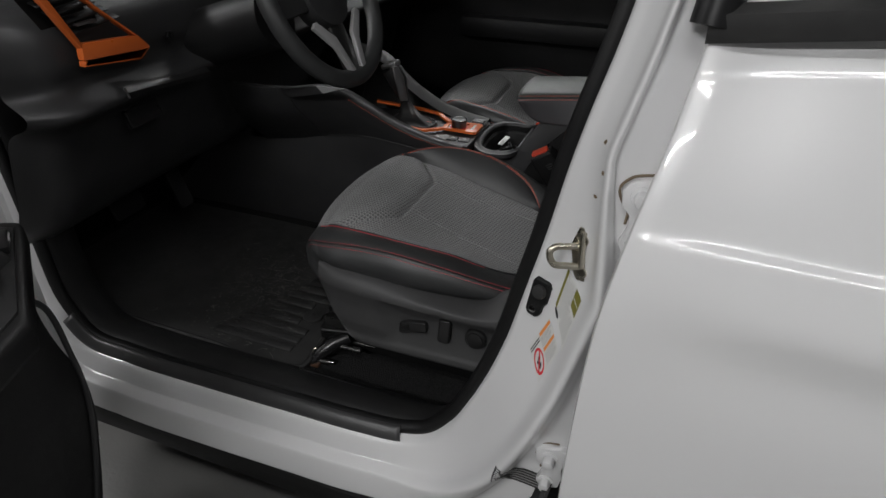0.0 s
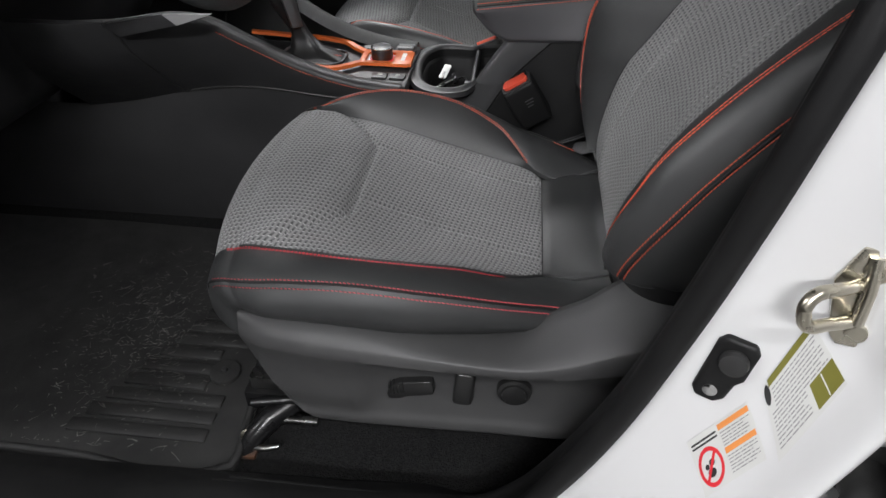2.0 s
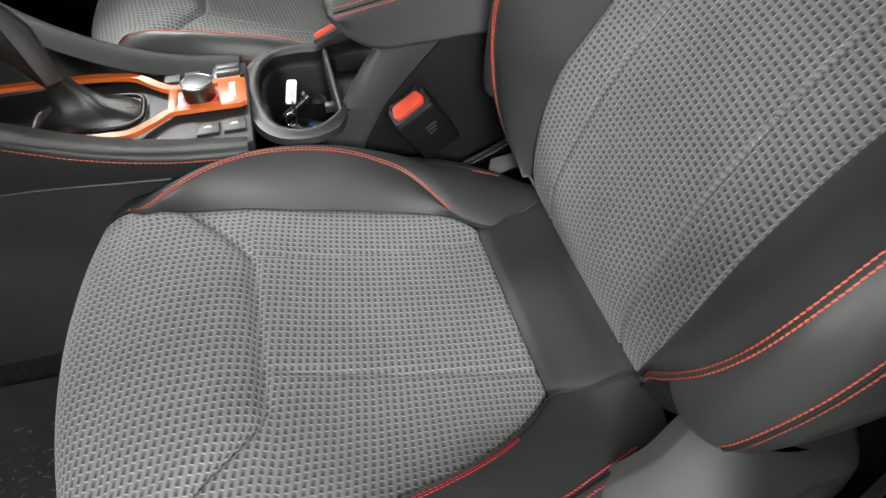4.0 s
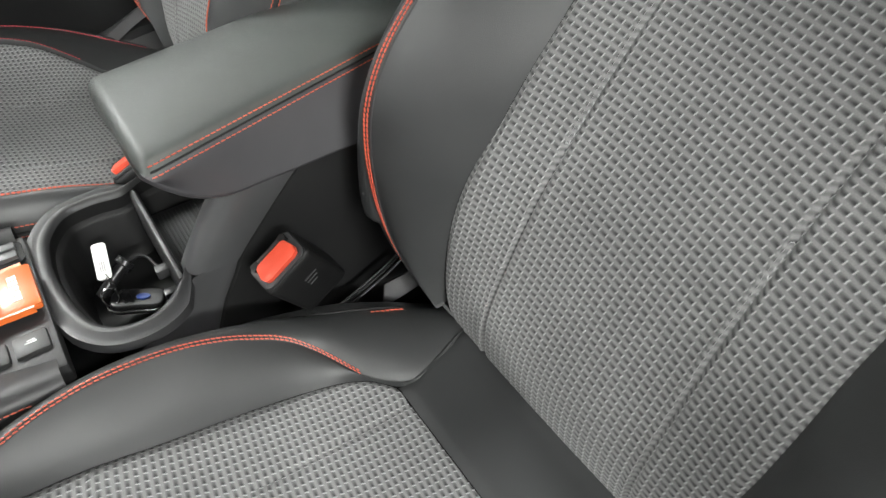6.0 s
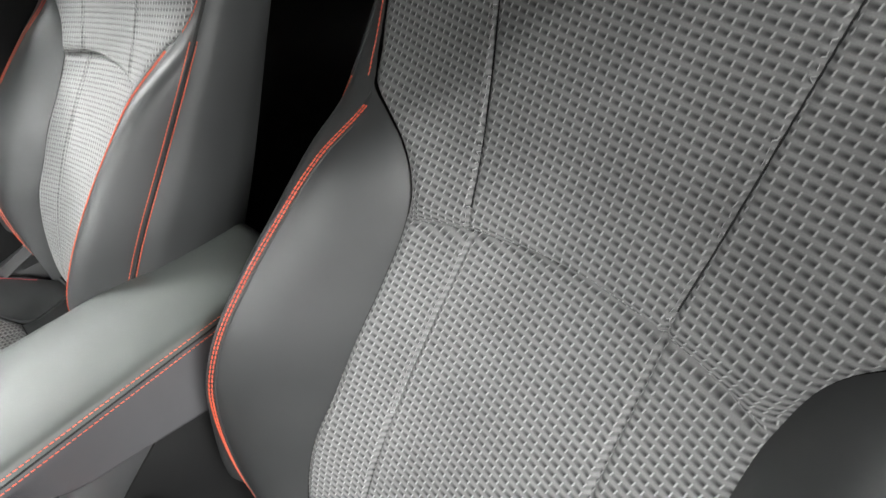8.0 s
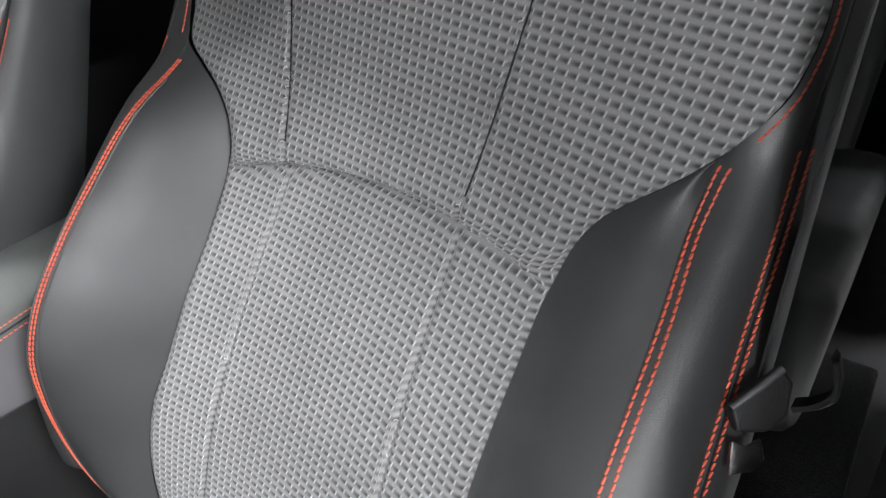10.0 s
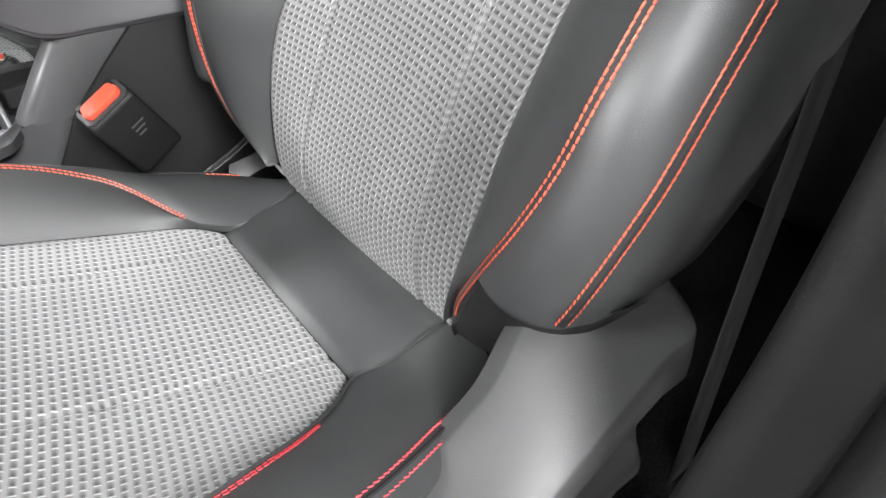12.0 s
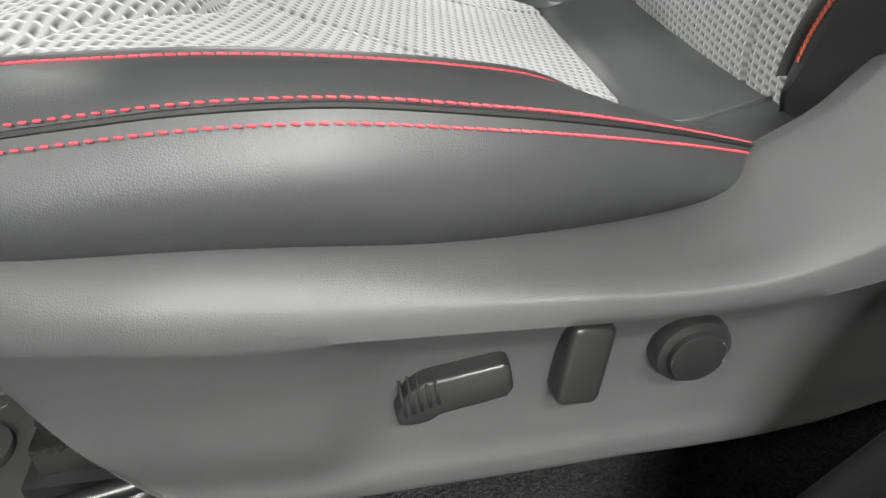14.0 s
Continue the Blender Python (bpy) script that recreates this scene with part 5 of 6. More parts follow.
part("door_rear_edge", sheet([[tuple(door_point(1.05, d, z)) for d in np.linspace(-0.11, 0.03, 5)] for z in np.linspace(0.24, 1.18, 12)]), PAINT, door, "white rear edge of the door")
part("pocket_line", tube(path_of([tuple(door_point(s, d, z)) for s, d, z in ((0.230, 0.158, 0.79), (0.192, 0.152, 0.745), (0.176, 0.152, 0.638), (0.176, 0.154, 0.569), (0.200, 0.157, 0.486), (0.275, 0.156, 0.335))], 0.01), 0.005, 8), PLASTIC, door, "raised edge of the door pocket")
slant = Matrix(((d_along.x, d_in.x, 0, 0), (d_along.y, d_in.y, 0, 0), (0, 0, 1, 0), (0, 0, 0, 1)))
arm_m = Matrix.Translation(door_point(0, 0, 0.80)) @ slant
part("door_armrest", moved(prism([(0.10, 0.06), (0.099, 0.10), (0.361, 0.255), (0.60, 0.24), (0.62, 0.06)], 0.05, 0.012, 3), arm_m), PLASTIC_DARK, door, "black door armrest")
panel = part("switch_panel", moved(prism([(0.125, 0.08), (0.128, 0.105), (0.345, 0.233), (0.40, 0.235), (0.40, 0.09)], 0.006, 0.002, 2), arm_m @ Matrix.Translation((0, 0, 0.048))), BOX, door, "black window switch panel")
for k in range(2):
    at = arm_m @ Matrix.Translation((0.185 + 0.105 * k, 0.115 + 0.045 * k, 0.053)) @ pose(0, 0, 0, 0, 0, 31)
    part("window_switch", moved(box(-0.032, 0.032, -0.022, 0.016, 0.0, 0.012, 0.004), at), GLOSS, panel, "glossy window switch")
    part("switch_trim", tube([at @ Vector((-0.014, 0.017, 0.010)), at @ Vector((0.014, 0.017, 0.010))], 0.003, 6), CHROME, panel, "bright switch edge")

# ---- dashboard and steering wheel ----
dash = thing("dashboard", "black plastic dashboard with orange-framed air vent", "dashboard", (-0.5, 0.85, 0.6))
prof = [(-0.95, 1.06), (-0.72, 1.10), (-0.50, 1.125), (-0.38, 1.12), (-0.335, 1.09), (-0.325, 1.03), (-0.335, 0.985), (-0.300, 0.958), (-0.292, 0.945), (-0.305, 0.93), (-0.36, 0.90), (-0.385, 0.83), (-0.41, 0.74), (-0.47, 0.66), (-0.62, 0.60)]
f = hermite(np.arange(len(prof)), prof)
line = f(np.linspace(0, len(prof) - 1, 70))
part("shell", sheet([[(x - 0.10 * max(0, (0.14 - y) / 0.10) ** 2 - 0.02 * math.sin(y * 3), y, z) for x, z in line] for y in np.linspace(0.06, 1.64, 50)]), PLASTIC, dash, "grained black dashboard shell")
part("ledge", sheet([[(-0.37, y, 0.985 - 0.09 * (y - 0.235)), (-0.318, y, 0.966 - 0.088 * (y - 0.235)), (-0.306, y, 0.962 - 0.088 * (y - 0.235)), (-0.300, y, 0.955 - 0.088 * (y - 0.235)), (-0.303, y, 0.946 - 0.088 * (y - 0.235)), (-0.36, y, 0.930 - 0.088 * (y - 0.235))] for y in np.linspace(0.232, 0.472, 20)]), SWITCH, dash, "satin black ledge")
part("ledge_trim", tube([(-0.303, 0.233, 0.966), (-0.298, 0.236, 0.945)], 0.0022, 6), SATIN, dash, "thin metal edge")
vent_m = frame_of((-0.318, 0, 0.004), (0, 1, 0), (0, 0, 1))
for name, outline in (("vent_frame", [(0.088, 1.180), (0.120, 1.128), (0.165, 1.050), (0.169, 1.060), (0.136, 1.125), (0.106, 1.180)]),
                      ("vent_frame", [(0.140, 1.180), (0.216, 1.110), (0.288, 1.048), (0.297, 1.046), (0.224, 1.109), (0.150, 1.180)]),
                      ("vent_plate", [(0.165, 1.050), (0.163, 1.030), (0.306, 1.018), (0.320, 1.022), (0.297, 1.046), (0.288, 1.048), (0.169, 1.060)]),
                      ("vent_lip", [(0.163, 1.030), (0.162, 1.019), (0.291, 1.002), (0.322, 1.020), (0.312, 1.022), (0.286, 1.008), (0.172, 1.022), (0.170, 1.029)])):
    part(name, moved(prism(outline, 0.016, 0.003, 2), vent_m), ORANGE, dash, "glossy orange vent frame")
part("vent_slot", moved(prism([(0.172, 1.029), (0.174, 1.020), (0.286, 1.006), (0.304, 1.018)], 0.008, 0.001), vent_m), GLOSS, dash, "black slot under the vent")
part("vent_box", sheet([[(-0.345, 0.08, 1.18), (-0.345, 0.16, 1.04)], [(-0.345, 0.16, 1.18), (-0.345, 0.30, 1.04)]]), PLASTIC_DARK, dash, "dark vent opening")
part("start_knob", moved(disc(0.010, 0.010, 20, 0.002), Matrix.Translation((-0.325, 0.395, 1.027)) @ frame_of((0, 0, 0), (0, 1, 0), (0, 0, 1))), GLOSS, dash, "small round knob")
for k in range(5):
    z = 1.070 + 0.019 * k
    y0, y1 = 0.166 - 0.0095 * k * 1.9, 0.272 - 0.0225 * k
    part("slat", moved(box(-0.010, 0.010, y0, y1, -0.0015, 0.0015, 0.001, 1), Matrix.Translation((-0.326, 0, z)) @ pose(0, 0, 0, 5, 20, 0)), PLASTIC_DARK, dash, "black vent slat")
part("vent_tab", box(-0.312, -0.300, 0.168, 0.211, 1.093, 1.098, 0.002), SATIN, dash, "metal vent tab")
part("button_panel", moved(box(-0.02, 0.02, -0.045, 0.045, 0, 0.014, 0.004), Matrix.Translation((-0.352, 0.30, 0.885)) @ pose(0, 0, 0, 0, 72, 0)), GLOSS, dash, "glossy button panel")
part("column_cover", tube(path_of([(-0.42, 0.533, 0.97), (-0.28, 0.533, 1.01), (-0.15, 0.533, 1.05)], 0.02), 0.065, 18), PLASTIC_DARK, dash, "black steering column cover")
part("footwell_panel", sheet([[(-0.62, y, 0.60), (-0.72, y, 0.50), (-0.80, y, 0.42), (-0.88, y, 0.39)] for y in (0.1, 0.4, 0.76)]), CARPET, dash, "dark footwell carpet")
for y, w, z in ((0.42, 0.10, 0.56), (0.60, 0.05, 0.54)):
    part("pedal", moved(prism(rounded(w, 0.055 if w > 0.06 else 0.14, 0.012), 0.012, 0.003), Matrix.Translation((-0.62, y, z)) @ frame_of((0, 0, 0), (0, 1, 0), (-0.35, 0, 1))), PLASTIC_DARK, dash, "black rubber pedal")
    part("pedal_arm", tube([(-0.64, y, z), (-0.66, y, 0.75)], 0.009, 8), PLASTIC_DARK, dash, "dark pedal arm")

wheel = thing("steering_wheel", "black leather steering wheel with silver spokes", "steering wheel", (-0.07, 0.533, 1.08))
wm = Matrix.Translation((-0.042, 0.553, 1.105)) @ pose(0, 0, 0, 0, 66, 0)
ang = np.linspace(0, 2 * math.pi, 73)
part("rim", tube([wm @ Vector((0.183 * math.cos(a), 0.183 * math.sin(a), 0)) for a in ang], 0.0185, 14, closed=True), LEATHER, wheel, "black leather rim")
part("hub", moved(disc(0.075, 0.05, 32, 0.018), wm @ Matrix.Translation((0, 0, -0.035))), PLASTIC, wheel, "black hub pad")
for a0, r0, r1 in ((90, 0.06, 0.17), (-90, 0.06, 0.17)):
    c, s = math.cos(math.radians(a0)), math.sin(math.radians(a0))
    part("spoke", moved(box(-0.028, 0.028, -0.055, 0.055, -0.012, 0.012, 0.008), wm @ Matrix.Translation((0.115 * c, 0.115 * s, -0.01)) @ pose(0, 0, 0, 0, 0, 0)), PLASTIC, wheel, "black side spoke with switches")
for sy in (-1, 1):
    part("spoke_trim", moved(prism([(sy * 0.012, -0.172), (sy * 0.030, -0.172), (sy * 0.050, -0.110), (sy * 0.095, -0.060), (sy * 0.080, -0.050), (sy * 0.034, -0.092)][::sy], 0.010, 0.002, 2), wm @ pose(0, 0, 0, 0, 0, 90) @ Matrix.Translation((0, 0, 0.002))), SILVER, wheel, "satin silver spoke trim")
part("lower_spoke", moved(box(0.06, 0.172, -0.026, 0.026, -0.014, 0.003, 0.006), wm), SWITCH, wheel, "black lower spoke")

# ---- centre console ----
console = thing("centre_console", "black centre console with orange trim and cup holder", "console", (0.2, 0.87, 0.4))
deck = 0.716
side_top = hermite([-0.30, -0.246, -0.126, -0.06, 0.02, 0.10, 0.19, 0.23], [(0.63, 0.853), (0.65, 0.851), (0.715, 0.842), (0.738, 0.800), (0.750, 0.757), (0.757, 0.730), (0.762, 0.716), (0.764, 0.712)])
side_low = hermite([-0.42, -0.30, -0.223, -0.10, 0.06, 0.19, 0.23], [(0.79, 0.64), (0.79, 0.66), (0.785, 0.680), (0.772, 0.702), (0.766, 0.694), (0.766, 0.678), (0.766, 0.67)])
for mirror in (False, True):
    def sym(p):
        p = np.array(p, float)
        if mirror:
            p[..., 1] = 1.765 - p[..., 1]
        return p
    rows = []
    for x in np.linspace(-0.42, 0.23, 60):
        t_y, t_z = side_top(x)
        l_y, l_z = side_low(x)
        rows.append([(x, t_y + 0.05, t_z - 0.012), (x, t_y + 0.022, t_z - 0.001), (x, t_y + 0.008, t_z), (x, t_y, t_z - 0.006), (x, t_y - 0.002 + (l_y - t_y) * 0.3, t_z + (l_z - t_z) * 0.45), (x, l_y - 0.004, l_z + 0.004), (x, l_y, l_z)])
    rows = np.stack([hermite(np.arange(7), np.array(r))(np.linspace(0, 6, 25)) for r in rows])
    # the far trim's darker plastic stands in for the shade on that side
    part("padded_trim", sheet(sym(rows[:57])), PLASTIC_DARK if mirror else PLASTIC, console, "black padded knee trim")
    part("lower_side", sheet(sym([[(x, float(side_low(x)[0]) + 0.003, float(side_low(x)[1])), (x, 0.775, 0.60), (x, 0.785, 0.50), (x, 0.79, 0.385)] for x in np.linspace(-0.80, 0.235, 40)])), PLASTIC, console, "black console side")
    xs = np.linspace(-0.10, 0.17, 30)
    part("stitching", stitches([sym([(x, float(side_top(x)[0]) - 0.0012, float(side_top(x)[1]) - 0.010) for x in xs])]), THREAD, console, "red stitching")
    part("panel_gap", tube(path_of(sym([(x, float(side_low(x)[0]) - 0.002, float(side_low(x)[1])) for x in np.linspace(-0.20, 0.10, 12)]), 0.01), 0.0022, 6), INK, console, "dark panel gap")
    slope = [rows[int(round((-0.249 + 0.046 * k / 12 + 0.42) / 0.65 * 59)), 8 + int(round(16 * k / 12))] + np.array([0, -0.0012, 0]) for k in range(13)]
    for k in range(13):
        slope[k][0] = -0.249 + 0.046 * k / 12
    part("panel_gap", tube(sym(np.array(slope)), 0.0022, 6), INK, console, "dark panel gap")
    if mirror:
        continue
    face_y = 0.654
    am = Matrix(((1, 0, 0, 0), (0, 0, -1, face_y), (0, 1, 0, 0), (0, 0, 0, 1)))
    part("accent_base", moved(prism([(-0.249, 0.848), (-0.221, 0.830), (-0.123, 0.852), (-0.143, 0.868)], 0.006, 0.001), am), GUNMETAL, console, "gunmetal dash accent")
    part("accent", moved(prism([(-0.142, 0.868), (-0.122, 0.852), (-0.063, 0.871)], 0.007, 0.001), am), SILVER, console, "silver dash accent")
part("deck", box(-0.30, 0.204, 0.785, 0.982, deck - 0.03, deck - 0.006, 0.004), PLASTIC, console, "satin black console deck")


def strip(points, width, thick, mat, parent, label, name="orange_trim"):
    p = np.array(points, float)
    t = np.gradient(p, axis=0)
    t[:, 2] = 0
    t /= np.linalg.norm(t, axis=1)[:, None] + 1e-9
    n = np.stack([-t[:, 1], t[:, 0], 0 * t[:, 0]], 1)
    up = np.array([0, 0, thick])
    rows = np.stack([p - n * width / 2, p - n * width * 0.42 + up, p + n * width * 0.42 + up, p + n * width / 2], 1)
    return part(name, sheet(rows), mat, parent, label)


frame_line = [(-0.13, 0.838, deck + 0.022), (-0.06, 0.826, deck + 0.014), (0.03, 0.820, deck + 0.006), (0.058, 0.824, deck + 0.003), (0.085, 0.846, deck), (0.108, 0.864, deck), (0.13, 0.864, deck), (0.196, 0.862, deck)]
far_line = [(x, 1.782 - y, z) for x, y, z in frame_line]
strip(path_of(frame_line, 0.006), 0.013, 0.006, ORANGE, console, "glossy orange trim strip")
strip(path_of(far_line, 0.006), 0.013, 0.006, ORANGE, console, "glossy orange trim strip")
part("orange_end", box(0.166, 0.203, 0.859, 0.921, deck - 0.002, deck + 0.007, 0.004), ORANGE, console, "orange end plate with raised lettering")
for k in range(5):
    part("raised_mark", box(0.181, 0.189, 0.872 + 0.0075 * k, 0.878 + 0.0075 * k, deck + 0.0068, deck + 0.0075, 0), PAPER, console, "pale raised mark")
part("cross_trim", moved(box(-0.006, 0.006, -0.028, 0.028, -0.002, 0.006, 0.003), Matrix.Translation((0.108, 0.891, deck))), ORANGE, console, "orange cross trim")
part("dial_plate", box(0.112, 0.168, 0.869, 0.913, deck - 0.004, deck + 0.002, 0.002), SATIN, console, "grey dial plate")
dial = part("dial", moved(disc(0.0205, 0.025, 40, 0.002), Matrix.Translation((0.143, 0.890, deck))), GUNMETAL, console, "round mode dial with chrome ring")
part("dial_ring", tube([(0.143 + 0.0192 * math.cos(a), 0.890 + 0.0192 * math.sin(a), deck + 0.0245) for a in np.linspace(0, 2 * math.pi, 49)], 0.0015, 8, closed=True), CHROME, dial, "thin chrome ring")
part("dial_cap", moved(disc(0.0178, 0.002, 40, 0.0006), Matrix.Translation((0.143, 0.890, deck + 0.0240))), LEG_GREY, dial, "satin grey dial cap")
part("dial_glow", moved(disc(0.0235, 0.003, 40, 0.001), Matrix.Translation((0.143, 0.890, deck + 0.001))), INK_RED, dial, "dark red dial ring")
for k, (bx, by) in enumerate(((0.150, 0.824), (0.183, 0.824))):
    b = part("push_button", box(bx - 0.0145, bx + 0.0145, by - 0.013, by + 0.013, deck - 0.012, deck - 0.002, 0.003), BOX, console, "black push button")
    part("button_mark", box(bx - 0.005, bx + 0.005, by - 0.0006, by + 0.0006, deck - 0.002, deck - 0.0016, 0), PAPER, b, "white symbol")
    part("button_mark", box(bx - 0.003, bx + 0.004, by + 0.002, by + 0.0032, deck - 0.002, deck - 0.0016, 0), PAPER, b, "white symbol")
for k, (bx, by) in enumerate(((0.105, 0.950), (0.132, 0.951))):
    part("push_button", box(bx - 0.011, bx + 0.011, by - 0.010, by + 0.010, deck - 0.006, deck + 0.002, 0.003), PLASTIC, console, "black push button")
pod = part("heater_pod", moved(prism(rounded(0.042, 0.034, 0.007), 0.004, 0.001), Matrix.Translation((0.180, 0.950, deck - 0.003))), GLOSS, console, "black heater switch pod")
for k in range(2):
    part("rocker", box(0.164, 0.196, 0.938 + 0.0135 * k, 0.949 + 0.0135 * k, deck, deck + 0.006, 0.002), LEG_GREY, pod, "grey seat heater rocker")

# gear lever
gear = thing("gear_lever", "gear lever with silver grip and leather boot", "gear lever", (0.02, 0.888, 0.72))
bootline = []
for k, (h, r) in enumerate([(0.0, 1.0), (0.006, 0.93), (0.012, 0.78), (0.020, 0.50), (0.045, 0.28), (0.07, 0.21)]):
    bootline.append([(0.005 - 0.35 * h + 0.062 * r * math.copysign(abs(math.cos(a)) ** 0.6, math.cos(a)), 0.888 + 0.034 * r * math.copysign(abs(math.sin(a)) ** 0.6, math.sin(a)), deck + h + 0.002 * math.sin(9 * a) * (1 - r)) for a in np.linspace(0, 2 * math.pi, 40, endpoint=False)])
part("leather_boot", sheet(bootline, close=True), SWITCH, gear, "black leather boot")
part("boot_frame", tube([(0.005 + 0.066 * math.copysign(abs(math.cos(a)) ** 0.5, math.cos(a)), 0.888 + 0.038 * math.copysign(abs(math.sin(a)) ** 0.5, math.sin(a)), deck + 0.001) for a in np.linspace(0, 2 * math.pi, 61)], 0.003, 8, closed=True), GLOSS, gear, "glossy boot frame")
part("stitching", stitches([[(0.066, 0.880, deck + 0.008), (0.04, 0.878, deck + 0.012), (0.01, 0.882, deck + 0.03), (-0.01, 0.882, deck + 0.06)]]), THREAD, gear, "red stitching")
part("grip", tube(path_of([(-0.018, 0.888, deck + 0.055), (-0.028, 0.888, deck + 0.085), (-0.040, 0.888, deck + 0.118), (-0.054, 0.888, deck + 0.140)], 0.004), [0.012 + 0.013 * min(1, i / 14) for i in range(len(path_of([(-0.018, 0.888, deck + 0.055), (-0.028, 0.888, deck + 0.085), (-0.040, 0.888, deck + 0.118), (-0.054, 0.888, deck + 0.140)], 0.004)))], 18), SWITCH, gear, "black leather grip")
part("grip_trim", moved(prism([(-0.012, -0.04), (0.010, -0.045), (0.014, 0.02), (0.004, 0.05), (-0.012, 0.05)], 0.006, 0.002), Matrix.Translation((-0.020, 0.870, deck + 0.105)) @ frame_of((0, 0, 0), (0.6, 0.7, 0.1), (-0.35, 0, 1))), SATIN, gear, "silver grip trim")
part("grip_cap", moved(box(-0.026, 0.020, -0.018, 0.018, -0.006, 0.008, 0.006), Matrix.Translation((-0.052, 0.888, deck + 0.152)) @ pose(0, 0, 0, 0, -18, 0)), SATIN, gear, "silver top plate")

# cup holder: an open well with a rim
well = [(0.330, 1.016), (0.308, 1.003), (0.275, 1.006), (0.245, 1.0), (0.225, 0.973), (0.218, 0.937), (0.219, 0.889), (0.226, 0.851), (0.235, 0.826), (0.249, 0.811), (0.268, 0.805), (0.287, 0.808), (0.305, 0.821),
        (0.318, 0.834), (0.334, 0.858), (0.36, 0.868), (0.42, 0.868), (0.46, 0.872), (0.468, 0.90), (0.468, 0.97), (0.45, 1.008), (0.40, 1.022), (0.36, 1.022)]
rim_z = 0.703
w = np.array([(px, py, 0.0) for px, py in well + well[:1]])
wl = path_of(w, 0.004)[:-1]
c = wl.mean(0)
turn = np.roll(wl, -1, 0) - np.roll(wl, 1, 0)
outward = np.stack([turn[:, 1], -turn[:, 0], 0 * turn[:, 0]], 1)
outward /= np.linalg.norm(outward, axis=1)[:, None]
if (outward * (wl - c)).sum() < 0:
    outward = -outward
rows = []
for off, dz in ((0.024, -0.010), (0.022, -0.001), (0.0135, 0.0), (0.010, 0.0025), (0.006, 0.003), (0.002, 0.001), (0.0, -0.004), (-0.001, -0.018), (-0.005, -0.021), (-0.007, -0.024), (-0.010, -0.076), (-0.015, -0.085)):
    narrow = np.clip((0.335 - wl[:, :1]) / 0.035, 0.25, 1.0) if off > 0 else 1.0
    rows.append(wl + outward * off * narrow + np.array([0, 0, rim_z + dz]))
rows += [[(c[0] + (p[0] - c[0]) * k, c[1] + (p[1] - c[1]) * k, rim_z - 0.086) for p in rows[-1]] for k in (0.6, 0.02)]
# the well's darker plastic carries the shade inside it; the rim stays lighter
cup = part("cup_holder", sheet(rows[6:], close=True), PLASTIC_DARK, console, "deep black cup holder")
part("cup_rim", sheet(rows[:7], close=True), PLASTIC, cup, "satin black rounded rim")
part("divider", moved(prism([(-0.0045, -0.05), (0.0045, -0.05), (0.0045, -0.004), (0.0025, 0.0), (-0.002, 0.0), (-0.0045, -0.006)], 0.168, 0.001), Matrix.Translation((0.3195, 1.008, rim_z - 0.004)) @ frame_of((0, 0, 0), (1, 0, 0), (0, 0, 1))), PLASTIC, cup, "grey cup holder divider")
part("cup_clip", box(0.302, 0.315, 0.880, 0.892, rim_z - 0.034, rim_z - 0.022, 0.002), PLASTIC, cup, "small grey clip")
part("cup_clip", box(0.300, 0.314, 0.856, 0.866, rim_z - 0.046, rim_z - 0.034, 0.002), GLOSS, cup, "small black clip")
part("cable", tube(path_of([(0.281, 0.930, rim_z - 0.038), (0.295, 0.925, rim_z - 0.030), (0.308, 0.886, rim_z - 0.028)], 0.004), 0.0016, 6), GLOSS, cup, "thin black cable")
# darker than the other rubber: the shadow under the armrest is in its colour
part("tray_mat", box(0.325, 0.462, 0.862, 1.0, 0.625, 0.662, 0.003), PIPING, cup, "rubber mat in the tray under the armrest")
for k in range(11):
    part("mat_rib", box(0.332 + 0.0045 * k, 0.334 + 0.0045 * k, 0.90, 0.992, 0.661, 0.6632, 0.0004, 1), PIPING, cup)
# console rear: sloped leg, box and armrest
LEG = [(0.322, 0.378, 0.702), (0.330, 0.390, 0.716), (0.354, 0.424, 0.752), (0.378, 0.458, 0.786), (0.379, 0.460, 0.789)]
leg = []
for x0, x1, z in LEG:
    leg.append([(x0 + 0.004, 0.860, z - 0.003), (x0 + 0.002, 0.842, z - 0.001), (x0 + 0.010, 0.831, z), (x0 + 0.020, 0.828, z), (x1 - 0.004, 0.828, z), (x1 - 0.0008, 0.829, z), (x1, 0.832, z)])
part("console_leg", sheet(leg), LEG_GREY, console, "sloped grey-black console leg")
CREASE = [(0.312, 0.50), (0.328, 0.60), (0.350, 0.651), (0.369, 0.684), (0.379, 0.704)]
part("box_side", sheet([[(x1 + 0.0008 + d, 0.829 - (0.0 if d else -0.003), z) for d in (0.0, 0.002, 0.05, 0.15, 0.30)] for x1, z in CREASE[:-1] + [(q[1], q[2]) for q in LEG]]), BOX, console, "black console box side")
apron = []
for x1, z in CREASE:
    row = []
    for x in np.linspace(0.222, x1, 26):
        k = min(1.0, max(0.0, (0.335 - x) / 0.09))
        row.append((x, 0.8285 - 0.052 * k * k * (3 - 2 * k) + (0.003 if x == x1 else 0.0), z - 0.016 * k * (z > 0.70)))
    apron.append(row)
part("console_apron", sheet(apron), LEG_GREY, console, "grey-black console side below the cup holder")
part("box_low", box(0.24, 0.76, 0.835, 0.965, 0.385, 0.60, 0.01), PLASTIC_DARK, console, "black console box base")
part("box_core", box(0.48, 0.76, 0.835, 0.96, 0.60, 0.80, 0.012), PLASTIC_DARK, console, "black console box")
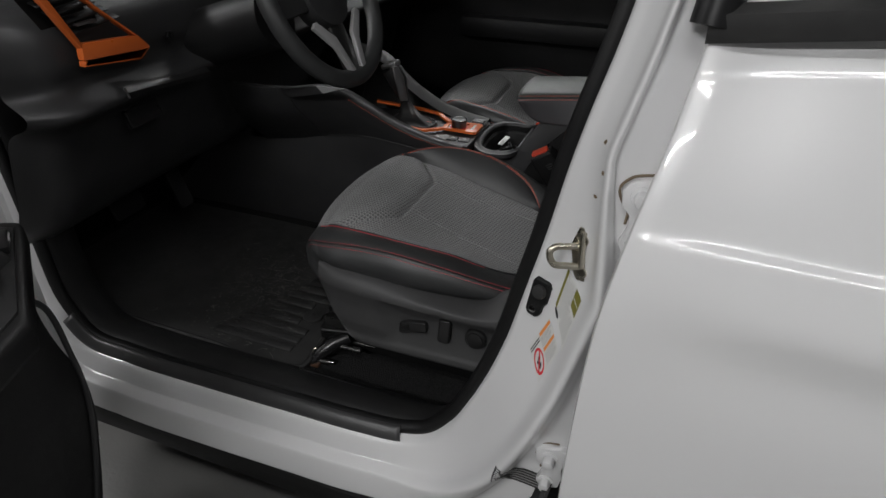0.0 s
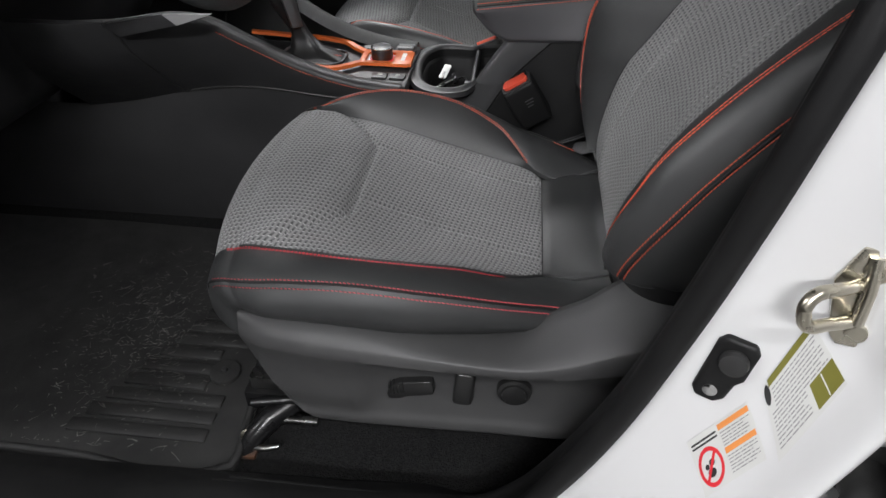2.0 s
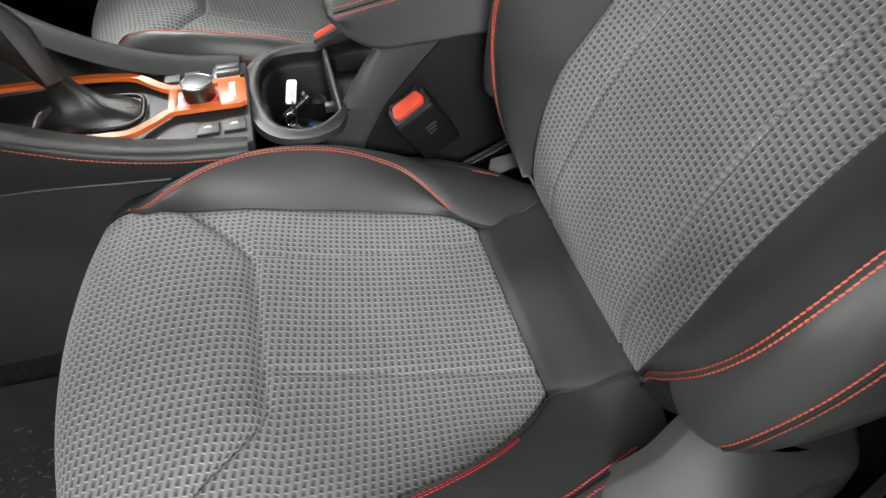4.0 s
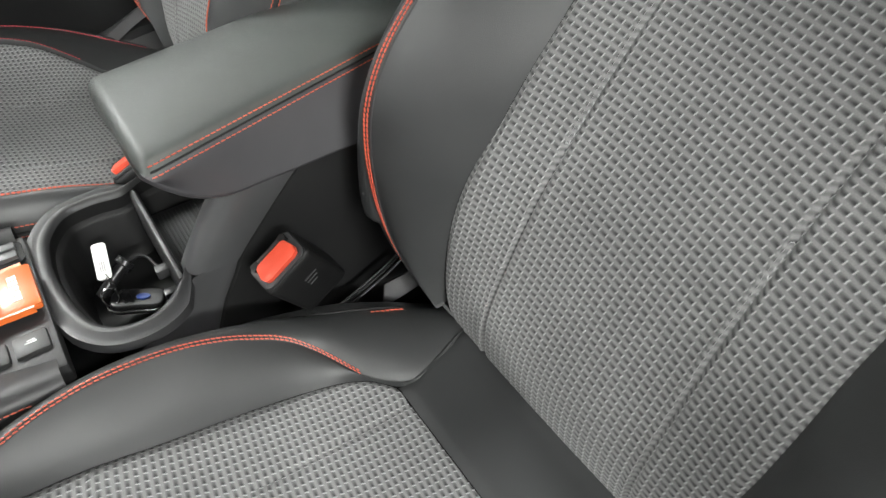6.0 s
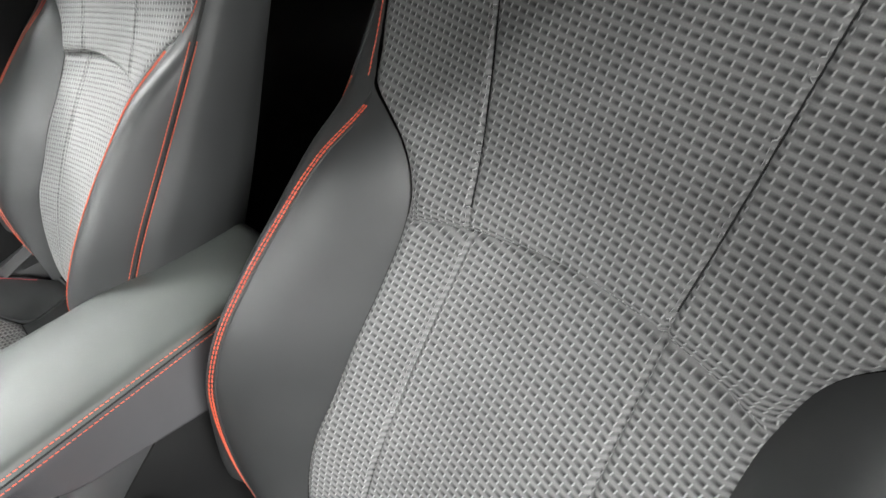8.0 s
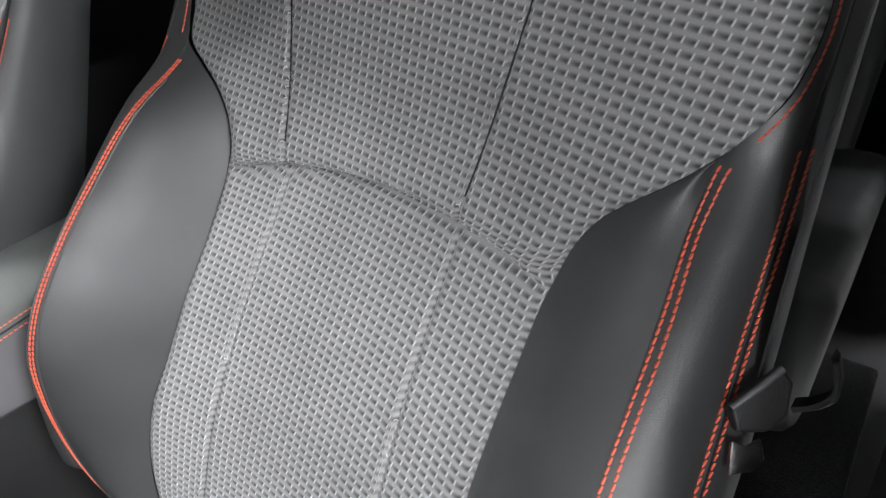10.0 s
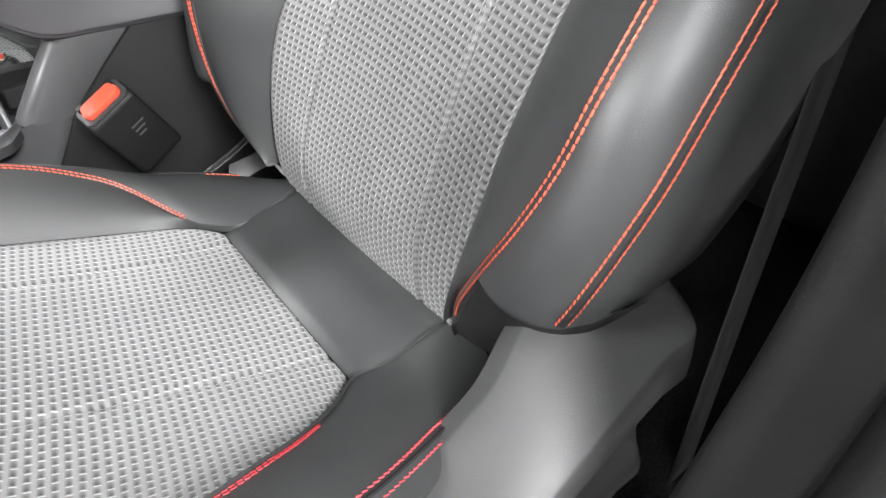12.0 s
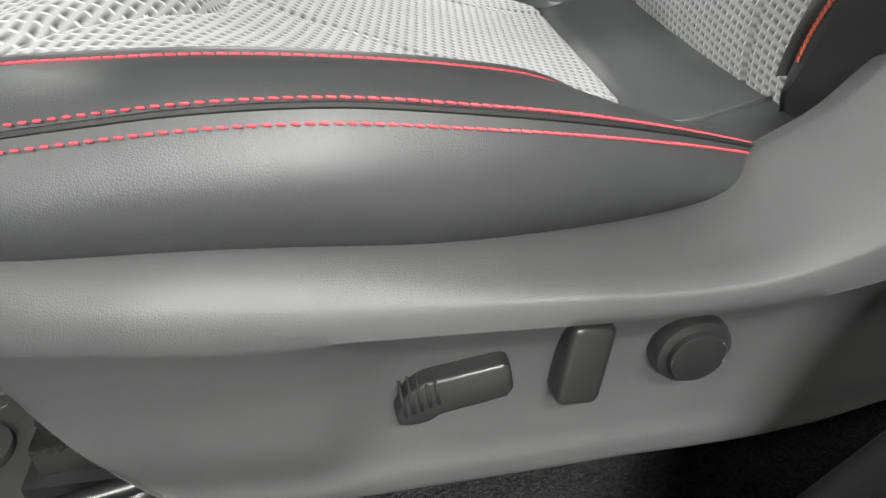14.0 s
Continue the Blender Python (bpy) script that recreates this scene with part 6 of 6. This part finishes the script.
pad_low = hermite([0.318, 0.325, 0.337, 0.353, 0.369, 0.384, 0.42, 0.50, 0.70], [(0.820, 0.838), (0.8205, 0.830), (0.821, 0.816), (0.8215, 0.802), (0.822, 0.793), (0.8225, 0.789), (0.823, 0.7885), (0.824, 0.790), (0.83, 0.793)])
armrest = thing("armrest", "black leather centre armrest with red stitching", "armrest", (0.47, 0.89, 0.80))
rows = []
for x in np.concatenate([0.318 + 0.012 * (1 - np.cos(np.linspace(0.02, math.pi / 2, 12))), np.linspace(0.334, 0.70, 44)]):
    e = max(0.0, (0.330 - x) / 0.012)
    k = math.sqrt(max(0.0, 1 - e * e))
    top = 0.858 + 0.02 * (x - 0.33) / 0.3 - 0.010 * (1 - k)
    top -= 0.07 * max(0.0, (x - 0.655) / 0.045) ** 2
    low_y, low_z = pad_low(x)
    inn = 0.006 * (1 - k)
    near, far = 0.812 + 0.055 * max(0, x - 0.33) / 0.3 + inn, 0.995 + 0.03 * max(0, x - 0.33) / 0.3 - inn
    rows.append([(x, 0.88, low_z - 0.012), (x, low_y + 0.010 + inn, low_z - 0.007), (x, low_y + 0.001 + inn, low_z), (x, low_y + inn - 0.001, low_z + 0.006), (x, near - 0.001, max(low_z + 0.008, top - 0.022)), (x, near + 0.006, top - 0.010), (x, near + 0.022, top - 0.002), (x, (near + far) / 2, top + 0.004), (x, far - 0.022, top - 0.002), (x, far - 0.005, top - 0.012), (x, far, top - 0.03), (x, far - 0.012, low_z - 0.01)])
rows = np.array(rows)
smooth_rows = np.stack([hermite(np.arange(12), r)(np.linspace(0, 11, 67)) for r in rows])
pad = part("pad", sheet(smooth_rows[:, 27:]), ARMREST, armrest, "black leather pad")
part("side_panel", sheet(smooth_rows[:, :28]), PAD_SIDE, armrest, "dark leather side panel")
front = rows[0]
part("pad_front", sheet([front, np.repeat(front.mean(0)[None], 12, 0)]), ARMREST, armrest, "black leather pad front")
xs = np.linspace(0.326, 0.60, 60)
near_y = 0.812 + 0.055 * np.clip(xs - 0.33, 0, 1) / 0.3
top_z = 0.858 + 0.02 * (xs - 0.33) / 0.3
part("stitching", stitches([np.stack([xs, near_y + 0.0045, top_z - 0.0085], 1), np.stack([xs, near_y - 0.0012, top_z - 0.0165], 1)]), THREAD, pad, "red double stitching")
part("piping", tube(np.stack([xs, near_y + 0.0012, top_z - 0.0125], 1), 0.0011, 6), PIPING, pad, "black piping")

# belt buckles
def buckle(label, m, flip=1):
    b = thing("seat_belt_buckle", label, "seat belt buckle", tuple(m.translation), "seat belt buckles")
    body = part("buckle_body", moved(box(-0.029, 0.029, -0.019, 0.019, -0.085, 0.0, 0.007, 3), m), PLASTIC_DARK, b, "black plastic buckle body")
    part("rim", moved(prism(rounded(0.054, 0.035, 0.008), 0.004, 0.0015), m @ Matrix.Translation((0, 0, -0.002))), PLASTIC, body, "grey buckle rim")
    part("button", moved(prism([(-0.020, -0.012), (-0.016, -0.0135), (0.016, -0.0135), (0.020, -0.012), (0.0225, -0.006), (0.0195, 0.006), (0.016, 0.0085), (-0.016, 0.0085), (-0.0195, 0.006), (-0.0225, -0.006)], 0.007, 0.0015), m @ Matrix.Translation((0, 0.0, 0.001))), RED, body, "bright red release button")
    for sx in (-1, 1):
        part("notch", moved(box(-0.004, 0.004, -0.004, 0.004, 0.0, 0.0062, 0.001), m @ Matrix.Translation((sx * 0.0185, 0.0105, 0.001))), PLASTIC_DARK, body, "dark corner notch")
    part("slot", moved(box(-0.020, 0.020, -0.0015, 0.0015, 0.0, 0.0025, 0), m @ Matrix.Translation((0, 0.0125, 0.002))), INK, body, "dark slot")
    for k in range(3):
        part("print_line", moved(box(-0.008, 0.008 - 0.003 * k, -0.0003, 0.0003, -0.0009, 0.0009, 0), m @ Matrix.Translation((0.008, -0.0192 * flip, -0.030 - 0.006 * k))), LEG_GREY, body, "faint embossed print")
    return b


def tilted(origin, across, normal):
    x = Vector(across).normalized()
    z = Vector(normal)
    z = (z - x * z.dot(x)).normalized()
    y = z.cross(x)
    return Matrix(((x.x, y.x, z.x, origin[0]), (x.y, y.y, z.y, origin[1]), (x.z, y.z, z.z, origin[2]), (0, 0, 0, 1)))


buckle("black buckle with red release button beside the driver seat", tilted((0.400, 0.775, 0.730), (0.85, 0.05, 0.52), (-0.60, -0.18, 0.78)))
buckle("black buckle with red release button beside the passenger seat", tilted((0.335, 1.075, 0.690), (0.90, -0.05, 0.42), (-0.42, 0.32, 0.86)), -1)

# keys in the cup holder
keys = thing("car_key", "black car key with a white paper tag in the cup holder", "key", (0.29, 0.86, 0.635))
part("fob", moved(prism(rounded(0.032, 0.056, 0.011), 0.012, 0.004, 3), Matrix.Translation((0.274, 0.897, 0.632)) @ pose(0, 0, 0, 8, 6, 68)), GLOSS, keys, "glossy black key fob")
part("fob_badge", moved(disc(0.006, 0.0016, 24, 0.0005), Matrix.Translation((0.281, 0.895, 0.6432)) @ pose(0, 0, 0, 8, 6, 68) @ Matrix.Diagonal((0.8, 1.2, 1.0, 1.0))), BLUE, keys, "small blue oval badge")
part("fob_button", moved(prism(rounded(0.017, 0.011, 0.003), 0.002, 0.0006), Matrix.Translation((0.264, 0.902, 0.6432)) @ pose(0, 0, 0, 8, 6, 68)), SATIN, keys, "grey key button")
part("fob_edge", tube([Matrix.Translation((0.274, 0.897, 0.639)) @ pose(0, 0, 0, 8, 6, 68) @ Vector((x, y, 0)) for x, y in rounded(0.033, 0.057, 0.011) + [rounded(0.033, 0.057, 0.011)[0]]], 0.0012, 6, closed=True), CHROME, keys, "bright edge")
part("ring", tube([(0.252 + 0.008 * math.cos(a), 0.905 + 0.008 * math.sin(a), 0.652 + 0.006 * math.sin(a)) for a in np.linspace(0, 2 * math.pi, 25)], 0.0009, 6, closed=True), CHROME, keys, "steel key ring")
part("tag", moved(prism(rounded(0.0145, 0.052, 0.004), 0.0022, 0.0006), Matrix.Translation((0.2595, 0.931, 0.680)) @ frame_of((0, 0, 0), (0.98, -0.14, -0.05), (0.12, 0.97, 0.12))), TAG_WHITE, keys, "white paper tag with small print")
for k in range(3):
    part("tag_print", moved(box(-0.010, 0.004, -0.0005, 0.0005, 0, 0.0004, 0), Matrix.Translation((0.2595, 0.931, 0.680)) @ frame_of((0, 0, 0), (0.98, -0.14, -0.05), (0.12, 0.97, 0.12)) @ Matrix.Translation((0.002 * (k - 1), -0.006, 0.0022)) @ pose(0, 0, 0, 0, 0, 90)), INK_GREY, keys)
part("tag_wire", tube(path_of([(0.258, 0.908, 0.682), (0.261, 0.900, 0.672), (0.258, 0.897, 0.655)], 0.003), 0.0007, 6), CHROME, keys, "thin bent wire")
plug = thing("plug", "black plug lying in the cup holder", "plug", (0.266, 0.925, 0.66))
part("plug_body", tube([(0.243, 0.918, 0.645), (0.256, 0.921, 0.652), (0.266, 0.924, 0.658), (0.274, 0.927, 0.662)], [0.0035, 0.005, 0.0045, 0.0045], 12), GLOSS, plug, "black plug body")
part("plug_head", tube([(0.273, 0.9265, 0.6615), (0.276, 0.928, 0.663), (0.281, 0.930, 0.666), (0.283, 0.931, 0.667)], [0.0055, 0.008, 0.008, 0.006], 16), GLOSS, plug, "glossy black plug head")
part("tag_wire", tube(path_of([(0.257, 0.905, 0.680), (0.260, 0.893, 0.668), (0.262, 0.890, 0.656)], 0.004), 0.0007, 6), CHROME, keys, "thin wire loop")
part("plug", tube([(0.243, 0.915, 0.650), (0.262, 0.922, 0.660), (0.276, 0.927, 0.668), (0.277, 0.9275, 0.6685), (0.282, 0.929, 0.671)], [0.005, 0.006, 0.006, 0.010, 0.010], 12), GLOSS, keys, "small black plug")

# ---- floor mat ----
mat = thing("floor_mat", "black ribbed rubber floor mat, dusty", "floor mat", (-0.3, 0.45, 0.386))
outline = [(-0.80, 0.20), (-0.2, 0.188), (0.03, 0.186), (0.046, 0.196), (0.048, 0.24), (0.040, 0.32), (0.045, 0.345), (0.045, 0.70), (0.02, 0.735), (-0.40, 0.745), (-0.80, 0.74)]
part("sheet", moved(prism(outline, 0.010, 0.003), Matrix.Translation((0, 0, 0.386))), RUBBER, mat, "black rubber sheet")
part("raised_edge", tube(path_of([(-0.78, 0.205, 0.398), (-0.2, 0.194, 0.398), (0.025, 0.192, 0.398), (0.041, 0.20, 0.398), (0.042, 0.24, 0.398), (0.034, 0.32, 0.398), (0.039, 0.35, 0.398), (0.039, 0.70, 0.398)], 0.02), 0.006, 8), RUBBER, mat, "raised rubber edge")
for k in range(12):
    y = 0.243 + 0.031 * k
    x0, x1 = -0.225 + 0.014 * k, -0.012 - (0.038 if 0.33 < y < 0.40 else 0)
    part("rib", box(x0, x1, y - 0.0115, y + 0.0115, 0.394, 0.4005, 0.002, 1), RUBBER, mat, "raised rubber rib")
part("eyelet", moved(disc(0.024, 0.010, 36, 0.003), Matrix.Translation((-0.03, 0.362, 0.393))), RUBBER, mat, "flat rubber fixing eyelet")
# a black disc on top paints the dark inside of the hole
part("eyelet_hole", moved(disc(0.010, 0.0104, 24, 0.0004), Matrix.Translation((-0.03, 0.362, 0.393))), INK, mat, "black disc for the dark of the hole")
part("eyelet_peg", moved(disc(0.0045, 0.015, 16, 0.002), Matrix.Translation((-0.03, 0.362, 0.394))), PLASTIC, mat, "fixing peg")
# worn, dusty scuffs on the mat
rng = random.Random(4)
scuffs = []
for k in range(900):
    x, y = min(-0.03, rng.gauss(-0.20, 0.085)), min(0.66, max(0.21, rng.gauss(0.43, 0.11)))
    a, n = rng.gauss(0.4, 0.7), rng.uniform(0.001, 0.005 if k % 4 else 0.012)
    top = 0.4009 if -0.2 < x < -0.03 and abs((y - 0.243) % 0.031 - 0.0155) > 0.006 else 0.3972
    bend = rng.gauss(0, 0.6)
    middle = (x + n * math.cos(a), y + n * math.sin(a), top)
    scuffs.append([(x, y, top), middle])
    scuffs.append([middle, (middle[0] + n * math.cos(a + bend), middle[1] + n * math.sin(a + bend), top)])
verts, faces = [], []
for (a, b2) in scuffs:
    d = np.subtract(b2, a)
    n = np.array([-d[1], d[0], 0]) / (np.linalg.norm(d) + 1e-9) * rng.choice((0.0002, 0.0003, 0.0004, 0.0007))
    k = len(verts)
    verts += [tuple(np.array(a) - n), tuple(np.array(b2) - n), tuple(np.array(b2) + n), tuple(np.array(a) + n)]
    faces.append((k, k + 1, k + 2, k + 3))
data = bpy.data.meshes.new("dust")
data.from_pydata(verts, [], faces)
part("dust", data, grained("dust", (0.24, 0.236, 0.22), (0.07, 0.069, 0.064), 0.9, 900.0, 0.0002), mat, "pale dusty scuffs")["kind"] = "stuff"

# ---- rear bench and belt ----
bench = thing("rear_bench", "black leather rear bench seat", "rear seat", (1.5, 0.87, 0.4))
part("cushion", box(1.26, 1.86, 0.22, 1.58, 0.42, 0.71, 0.05, 4), LEATHER, bench, "black leather bench cushion")
part("backrest", moved(box(-0.07, 0.07, -0.60, 0.60, 0, 0.62, 0.05, 4), Matrix.Translation((1.84, 0.90, 0.60)) @ pose(0, 0, 0, 0, 18, 0)), LEATHER, bench, "black leather bench backrest")

belt = thing("seat_belt", "black seat belt with a tongue by the pillar", "seat belt", (0.66, 0.2, 0.5))
line = path_of([(0.74, 0.225, 1.42), (0.728, 0.236, 1.20), (0.72, 0.238, 1.05), (0.71, 0.236, 0.99), (0.70, 0.233, 0.90), (0.68, 0.225, 0.70), (0.66, 0.215, 0.52)], 0.02)
web = part("webbing", sheet([[p + np.array([-0.022, -0.0022, 0.007]), p + np.array([0.022, 0.0022, -0.007])] for p in line]), PIPING, belt, "black webbing")
thicken(web, 0.0014)
tm = Matrix.Translation((0.668, 0.228, 1.003)) @ frame_of((0, 0, 0), (0.607, -0.794, -0.028), (0.449, 0.314, 0.837))
part("tongue", moved(prism([(-0.012, -0.015), (0.003, -0.0148), (0.013, -0.007), (0.0165, 0.009), (0.011, 0.0165), (-0.0147, -0.0027)], 0.008, 0.0022, 3), tm @ Matrix.Translation((0, 0, -0.009))), PLASTIC_DARK, belt, "black plastic belt tongue")
# a grey bead paints the highlight along the tongue's upper edge
part("tongue_highlight", tube([tm @ Vector(p) for p in path_of([(-0.0145, -0.0027, -0.001), (-0.002, 0.0066, 0.0), (0.0108, 0.0162, -0.001)], 0.003)], 0.0019, 8), LEG_GREY, belt, "grey edge highlight on the tongue")
part("tongue_plate", moved(prism([(-0.009, -0.012), (0.003, -0.010), (0.009, -0.004), (0.008, 0.006), (0.0, 0.002), (-0.007, 0.005)], 0.003, 0.0008), tm @ Matrix.Translation((-0.004, -0.026, -0.012))), CHROME, belt, "steel latch plate")
guide_line = path_of([(0.72, 0.216, 0.963), (0.72, 0.207, 0.970), (0.72, 0.2005, 0.981), (0.72, 0.2015, 0.992), (0.72, 0.206, 1.005)], 0.003)
part("guide", sheet([[p + np.array([0.008, 0.0015, 0.001]), p + np.array([-0.003, 0.002, 0.002]), p + np.array([-0.004, 0.0, 0.0]), p + np.array([0.0, -0.002, -0.0015]), p + np.array([0.008, -0.0015, -0.002])] for p in guide_line], close=True), PLASTIC_DARK, belt, "black belt guide")
part("guide_edge", tube([p + np.array([-0.004, 0.0, 0.0]) for p in guide_line[len(guide_line) // 2:]], 0.0016, 8), PLASTIC, belt, "grey edge of the guide")
